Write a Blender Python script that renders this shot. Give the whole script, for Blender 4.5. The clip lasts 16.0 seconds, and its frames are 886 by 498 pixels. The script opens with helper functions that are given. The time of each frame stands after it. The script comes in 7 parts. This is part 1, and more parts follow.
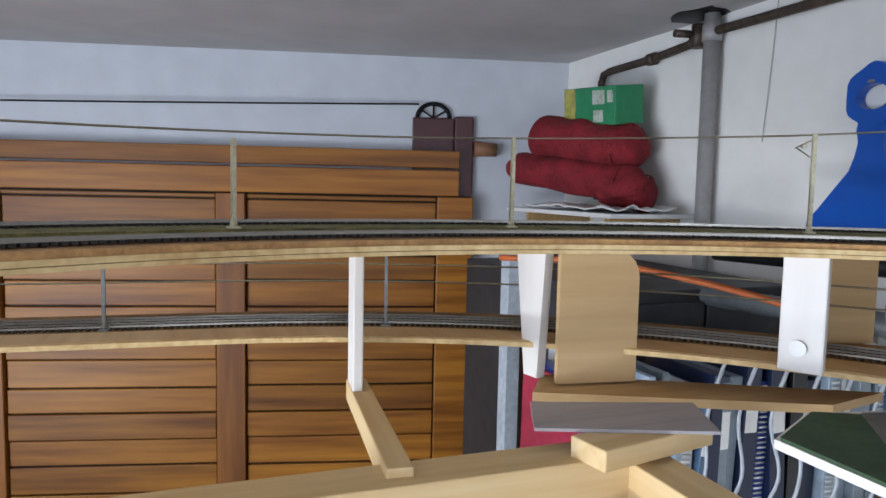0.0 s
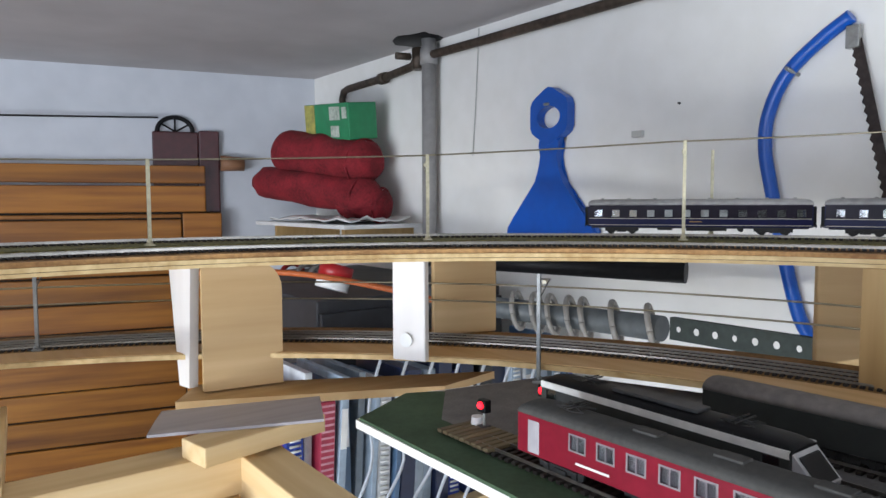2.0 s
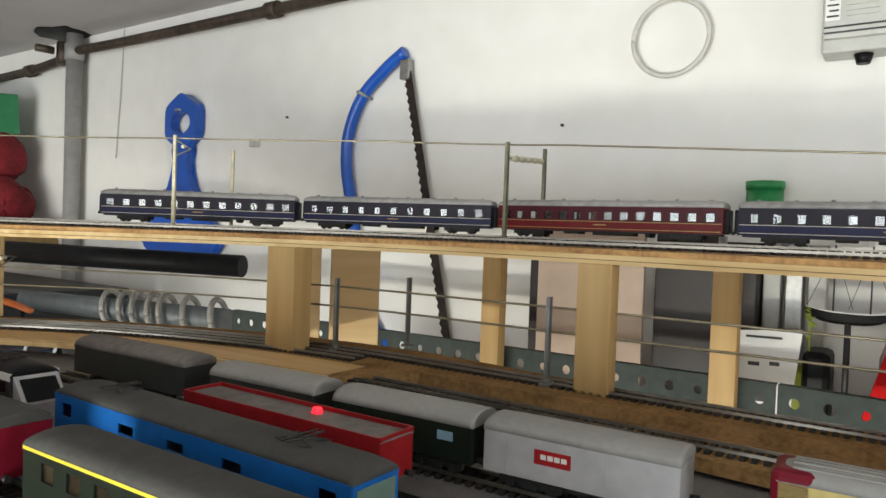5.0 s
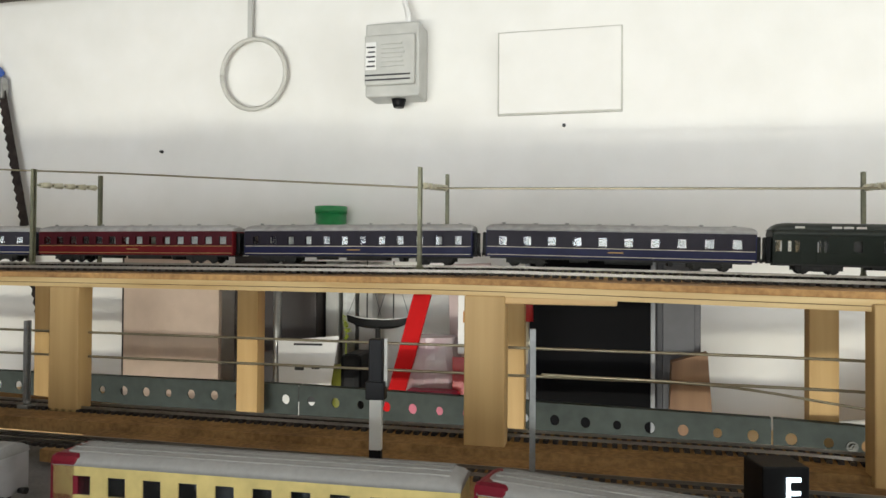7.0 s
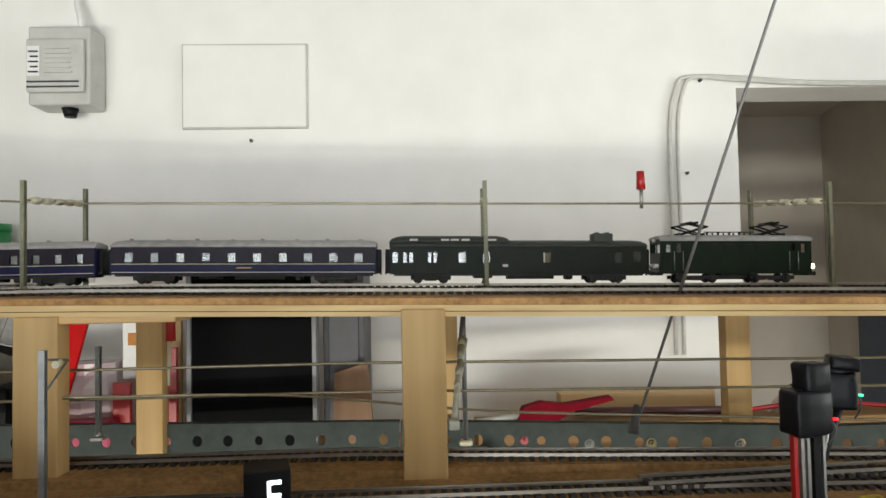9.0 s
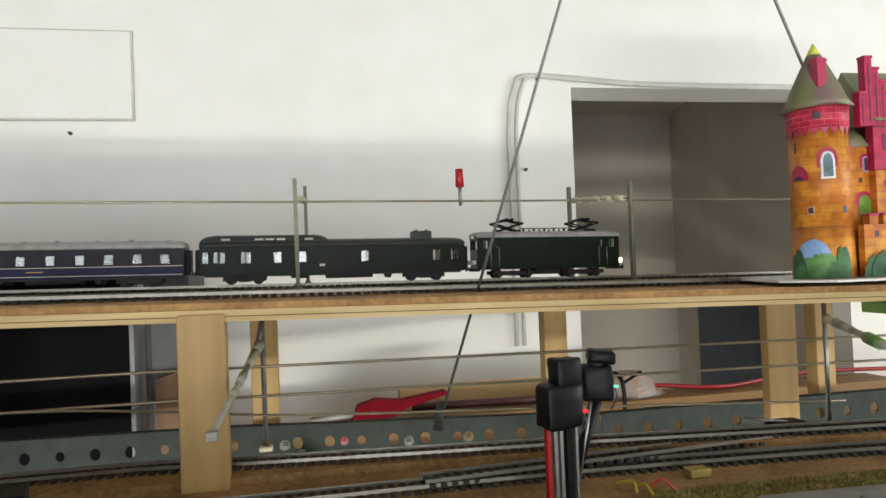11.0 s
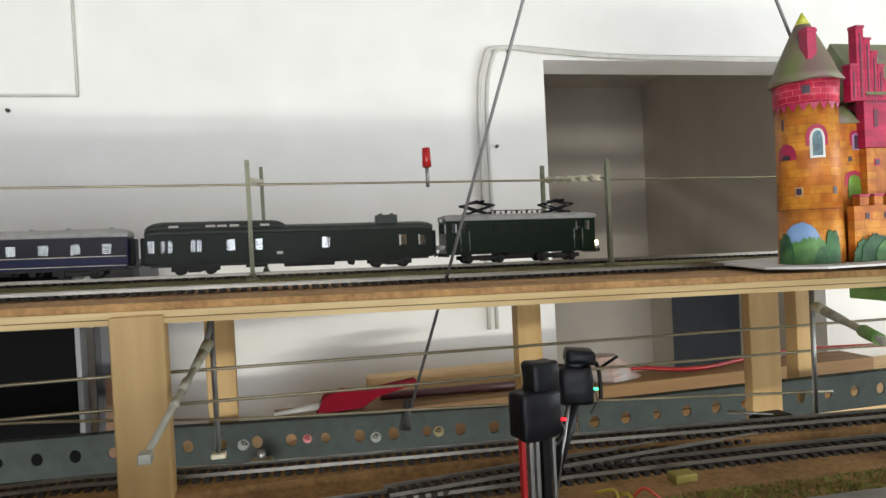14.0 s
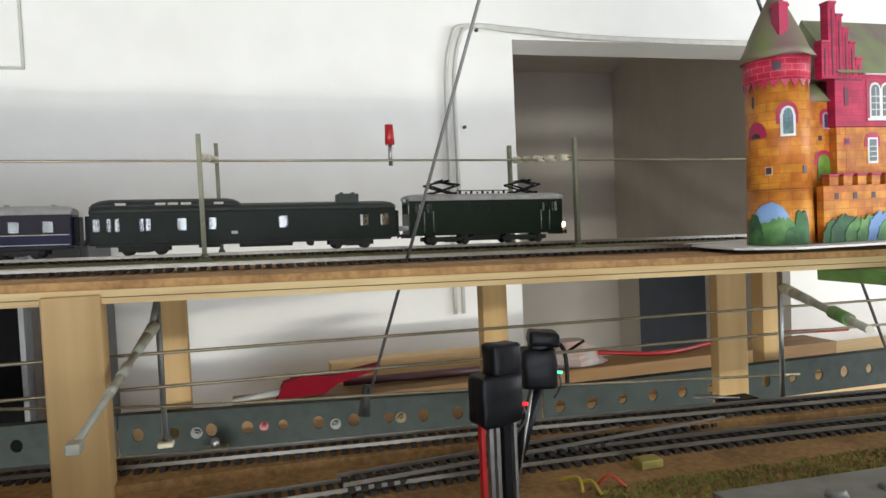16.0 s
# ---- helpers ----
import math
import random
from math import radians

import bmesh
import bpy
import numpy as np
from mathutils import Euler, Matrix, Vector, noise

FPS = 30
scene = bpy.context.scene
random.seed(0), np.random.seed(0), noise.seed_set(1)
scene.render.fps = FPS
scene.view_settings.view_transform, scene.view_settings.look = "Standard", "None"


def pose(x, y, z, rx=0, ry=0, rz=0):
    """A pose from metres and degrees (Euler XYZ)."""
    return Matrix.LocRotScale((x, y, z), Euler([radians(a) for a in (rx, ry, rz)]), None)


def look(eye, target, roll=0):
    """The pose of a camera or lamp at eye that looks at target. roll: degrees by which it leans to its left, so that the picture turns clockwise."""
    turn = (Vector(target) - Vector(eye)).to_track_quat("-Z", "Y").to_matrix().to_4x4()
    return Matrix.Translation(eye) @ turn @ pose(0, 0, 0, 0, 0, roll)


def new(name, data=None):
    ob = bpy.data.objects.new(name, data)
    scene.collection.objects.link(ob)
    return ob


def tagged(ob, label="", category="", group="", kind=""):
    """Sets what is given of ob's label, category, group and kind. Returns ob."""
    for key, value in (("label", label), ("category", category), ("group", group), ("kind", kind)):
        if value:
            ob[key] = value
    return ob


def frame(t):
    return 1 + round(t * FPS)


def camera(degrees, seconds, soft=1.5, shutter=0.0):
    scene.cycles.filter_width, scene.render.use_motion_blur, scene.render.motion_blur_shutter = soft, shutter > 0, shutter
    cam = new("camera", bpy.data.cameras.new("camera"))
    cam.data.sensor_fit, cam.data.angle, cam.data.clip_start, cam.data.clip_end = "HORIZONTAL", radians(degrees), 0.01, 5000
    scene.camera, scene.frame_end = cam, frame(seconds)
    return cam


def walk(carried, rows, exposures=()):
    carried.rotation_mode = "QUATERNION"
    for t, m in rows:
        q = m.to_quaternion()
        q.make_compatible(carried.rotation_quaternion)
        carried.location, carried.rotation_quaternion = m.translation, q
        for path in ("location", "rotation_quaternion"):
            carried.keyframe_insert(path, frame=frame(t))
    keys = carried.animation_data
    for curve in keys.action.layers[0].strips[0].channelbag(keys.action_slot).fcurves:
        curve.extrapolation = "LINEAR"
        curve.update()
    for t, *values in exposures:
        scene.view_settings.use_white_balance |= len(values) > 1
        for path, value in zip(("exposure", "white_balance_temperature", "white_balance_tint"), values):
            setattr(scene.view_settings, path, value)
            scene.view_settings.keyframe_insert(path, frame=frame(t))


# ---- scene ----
cam = camera(65.0, 16.0)
PATH = [
    (0, (0.044, 0.055, 1.626), (0.733, 1.925, 1.456), 1.2),
    (0.5, (0.078, 0.019, 1.633), (0.907, 1.832, 1.47), 1.1),
    (1, (0.118, -0.017, 1.636), (1.085, 1.728, 1.49), 0.9),
    (1.5, (0.149, -0.058, 1.637), (1.236, 1.615, 1.496), 0.3),
    (2, (0.176, -0.096, 1.635), (1.372, 1.501, 1.501), -0.2),
    (2.5, (0.199, -0.134, 1.633), (1.479, 1.397, 1.501), -0.7),
    (3, (0.224, -0.188, 1.631), (1.587, 1.27, 1.494), -1.5),
    (3.2, (0.23, -0.207, 1.632), (1.625, 1.219, 1.493), -1.6),
    (5.3, (0.389, -0.468, 1.59), (2.085, 0.591, 1.555), 2.3),
    (5.5, (0.397, -0.496, 1.592), (2.121, 0.516, 1.565), 2.2),
    (6, (0.398, -0.579, 1.599), (2.222, 0.243, 1.594), 1.6),
    (6.5, (0.4, -0.646, 1.597), (2.297, -0.012, 1.61), 1.1),
    (7, (0.4, -0.704, 1.597), (2.347, -0.248, 1.626), 0.4),
    (7.5, (0.414, -0.765, 1.594), (2.391, -0.462, 1.634), -0.2),
    (8, (0.419, -0.815, 1.593), (2.412, -0.659, 1.645), 0.1),
    (8.5, (0.419, -0.857, 1.593), (2.418, -0.819, 1.656), -0.5),
    (9, (0.414, -0.898, 1.593), (2.411, -0.989, 1.667), -1.2),
    (9.5, (0.405, -0.932, 1.592), (2.394, -1.134, 1.671), -1.7),
    (10, (0.407, -0.964, 1.592), (2.382, -1.27, 1.673), -2.0),
    (10.2, (0.406, -0.97, 1.592), (2.376, -1.309, 1.671), -2.0),
    (12.5, (0.433, -0.988, 1.611), (2.384, -1.424, 1.616), -2.7),
    (13, (0.437, -0.992, 1.61), (2.386, -1.439, 1.596), -2.8),
    (13.5, (0.439, -0.992, 1.609), (2.385, -1.452, 1.582), -2.6),
    (14, (0.456, -0.997, 1.609), (2.4, -1.468, 1.575), -2.9),
    (14.5, (0.477, -1.001, 1.608), (2.414, -1.496, 1.566), -2.8),
    (15, (0.483, -1.004, 1.606), (2.412, -1.529, 1.553), -2.7),
    (15.5, (0.48, -1.006, 1.602), (2.403, -1.551, 1.541), -2.5),
    (16, (0.477, -1.01, 1.602), (2.398, -1.56, 1.526), -2.6),
]
walk(cam, [(t, look(eye, target, roll)) for t, eye, target, roll in PATH], [(0, -0.18, 5650, 12), (1, -0.02, 5750, 12), (3.2, 0.05, 5850, 11), (5.3, 0.20, 6600, 7), (6.5, 0.12, 6600, 7), (8, -0.02, 6600, 7), (10, -0.12, 6600, 7), (16, -0.02, 6250, 9)])


# ---------------------------------------------------------------- world, sun, exposure
world = bpy.data.worlds.new("sky")
scene.world = world
world.use_nodes = True
_nt = world.node_tree
_sky = _nt.nodes.new("ShaderNodeTexSky")
_sky.sky_type, _sky.sun_disc = "NISHITA", False
_sky.sun_elevation, _sky.sun_rotation = radians(38), radians(250)
_nt.links.new(_sky.outputs[0], _nt.nodes["Background"].inputs[0])
_nt.nodes["Background"].inputs[1].default_value = 0.12

sun = new("sun", bpy.data.lights.new("sun", "SUN"))
sun.data.energy, sun.data.angle, sun.data.color = 2.0, radians(0.6), (1, 0.95, 0.88)
sun.matrix_world = look((-6, -2, 6), (0, 0, 0))


def area(name, eye, target, w, h, power, color):
    lamp = new(name, bpy.data.lights.new(name, "AREA"))
    lamp.data.shape, lamp.data.size, lamp.data.size_y = "RECTANGLE", w, h
    lamp.data.energy, lamp.data.color = power, color
    lamp.matrix_world = look(eye, target)
    return lamp


# daylight off the bright yard through the garage opening, and through the window behind the walk
area("opening_daylight", (-2.66, -0.15, 1.08), (1.5, -0.10, 1.70), 3.0, 1.50, 84, (0.86, 0.92, 1.0))
area("yard_bounce", (-2.64, -0.25, 0.31), (1.5, -0.25, 1.75), 2.8, 0.14, 85, (1.0, 0.97, 0.86))
area("window_daylight", (0.2, -3.16, 1.6), (0.2, 0, 1.6), 1.3, 0.9, 28, (0.95, 0.98, 1.0))

# ---------------------------------------------------------------- materials
MATS = {}


def mat(name, color, rough=0.6, metal=0.0, var=0.15, scale=60.0, bump=0.0, color2=None, stretch=(1, 1, 1), spec=0.5, per_object=0.0, detail=6.0):
    """Principled surface with grain at two scales, fine relief and uneven gloss."""
    if name in MATS:
        return MATS[name]
    m = bpy.data.materials.new(name)
    m.use_nodes = True
    nt = m.node_tree
    b = nt.nodes["Principled BSDF"]
    b.inputs["Metallic"].default_value = metal
    b.inputs["Specular IOR Level"].default_value = spec
    tc = nt.nodes.new("ShaderNodeTexCoord")
    mp = nt.nodes.new("ShaderNodeMapping")
    mp.inputs["Scale"].default_value = stretch
    nt.links.new(tc.outputs["Object"], mp.inputs[0])
    n1 = nt.nodes.new("ShaderNodeTexNoise")
    n1.inputs["Scale"].default_value, n1.inputs["Detail"].default_value = scale, detail
    n2 = nt.nodes.new("ShaderNodeTexNoise")
    n2.inputs["Scale"].default_value, n2.inputs["Detail"].default_value = scale / 9.0, 3.0
    for n in (n1, n2):
        nt.links.new(mp.outputs[0], n.inputs["Vector"])
    mix = nt.nodes.new("ShaderNodeMix")
    mix.data_type = "RGBA"
    c2 = color2 or tuple(max(0.0, c * (1 - 2.2 * var)) for c in color)
    mix.inputs[6].default_value = (*color, 1)
    mix.inputs[7].default_value = (*c2, 1)
    add = nt.nodes.new("ShaderNodeMath")
    add.operation = "MULTIPLY_ADD"
    add.inputs[1].default_value, add.inputs[2].default_value = 0.5, 0.0
    nt.links.new(n1.outputs[0], add.inputs[0])
    ad2 = nt.nodes.new("ShaderNodeMath")
    ad2.operation = "MULTIPLY_ADD"
    ad2.inputs[1].default_value = 0.5
    nt.links.new(n2.outputs[0], ad2.inputs[0])
    nt.links.new(add.outputs[0], ad2.inputs[2])
    ramp = nt.nodes.new("ShaderNodeMapRange")
    ramp.inputs[1].default_value, ramp.inputs[2].default_value = 0.36, 0.64
    nt.links.new(ad2.outputs[0], ramp.inputs[0])
    nt.links.new(ramp.outputs[0], mix.inputs[0])
    out = mix.outputs[2]
    if per_object:
        info = nt.nodes.new("ShaderNodeObjectInfo")
        mr = nt.nodes.new("ShaderNodeMapRange")
        mr.inputs[3].default_value, mr.inputs[4].default_value = 1 - per_object, 1 + per_object
        nt.links.new(info.outputs["Random"], mr.inputs[0])
        hsv = nt.nodes.new("ShaderNodeHueSaturation")
        nt.links.new(mr.outputs[0], hsv.inputs["Value"])
        nt.links.new(out, hsv.inputs["Color"])
        out = hsv.outputs[0]
    nt.links.new(out, b.inputs["Base Color"])
    rr = nt.nodes.new("ShaderNodeMapRange")
    rr.inputs[3].default_value, rr.inputs[4].default_value = max(0.03, rough - 0.1), min(1, rough + 0.1)
    nt.links.new(n2.outputs[0], rr.inputs[0])
    nt.links.new(rr.outputs[0], b.inputs["Roughness"])
    if bump:
        bp = nt.nodes.new("ShaderNodeBump")
        bp.inputs["Strength"].default_value, bp.inputs["Distance"].default_value = 0.6, bump
        nt.links.new(ad2.outputs[0], bp.inputs["Height"])
        nt.links.new(bp.outputs[0], b.inputs["Normal"])
    MATS[name] = m
    return m


def wood(name, light, dark, axis="y", scale=26.0, rough=0.6, per_object=0.0, bump=0.0006):
    """Sawn wood with grain drawn out along one axis."""
    st = {"x": (0.06, 1, 1), "y": (1, 0.06, 1), "z": (1, 1, 0.06)}[axis]
    return mat(name, light, rough, 0, 0.2, scale * 2.5, bump, dark, st, 0.35, per_object, 9.0)


def glow(name, color, strength):
    m = bpy.data.materials.new(name)
    m.use_nodes = True
    b = m.node_tree.nodes["Principled BSDF"]
    b.inputs["Base Color"].default_value = (*color, 1)
    b.inputs["Emission Color"].default_value = (*color, 1)
    b.inputs["Emission Strength"].default_value = strength
    return m


def glass(name, tint=(0.9, 0.95, 1.0), rough=0.02):
    m = bpy.data.materials.new(name)
    m.use_nodes = True
    b = m.node_tree.nodes["Principled BSDF"]
    b.inputs["Base Color"].default_value = (*tint, 1)
    b.inputs["Transmission Weight"].default_value, b.inputs["Roughness"].default_value = 1.0, rough
    return m


PLASTER = mat("white_plaster", (0.80, 0.79, 0.76), 0.8, 0, 0.035, 14, 0.0008, (0.74, 0.73, 0.69))
# bluish grey north wall, darkened further for the weaker light it gets
PLASTER_N = mat("dimmed_bluish_plaster", (0.56, 0.58, 0.62), 0.8, 0, 0.05, 10, 0.0008, (0.49, 0.51, 0.55))
# ceiling grey includes the dimness of a surface lit only by bounce
CEIL = mat("dimmed_ceiling_paint", (0.52, 0.50, 0.50), 0.85, 0, 0.06, 5, 0.0006, (0.43, 0.41, 0.41))
# passage plaster, its tone set to carry the dim light in there
GREYWALL = mat("dimmed_recess_plaster", (0.62, 0.565, 0.49), 0.85, 0, 0.08, 9, 0.001, (0.54, 0.49, 0.425))
CONCRETE = mat("concrete", (0.32, 0.31, 0.29), 0.85, 0, 0.15, 20, 0.001)
PINE = wood("pine", (0.70, 0.50, 0.26), (0.55, 0.35, 0.15), "y")
PINE_X = wood("pine_x", (0.74, 0.58, 0.33), (0.60, 0.42, 0.20), "x")
# same pine for uprights, darkened: shade below the decks is in the colour
PINE_Z = wood("pine_upright_shaded", (0.50, 0.335, 0.145), (0.36, 0.225, 0.085), "z")
PLY = wood("plywood", (0.62, 0.45, 0.24), (0.47, 0.31, 0.14), "x", 18)
PLYEDGE = wood("plywood_edge", (0.72, 0.55, 0.28), (0.46, 0.30, 0.12), "y", 46)
GLUE = mat("brown_glue_line", (0.20, 0.11, 0.045), 0.8, 0, 0.3, 90)
WHITEWOOD = wood("white_painted_wood", (0.80, 0.77, 0.74), (0.66, 0.63, 0.60), "z", 10, 0.5)
CORK = mat("cork_bed", (0.50, 0.29, 0.11), 0.9, 0, 0.4, 190, 0.0015, (0.25, 0.13, 0.05))
ORANGEWOOD = wood("varnished_pine", (0.40, 0.165, 0.016), (0.14, 0.044, 0.005), "x", 12, 0.4, 0.2)
DARKWOOD = wood("red_brown_stile", (0.30, 0.115, 0.020), (0.13, 0.042, 0.008), "z", 12, 0.42)
BALLAST = mat("mossy_ballast", (0.23, 0.205, 0.065), 0.95, 0, 0.35, 420, 0.0015, (0.07, 0.07, 0.03))
GREYBED = mat("grey_track_bed", (0.18, 0.172, 0.164), 0.9, 0, 0.3, 380, 0.001, (0.12, 0.115, 0.11))
TIE = mat("brown_ties", (0.032, 0.024, 0.019), 0.75, 0, 0.25, 150)
RAIL = mat("nickel_rail", (0.34, 0.32, 0.285), 0.36, 1.0, 0.10, 60)
STEEL = mat("brushed_steel", (0.42, 0.42, 0.40), 0.38, 0.9, 0.15, 120)
WIREMAT = mat("brass_wire", (0.36, 0.32, 0.22), 0.4, 0.9, 0.15, 200)
MASTGREEN = mat("olive_mast", (0.20, 0.20, 0.13), 0.5, 0.3, 0.2, 200)
MASTGREY = mat("grey_mast", (0.22, 0.225, 0.22), 0.45, 0.4, 0.15, 200)
ANGLE = mat("grey_green_painted_steel", (0.060, 0.072, 0.066), 0.75, 0.0, 0.15, 70, 0.0002, spec=0.15)
BLACK = mat("black_plastic", (0.009, 0.009, 0.010), 0.45, 0, 0.2, 80, spec=0.15)
DARKGREY = mat("dark_grey_plastic", (0.05, 0.05, 0.052), 0.5, 0, 0.25, 90)
PIPE = mat("grey_pipe", (0.34, 0.33, 0.32), 0.5, 0, 0.12, 40)
RUSTPIPE = mat("brown_iron_pipe", (0.10, 0.075, 0.055), 0.55, 0.4, 0.3, 60, 0.0006)
BLUEPL = mat("blue_plastic", (0.008, 0.088, 0.45), 0.32, 0, 0.08, 30)
REDCLOTH = mat("red_canvas", (0.24, 0.010, 0.018), 0.9, 0, 0.25, 120, 0.001)
MAROON = mat("maroon_lacquer", (0.07, 0.014, 0.018), 0.4, 0, 0.2, 40)
GREENBOX = mat("green_print", (0.03, 0.25, 0.10), 0.45, 0, 0.12, 30)
WHITEPL = mat("white_plastic", (0.78, 0.78, 0.76), 0.4, 0, 0.05, 40)
GREYPL = mat("light_grey_plastic", (0.50, 0.50, 0.47), 0.45, 0, 0.08, 40)
REDPL = mat("red_plastic", (0.38, 0.012, 0.014), 0.35, 0, 0.1, 40)
YELLOWPL = mat("yellow_plastic", (0.75, 0.60, 0.05), 0.4, 0, 0.1, 40)
GREENFELT = mat("green_felt", (0.055, 0.10, 0.05), 0.95, 0, 0.15, 200, 0.0005)
BULB = glow("warm_lamp", (1.0, 0.78, 0.50), 14.0)
REDLED = glow("red_led", (1.0, 0.01, 0.02), 3.0)
SCREEN = glow("lit_sign", (0.75, 0.9, 1.0), 4.0)
WINDOW = glass("coach_window", (0.85, 0.9, 0.95), 0.05)

# ---------------------------------------------------------------- mesh helpers


def box(bm, x0, y0, z0, x1, y1, z1, bevel=0.0, m=None):
    mx = m or Matrix()
    vs = [bm.verts.new(mx @ Vector(p)) for p in ((x0, y0, z0), (x1, y0, z0), (x1, y1, z0), (x0, y1, z0), (x0, y0, z1), (x1, y0, z1), (x1, y1, z1), (x0, y1, z1))]
    fs = [bm.faces.new([vs[i] for i in f]) for f in ((0, 3, 2, 1), (4, 5, 6, 7), (0, 1, 5, 4), (1, 2, 6, 5), (2, 3, 7, 6), (3, 0, 4, 7))]
    if bevel:
        es = list({e for f in fs for e in f.edges})
        bmesh.ops.bevel(bm, geom=es, offset=bevel, segments=2, affect="EDGES", profile=0.5)
    return bm


def cyl(bm, p, q, r, r2=None, n=12, cap=True):
    """A round bar from p to q."""
    p, q = Vector(p), Vector(q)
    r2 = r if r2 is None else r2
    turn = (q - p).to_track_quat("Z", "Y").to_matrix()
    a = [bm.verts.new(p + turn @ Vector((r * math.cos(2 * math.pi * i / n), r * math.sin(2 * math.pi * i / n), 0))) for i in range(n)]
    b = [bm.verts.new(q + turn @ Vector((r2 * math.cos(2 * math.pi * i / n), r2 * math.sin(2 * math.pi * i / n), 0))) for i in range(n)]
    for i in range(n):
        f = bm.faces.new((a[i], a[(i + 1) % n], b[(i + 1) % n], b[i]))
        f.smooth = True
    if cap:
        bm.faces.new(a[::-1])
        bm.faces.new(b)
    return bm


def prism(bm, outline, z0, z1, m=None):
    """An outline in x and y pulled from z0 to z1."""
    mx = m or Matrix()
    a = [bm.verts.new(mx @ Vector((x, y, z0))) for x, y in outline]
    b = [bm.verts.new(mx @ Vector((x, y, z1))) for x, y in outline]
    n = len(outline)
    for i in range(n):
        bm.faces.new((a[i], a[(i + 1) % n], b[(i + 1) % n], b[i]))
    bm.faces.new(a[::-1])
    bm.faces.new(b)
    return bm


def sweep(bm, points, profile, closed_ends=True):
    """A profile of (side, up) pairs led along points with z up."""
    rings = []
    pts = [Vector(p) for p in points]
    for i, p in enumerate(pts):
        d = pts[min(i + 1, len(pts) - 1)] - pts[max(i - 1, 0)]
        d.z = 0
        d.normalize()
        side = Vector((d.y, -d.x, 0))
        rings.append([bm.verts.new(p + side * u + Vector((0, 0, v))) for u, v in profile])
    n = len(profile)
    for a, b in zip(rings, rings[1:]):
        for k in range(n):
            bm.faces.new((a[k], a[(k + 1) % n], b[(k + 1) % n], b[k]))
    if closed_ends:
        bm.faces.new(rings[0][::-1])
        bm.faces.new(rings[-1])
    return bm


def tube(bm, points, r, n=8):
    """A round tube through points."""
    pts = [Vector(p) for p in points]
    rings = []
    for i, p in enumerate(pts):
        d = (pts[min(i + 1, len(pts) - 1)] - pts[max(i - 1, 0)]).normalized()
        q = d.to_track_quat("Z", "Y").to_matrix()
        rings.append([bm.verts.new(p + q @ Vector((r * math.cos(2 * math.pi * k / n), r * math.sin(2 * math.pi * k / n), 0))) for k in range(n)])
    for a, b in zip(rings, rings[1:]):
        # match the ring starts, so that the tube does not twist
        o = min(range(n), key=lambda k: (b[k].co - a[0].co).length)
        b[:] = b[o:] + b[:o]
        for k in range(n):
            f = bm.faces.new((a[k], a[(k + 1) % n], b[(k + 1) % n], b[k]))
            f.smooth = True
    bm.faces.new(rings[0][::-1])
    bm.faces.new(rings[-1])
    return bm


def smooth_path(points, n=8):
    """Catmull-Rom through points."""
    p = [Vector(q) for q in points]
    p = [2 * p[0] - p[1]] + p + [2 * p[-1] - p[-2]]
    out = []
    for i in range(1, len(p) - 2):
        for k in range(n):
            t = k / n
            out.append(0.5 * ((2 * p[i]) + (p[i + 1] - p[i - 1]) * t + (2 * p[i - 1] - 5 * p[i] + 4 * p[i + 1] - p[i + 2]) * t * t + (3 * p[i] - p[i - 1] - 3 * p[i + 1] + p[i + 2]) * t ** 3))
    out.append(p[-2])
    return out


def mesh_of(name, bm, material):
    bmesh.ops.recalc_face_normals(bm, faces=bm.faces)
    me = bpy.data.meshes.new(name)
    bm.to_mesh(me)
    bm.free()
    me.materials.append(material)
    return me


def part(name, bm, material, parent, label="", at=None):
    ob = new(name, mesh_of(name, bm, material))
    ob.parent = parent
    if at is not None:
        ob.matrix_basis = at
    if label:
        tagged(ob, label)
    return ob


def thing(name, label, category, group="", at=None, kind=""):
    ob = new(name)
    ob.empty_display_size = 0.02
    if at is not None:
        ob.matrix_basis = at
    return tagged(ob, label, category, group, kind)


def solid(name, bm, material, label, category, group="", kind="", at=None):
    """A thing of one mesh."""
    ob = new(name, mesh_of(name, bm, material))
    if at is not None:
        ob.matrix_basis = at
    return tagged(ob, label, category, group, kind)


def B():
    return bmesh.new()


# ---------------------------------------------------------------- the plan
WALL_X, CEIL_Z = 1.58, 2.175
CX, CY = 0.29, -0.06          # centre of the upper curve
DECK = 1.567                  # underside of the upper deck
TOP = 1.582                   # upper deck's surface
LX, LY = 0.0, 0.034           # centre of the lower curve
LOW = 1.444                   # lower deck's surface
YARD = 1.424                  # yard board's surface


def dip(y):
    """The upper deck falls a little towards the castle."""
    return -0.019 * max(0.0, -y - 0.6)


def upper(r, s):
    """A point at s along the upper line of radius r: s < 0 on the straight, s > 0 (an arc of radius 0.913) on the curve; and its heading."""
    if s < 0:
        return CX + r, CY + s, 0.0
    a = s / 0.913
    return CX + r * math.cos(a), CY + r * math.sin(a), a


def lower(r, s):
    """The same for the lower line: straight, curve, then straight to the west."""
    if s < 0:
        return LX + r, LY + s, 0.0
    a = min(s, 0.95 * math.pi / 2)
    if s <= math.pi / 2 * 0.95:
        return LX + r * math.cos(a), LY + r * math.sin(a), a
    d = s - 0.95 * math.pi / 2
    return LX + r * math.cos(a) - d * math.sin(a), LY + r * math.sin(a) + d * math.cos(a), a


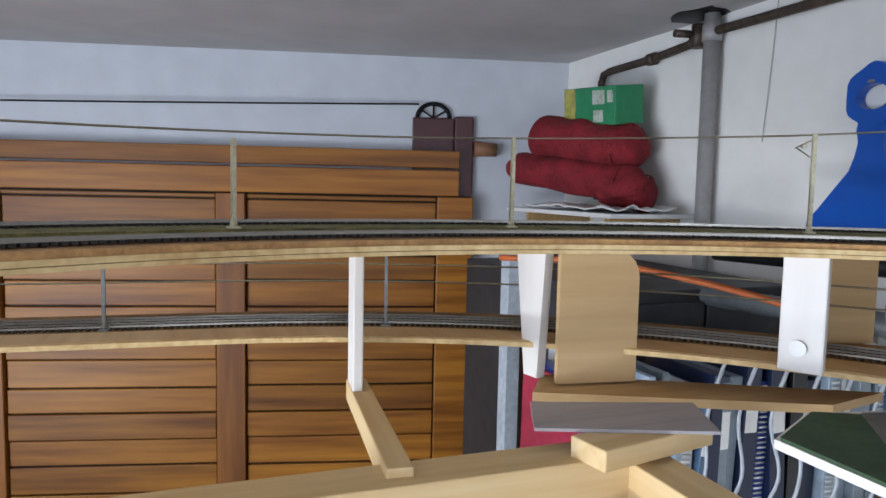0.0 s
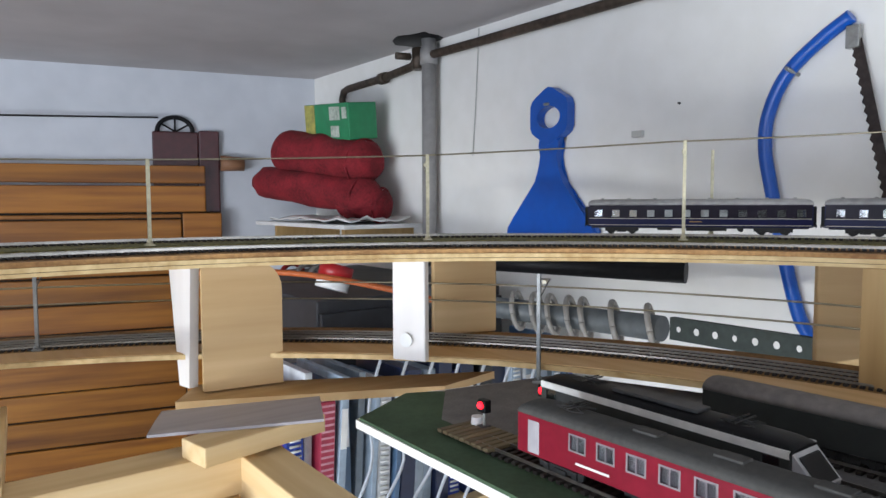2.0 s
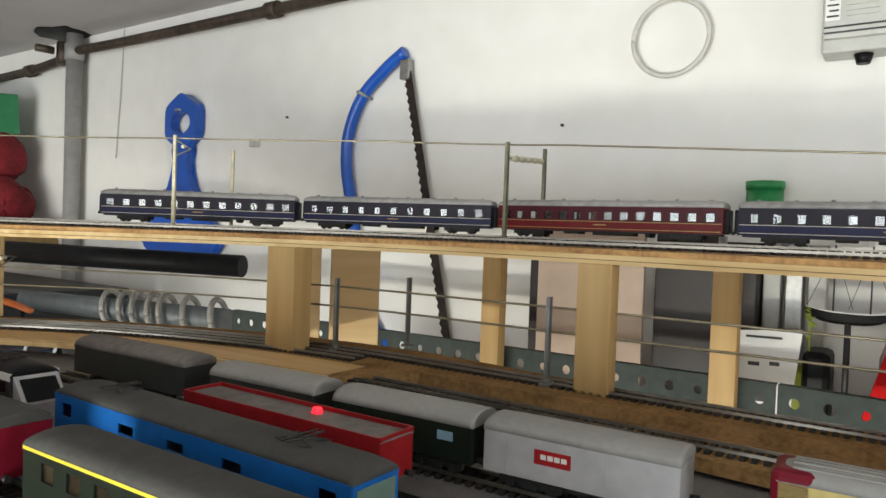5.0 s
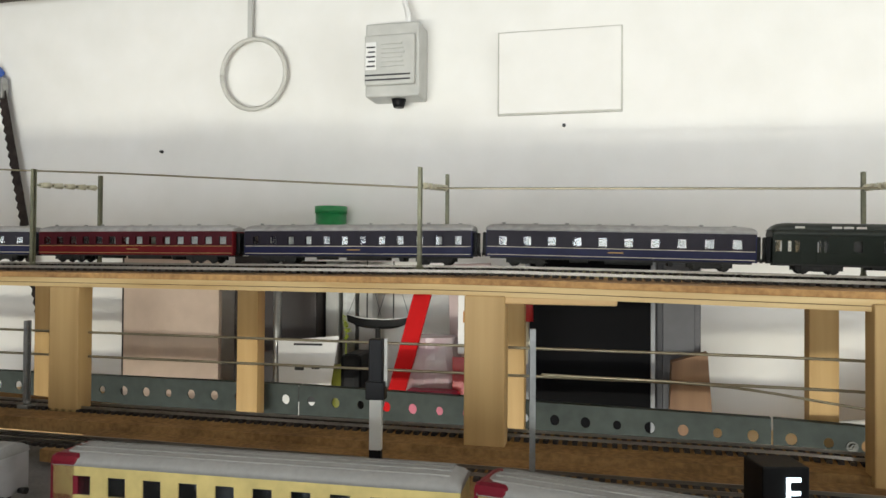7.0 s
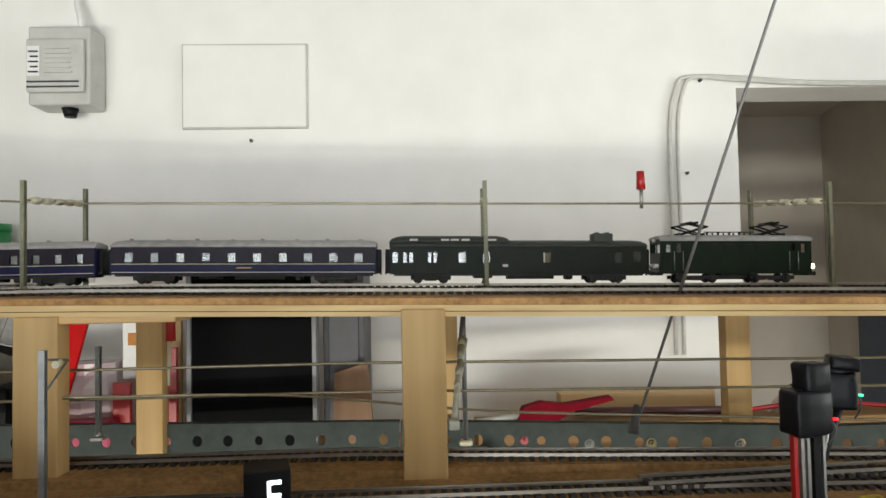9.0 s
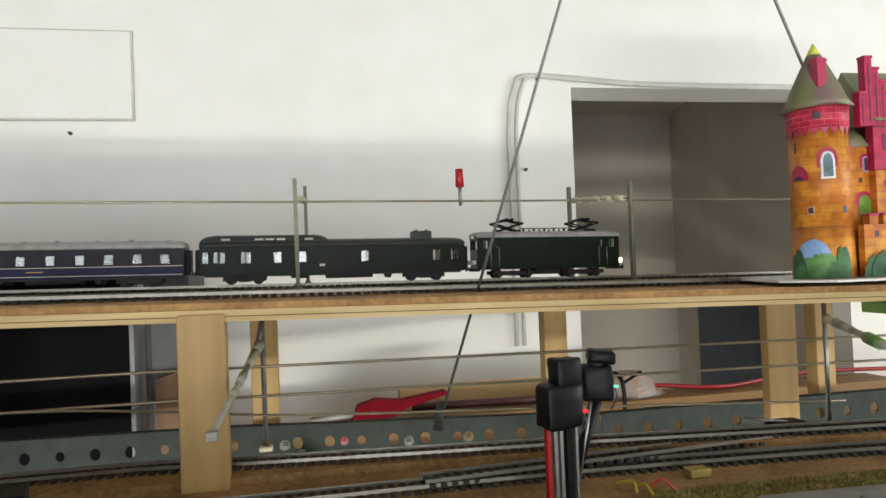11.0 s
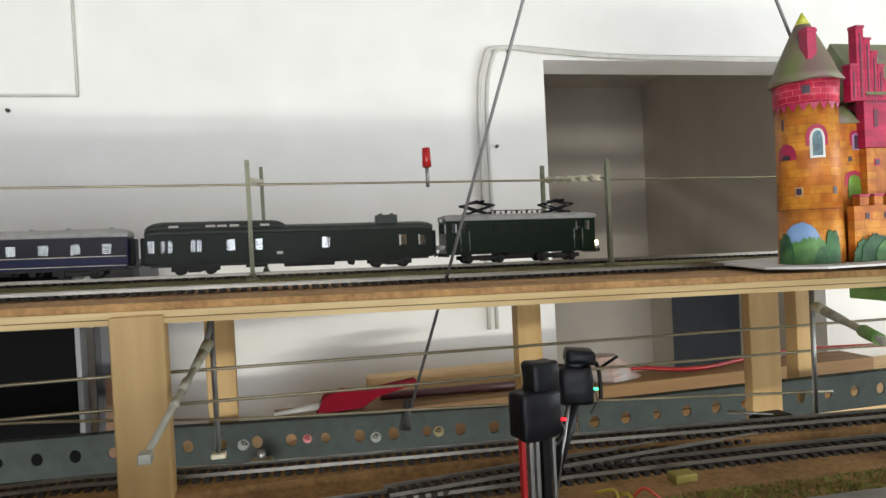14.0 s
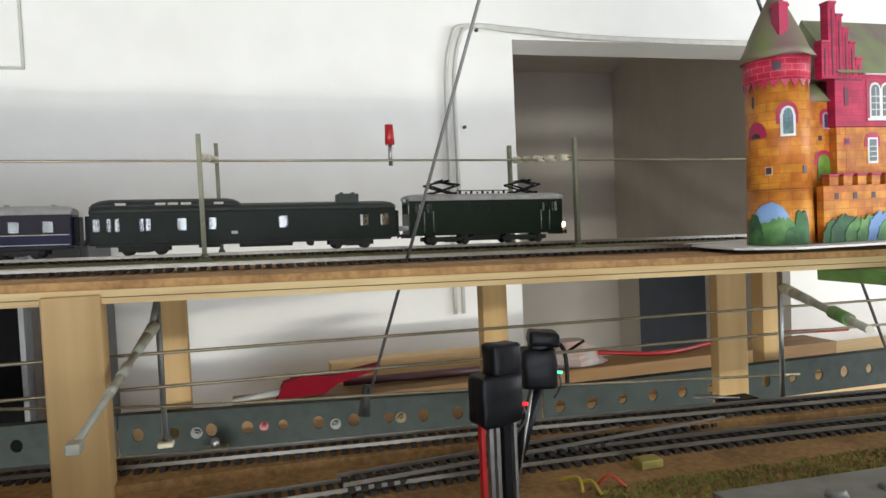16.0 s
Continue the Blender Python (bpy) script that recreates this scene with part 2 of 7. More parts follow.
# ---------------------------------------------------------------- the room
def room():
    b = B()
    box(b, -3.0, -3.4, -0.1, 4.0, 4.2, 0.0)
    solid("floor", b, CONCRETE, "grey concrete garage floor", "floor", kind="structure")
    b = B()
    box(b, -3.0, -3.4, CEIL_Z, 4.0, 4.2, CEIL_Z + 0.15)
    solid("ceiling", b, CEIL, "flat grey garage ceiling, darkened in colour for bounced light", "ceiling", kind="structure")
    # east wall with the doorway recess
    b = B()
    box(b, WALL_X, -1.463, 0, WALL_X + 0.1, 3.0, CEIL_Z)
    box(b, WALL_X, -3.4, 0, WALL_X + 0.1, -2.02, CEIL_Z)
    box(b, WALL_X, -2.02, 1.905, WALL_X + 0.1, -1.463, CEIL_Z)
    solid("wall_east", b, PLASTER, "white plastered wall with a deep opening", "wall", kind="structure")
    # passage behind the opening; its dimness is partly put into the plaster colour
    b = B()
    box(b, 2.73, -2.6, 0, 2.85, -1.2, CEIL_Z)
    solid("wall_passage_end", b, GREYWALL, "grey plastered end wall of the passage, dimmed in its colour", "wall", kind="structure")
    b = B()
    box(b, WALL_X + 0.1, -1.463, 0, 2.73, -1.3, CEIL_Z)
    solid("wall_passage_north", b, GREYWALL, "grey plastered north side of the passage, dimmed in its colour", "wall", kind="structure")
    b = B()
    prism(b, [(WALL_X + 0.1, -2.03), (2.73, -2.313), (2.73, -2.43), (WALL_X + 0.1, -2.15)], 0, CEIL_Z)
    solid("wall_passage_south", b, GREYWALL, "grey plastered south side of the passage, dimmed in its colour", "wall", kind="structure")
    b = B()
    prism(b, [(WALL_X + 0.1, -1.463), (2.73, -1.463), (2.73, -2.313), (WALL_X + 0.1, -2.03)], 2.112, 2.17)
    solid("ceiling_passage", b, GREYWALL, "grey plaster passage ceiling, dimmed in its colour", "ceiling", kind="structure")
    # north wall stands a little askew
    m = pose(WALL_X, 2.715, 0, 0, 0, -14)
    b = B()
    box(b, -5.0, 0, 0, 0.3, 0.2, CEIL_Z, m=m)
    solid("wall_north", b, PLASTER_N, "bluish grey plastered wall, darkened in colour for weaker light", "wall", kind="structure")
    b = B()
    box(b, -2.8, -3.4, 0, -2.6, -2.0, CEIL_Z)
    box(b, -2.8, 1.4, 0, -2.6, 4.2, CEIL_Z)
    box(b, -2.8, -2.0, 1.90, -2.6, 1.4, CEIL_Z)
    solid("wall_west", b, PLASTER, "white wall with a raised garage door", "wall", kind="structure")
    b = B()
    box(b, -2.6, -3.4, 0, -0.5, -3.2, CEIL_Z)
    box(b, 0.9, -3.4, 0, WALL_X, -3.2, CEIL_Z)
    box(b, -0.5, -3.4, 0, 0.9, -3.2, 1.1)
    box(b, -0.5, -3.4, 2.08, 0.9, -3.2, CEIL_Z)
    solid("wall_south", b, PLASTER, "white wall with a window", "wall", kind="structure")
    b = B()
    box(b, -30, -30, -0.25, 30, 30, -0.11)
    solid("ground", b, CONCRETE, "grey paved yard outside the garage", "ground", kind="structure")


room()


# ---------------------------------------------------------------- decks
def ring_points(fn, r, s0, s1, n):
    return [fn(r, s0 + (s1 - s0) * i / n) for i in range(n + 1)]


def deck_edge_x(y):
    return 0.995 + 0.05 * (y - CY)


def upper_deck():
    """Ply deck: straight along the east wall and then the curve."""
    deck = thing("upper_deck", "raised plywood railway deck with pale sawn edge", "deck")
    def strip(r0, r1, z0, z1, follow, s0=-1.75, s1=2.75):
        b = B()
        rows = []
        ss = [s0 + (0 - s0) * i / 24 for i in range(24)] + [s1 * i / 48 for i in range(49)]
        for s in ss:
            xa, ya, _ = upper(r0, s)
            xb, yb, _ = upper(r1, s)
            if follow and s < 0:
                xa = deck_edge_x(ya) + (r0 - 0.705)
            d = dip(ya)
            rows.append([b.verts.new(p) for p in ((xa, ya, z0 + d), (xb, yb, z0 + d), (xb, yb, z1 + d), (xa, ya, z1 + d))])
        for p, q in zip(rows, rows[1:]):
            for k in range(4):
                b.faces.new((p[k], p[(k + 1) % 4], q[(k + 1) % 4], q[k]))
        b.faces.new(rows[0])
        b.faces.new(rows[-1][::-1])
        return b
    part("ply_layer", strip(0.705, 1.012, DECK, DECK + 0.0036, True), PLYEDGE, deck)
    part("glue_line", strip(0.7058, 1.011, DECK + 0.0036, DECK + 0.0043, True), GLUE, deck, "dark glue line")
    part("ply_layer", strip(0.7048, 1.012, DECK + 0.0043, DECK + 0.0088, True), PLYEDGE, deck)
    part("cork_layer", strip(0.708, 1.009, DECK + 0.0088, TOP - 0.001, True), CORK, deck, "brown cork layer")
    part("ballast", strip(0.83, 1.0, TOP - 0.001, TOP + 0.0025, False), BALLAST, deck, "olive green flocked ballast")
    return deck


def track(name, fn, r, z, s0, s1, label, zfn=None, pitch=0.0080, flex=None):
    """Two rails on dark ties along a line of the plan."""
    t = thing(name, label, "track")
    n = max(12, int(abs(s1 - s0) / 0.03))
    pts = [fn(r, s0 + (s1 - s0) * i / n) for i in range(n + 1)]
    zz = zfn or (lambda y: 0.0)
    ties = B()
    m = int(abs(s1 - s0) / pitch)
    for i in range(m):
        x, y, a = fn(r, s0 + (s1 - s0) * (i + 0.5) / m)
        mx = Matrix.Translation((x, y, z + zz(y))) @ Matrix.Rotation(a, 4, "Z")
        box(ties, -0.0150, -0.0021, 0, 0.0150, 0.0021, 0.0026, m=mx)
    tob = part("tie_bed", ties, TIE, t)
    tagged(tob, kind="stuff")
    for side in (-1, 1):
        b = B()
        g = 0.0088 * side
        prof = ((g - 0.0007, 0.0024), (g + 0.0007, 0.0024), (g + 0.0005, 0.0050), (g - 0.0005, 0.0050))
        sweep(b, [(x, y, z + zz(y)) for x, y, a in pts], prof)
        part("rail", b, RAIL, t)
    return t


upper_deck()
track("front_track", upper, 0.745, TOP, -1.7, 2.7, "model railway track with dark ties near the deck edge", dip)
track("rear_track", upper, 0.913, TOP + 0.0025, -1.7, 2.7, "model railway track on olive ballast", dip)


def lower_deck():
    d = thing("lower_deck", "lower plywood railway deck with cork roadbed", "deck")
    b = B()
    rows = []
    for i in range(90):
        s = -1.9 + 4.6 * i / 89
        xa, ya, _ = lower(0.88, s)
        xb, yb, _ = lower(1.06, s)
        if s < 0:
            xa, xb = min(0.955, rear_x(ya) - 0.022), rear_x(ya) + 0.024 + 0.036 * max(0.0, 1 + s / 0.3)
        zu = LOW - (0.012 if s < 0 else 0.0065)
        rows.append([b.verts.new(p) for p in ((xa, ya, zu), (xb, yb, zu), (xb, yb, LOW), (xa, ya, LOW))])
    for p, q in zip(rows, rows[1:]):
        for k in range(4):
            b.faces.new((p[k], p[(k + 1) % 4], q[(k + 1) % 4], q[k]))
    b.faces.new(rows[0])
    b.faces.new(rows[-1][::-1])
    part("board", b, CORKTOP, d)
    # front bed, a step lower, along the straight
    b = B()
    prism(b, [(0.790, -1.92), (0.9545, -1.92), (0.9545, -0.25), (0.885, -0.25), (0.828, -0.95)], LOW - 0.016, LOW - 0.006)
    part("front_bed", b, CORKTOP, d, "brown cork front bed")
    # bare ply apron in front of the tracks round the curve
    b = B()
    rows = []
    for i in range(61):
        s = 0.02 + 2.6 * i / 60
        (xa, ya, _), (xb, yb, _) = lower(0.8800, s), lower(0.938, s)
        rows.append([b.verts.new(p) for p in ((xa, ya, LOW), (xb, yb, LOW), (xb, yb, LOW + 0.0008), (xa, ya, LOW + 0.0008))])
    for p, q in zip(rows, rows[1:]):
        for k in range(4):
            b.faces.new((p[k], p[(k + 1) % 4], q[(k + 1) % 4], q[k]))
    part("ply_apron", b, PINE, d, "bare tan plywood front")
    # pale sawn edge of the board round the curve
    b = B()
    sweep(b, [(x, y, LOW - 0.0062) for x, y, a in [lower(0.8775, 0.02 + 2.6 * i / 60) for i in range(61)]], ((-0.002, 0), (0.002, 0), (0.002, 0.0060), (-0.002, 0.0060)))
    part("edge_strip", b, PLYEDGE, d, "pale sawn edge")
    return d


CORKTOP = mat("brown_cork_top", (0.34, 0.20, 0.078), 0.9, 0, 0.35, 210, 0.0012, (0.16, 0.09, 0.036), spec=0.25)
REAR_BEND = ((-0.85, 1.0), (-0.94, 0.987), (-1.09, 0.969), (-1.21, 0.957), (-1.35, 0.938), (-1.50, 0.918), (-1.95, 0.872))


def rear_x(y):
    """The rear lower track leaves the straight and closes up to the front one."""
    if y > -0.85:
        return 1.0
    for (ya, xa), (yb, xb) in zip(REAR_BEND, REAR_BEND[1:]):
        if y >= yb:
            return xa + (xb - xa) * (y - ya) / (yb - ya)
    return REAR_BEND[-1][1]


def rear_line(r, s):
    x, y, a = lower(r, s)
    if s < 0:
        x = rear_x(y)
        a = math.atan2(-(rear_x(y + 0.01) - rear_x(y - 0.01)), 0.02)
    return x, y, a


lower_deck()
track("lower_rear_track", rear_line, 1.0, LOW, -1.55, 2.7, "model railway track on the lower deck")


def front_line(r, s):
    """The front lower track, which swings gently out at its south end."""
    x, y, a = lower(r, s)
    if y < -1.05:
        u = -1.05 - y
        return x - 0.16 * u * u, y, -0.32 * u
    return x, y, a


track("lower_front_track", front_line, 0.906, LOW - 0.006, -1.9, 2.7, "front model railway track on the lower deck")


track("lower_middle_track", lower, 0.9635, LOW, 0.05, 2.7, "second model railway track round the lower curve")


def yard():
    b = B()
    outline = [(0.512, 0.498), (0.60, 0.545), (0.80, 0.50), (0.965, 0.10), (0.93, -1.9), (0.50, -1.9)]
    prism(b, outline, YARD - 0.012, YARD - 0.004)
    yd = thing("yard_board", "yard baseboard with white edge and grey sheet", "board")
    part("board", b, WHITEWOOD, yd, "white-edged board")
    b = B()
    prism(b, [(0.514, 0.494), (0.60, 0.54), (0.64, 0.52), (0.575, 0.44), (0.545, -0.3), (0.502, -0.3)], YARD - 0.004, YARD - 0.001)
    part("felt", b, GREENFELT, yd, "dark green felt strip")
    b = B()
    prism(b, [(0.575, 0.44), (0.64, 0.52), (0.795, 0.49), (0.955, 0.10), (0.925, -1.9), (0.505, -1.9), (0.505, -0.3), (0.545, -0.3)], YARD - 0.004, YARD)
    part("sheet", b, GREYBED, yd, "grey ballasted yard sheet")


yard()


def straight(x0, y0, x1, y1):
    """A line function for track() and for vehicles on straight yard tracks; r is unused."""
    length = math.hypot(x1 - x0, y1 - y0)
    a = math.atan2(-(x1 - x0), y1 - y0)
    def fn(r, s):
        return x0 + (x1 - x0) * s / length, y0 + (y1 - y0) * s / length, a
    return fn, length


YARD_TRACKS = [(0.562, 0.36, 0.572, -0.30), (0.634, 0.38, 0.626, -0.45), (0.702, 0.36, 0.706, -0.40), (0.752, 0.32, 0.7905, -0.635), (0.7905, -0.635, 0.70, -1.05)]
for x0, y0, x1, y1 in YARD_TRACKS:
    fn, length = straight(x0, y0, x1, y1)
    track("yard_track", fn, 0, YARD, 0, length, "yard track with dark ties and nickel rails")


# ---------------------------------------------------------------- rolling stock
def wheelset(b, y, z0, r=0.0055):
    for sx in (-1, 1):
        cyl(b, (sx * 0.0075, y, z0 + r), (sx * 0.0098, y, z0 + r), r, n=12)
    cyl(b, (-0.0098, y, z0 + r), (0.0098, y, z0 + r), 0.0012, n=6)


def bogie(parent, y, wb, m):
    b = B()
    for dy in (-wb / 2, wb / 2):
        wheelset(b, y + dy, 0.0)
    for sx in (-1, 1):
        box(b, sx * 0.0125 - 0.001, y - wb / 2 - 0.008, 0.004, sx * 0.0125 + 0.001, y + wb / 2 + 0.008, 0.0085, 0.0005)
        for dy in (-wb / 2, wb / 2):
            box(b, sx * 0.0138 - 0.001, y + dy - 0.0025, 0.003, sx * 0.0138 + 0.001, y + dy + 0.0025, 0.0085)
        box(b, sx * 0.0138 - 0.001, y - 0.006, 0.003, sx * 0.0138 + 0.001, y + 0.006, 0.0065)
    part("bogie", b, m, parent)


def side_with_windows(b, x, y0, y1, z0, z1, windows, t=0.0012):
    """A coach side in the plane x, pierced by windows (y, z, width, height)."""
    ys = sorted({y0, y1, *[w[0] - w[2] / 2 for w in windows], *[w[0] + w[2] / 2 for w in windows]})
    zs = sorted({z0, z1, *[w[1] - w[3] / 2 for w in windows], *[w[1] + w[3] / 2 for w in windows]})
    for a, c in zip(ys, ys[1:]):
        for d, e in zip(zs, zs[1:]):
            my, mz = (a + c) / 2, (d + e) / 2
            if any(abs(my - w[0]) < w[2] / 2 and abs(mz - w[1]) < w[3] / 2 for w in windows):
                continue
            box(b, x - t / 2, a, d, x + t / 2, c, e)
    bmesh.ops.remove_doubles(b, verts=b.verts, dist=1e-6)


def roof_mesh(y0, y1, w, z0, h, ends=0.0, n=9):
    """An arched roof, rounded down at its ends."""
    b = B()
    rings = []
    ys = [y0, y0 + 0.003, y0 + 0.008, y0 + 0.016] if ends else [y0]
    scale = [1 - ends, 1 - ends * 0.45, 1 - ends * 0.15, 1.0] if ends else [1.0]
    rows = list(zip(ys, scale)) + [(y0 + y1 - y, k) for y, k in list(zip(ys, scale))[::-1]]
    for y, k in rows:
        ring = [b.verts.new((w * math.sin(-math.pi / 2 + math.pi * i / (n - 1)) * 1.0, y, z0 + k * h * math.cos(-math.pi / 2 + math.pi * i / (n - 1)) ** 0.8)) for i in range(n)]
        rings.append(ring)
    for p, q in zip(rings, rings[1:]):
        for i in range(n - 1):
            f = b.faces.new((p[i], p[i + 1], q[i + 1], q[i]))
            f.smooth = True
        b.faces.new((p[0], q[0], q[-1], p[-1]))
    b.faces.new(rings[0])
    b.faces.new(rings[-1][::-1])
    return b


def paint(name, c, rough=0.45):
    return mat(name, c, rough, 0, 0.12, 90, spec=0.14)


P_BLUE = paint("coach_blue", (0.011, 0.013, 0.060), 0.35)
P_BAND = paint("dark_window_band", (0.016, 0.012, 0.022), 0.35)
P_RED = paint("coach_wine_red", (0.16, 0.010, 0.014), 0.35)
P_WINEBAND = paint("dark_wine_band", (0.070, 0.008, 0.014), 0.35)
P_GILT = mat("gilt_line", (0.42, 0.26, 0.08), 0.45, 0.2, 0.1, 90)
P_GREEN = paint("coach_green", (0.014, 0.020, 0.014), 0.38)
P_LGREEN = paint("loco_green", (0.012, 0.023, 0.013), 0.33)
P_ROOFG = mat("silver_grey_roof", (0.42, 0.41, 0.39), 0.55, 0, 0.18, 110)
P_ROOFD = mat("dark_grey_roof", (0.10, 0.10, 0.10), 0.6, 0, 0.25, 110)
P_CREAM = mat("cream_line", (0.62, 0.58, 0.48), 0.5, 0, 0.1, 90)
P_UNDER = mat("black_underframe", (0.018, 0.017, 0.016), 0.6, 0, 0.3, 150)
P_ROOFGREEN = mat("grey_green_roof", (0.028, 0.036, 0.028), 0.5, 0, 0.2, 110)
CURTAIN = mat("white_curtain", (0.70, 0.68, 0.62), 0.8, 0, 0.1, 90)


def coach(label, paint_side, length, windows, roof=P_ROOFG, line=True, vents=8, group="coaches of the train", blinds=()):
    """A four-axled express coach about its middle, at rail height 0."""
    c = thing("railway_coach", label, "model coach", group)
    h, w, z0, z1 = length / 2 - 0.004, 0.0165, 0.0105, 0.0405
    zw = 0.0292
    b = B()
    for x in (-w, w):
        side_with_windows(b, x, -h, h, z0, z1, [(y, zw, ww, hh) for y, ww, hh in windows])
    for y in (-h, h):
        box(b, -w, y - 0.0006, z0, w, y + 0.0006, z1)
    box(b, -w, -h, z0, w, h, z0 + 0.0015)
    part("body", b, paint_side, c)
    for x in (-w, w):
        for i, (y, ww, hh) in enumerate(windows):
            b = B()
            box(b, x * 0.955 - 0.0004, y - ww / 2 - 0.0005, zw - hh / 2 - 0.0005, x * 0.955 + 0.0004, y + ww / 2 + 0.0005, zw + hh / 2 + 0.0005)
            part("window_pane", b, WINDOW, c)
            if i in blinds:
                b = B()
                box(b, x * 0.89 - 0.0002, y - ww * 0.45, zw - hh * 0.5, x * 0.89 + 0.0002, y + ww * 0.45, zw + hh * 0.45)
                part("curtain", b, CURTAIN, c, "pale window curtain")
    if line:
        b = B()
        box(b, -0.004, -h + 0.01, z0 + 0.0016, 0.004, -h * 0.35, z1 - 0.004)
        box(b, -0.004, h * 0.30, z0 + 0.0016, 0.004, h * 0.62, z1 - 0.004)
        part("inner_wall", b, DARKGREY, c)
    if line:
        red = paint_side is P_RED
        for x in (-w, w):
            b = B()
            side_with_windows(b, x + math.copysign(0.0003, x), -h + 0.0006, h - 0.0006, 0.0224, z1 - 0.0002, [(y, zw, ww, hh) for y, ww, hh in windows], 0.0014)
            part("window_band", b, P_WINEBAND if red else P_BAND, c, "dark wine window band" if red else "near-black window band")
            for z in (0.0220, 0.0130):
                b = B()
                box(b, x - 0.0010, -h + 0.001, z - 0.00036, x + 0.0010, h - 0.001, z + 0.00036)
                part("stripe", b, P_GILT if red else P_CREAM, c, "gilt lining stripe" if red else "cream lining stripe")
            b = B()
            box(b, x - 0.0010, -0.008, 0.0172, x + 0.0010, 0.008, 0.0184)
            part("lettering_bar", b, P_GILT, c, "gilt lettering bar")
    part("roof", roof_mesh(-h - 0.001, h + 0.001, w + 0.0008, z1, 0.0085, 0.35), roof, c)
    for i in range(vents):
        y = -h + (2 * h) * (i + 0.5) / vents
        b = B()
        cyl(b, (0.006 * (-1) ** i, y, z1 + 0.0075), (0.006 * (-1) ** i, y, z1 + 0.0098), 0.0018, 0.0024, 8)
        part("roof_vent", b, roof, c)
    for sy in (-1, 1):
        bogie(c, sy * (h - 0.045), 0.029, P_UNDER)
        b = B()
        box(b, -0.009, sy * h + (0 if sy > 0 else -0.006), z0 + 0.001, 0.009, sy * h + (0.006 if sy > 0 else 0), z1 - 0.002, 0.001)
        part("gangway", b, BLACK, c, "black bellows gangway")
        for sx in (-1, 1):
            b = B()
            cyl(b, (sx * 0.010, sy * h, 0.0125), (sx * 0.010, sy * (h + 0.005), 0.0125), 0.0011, n=8)
            cyl(b, (sx * 0.010, sy * (h + 0.005), 0.0125), (sx * 0.010, sy * (h + 0.006), 0.0125), 0.0024, n=10)
            part("buffer", b, P_UNDER, c)
    b = B()
    box(b, -0.010, -0.04, 0.005, 0.010, 0.012, 0.0108, 0.001)
    box(b, -0.012, 0.03, 0.0058, 0.012, 0.05, 0.0108, 0.001)
    cyl(b, (-0.012, -0.058, 0.007), (0.012, -0.058, 0.007), 0.003, n=10)
    for x in (-0.0145, 0.0145):
        box(b, x - 0.001, -h + 0.004, 0.0085, x + 0.001, h - 0.004, 0.0112)
    part("underframe", b, P_UNDER, c)
    return c


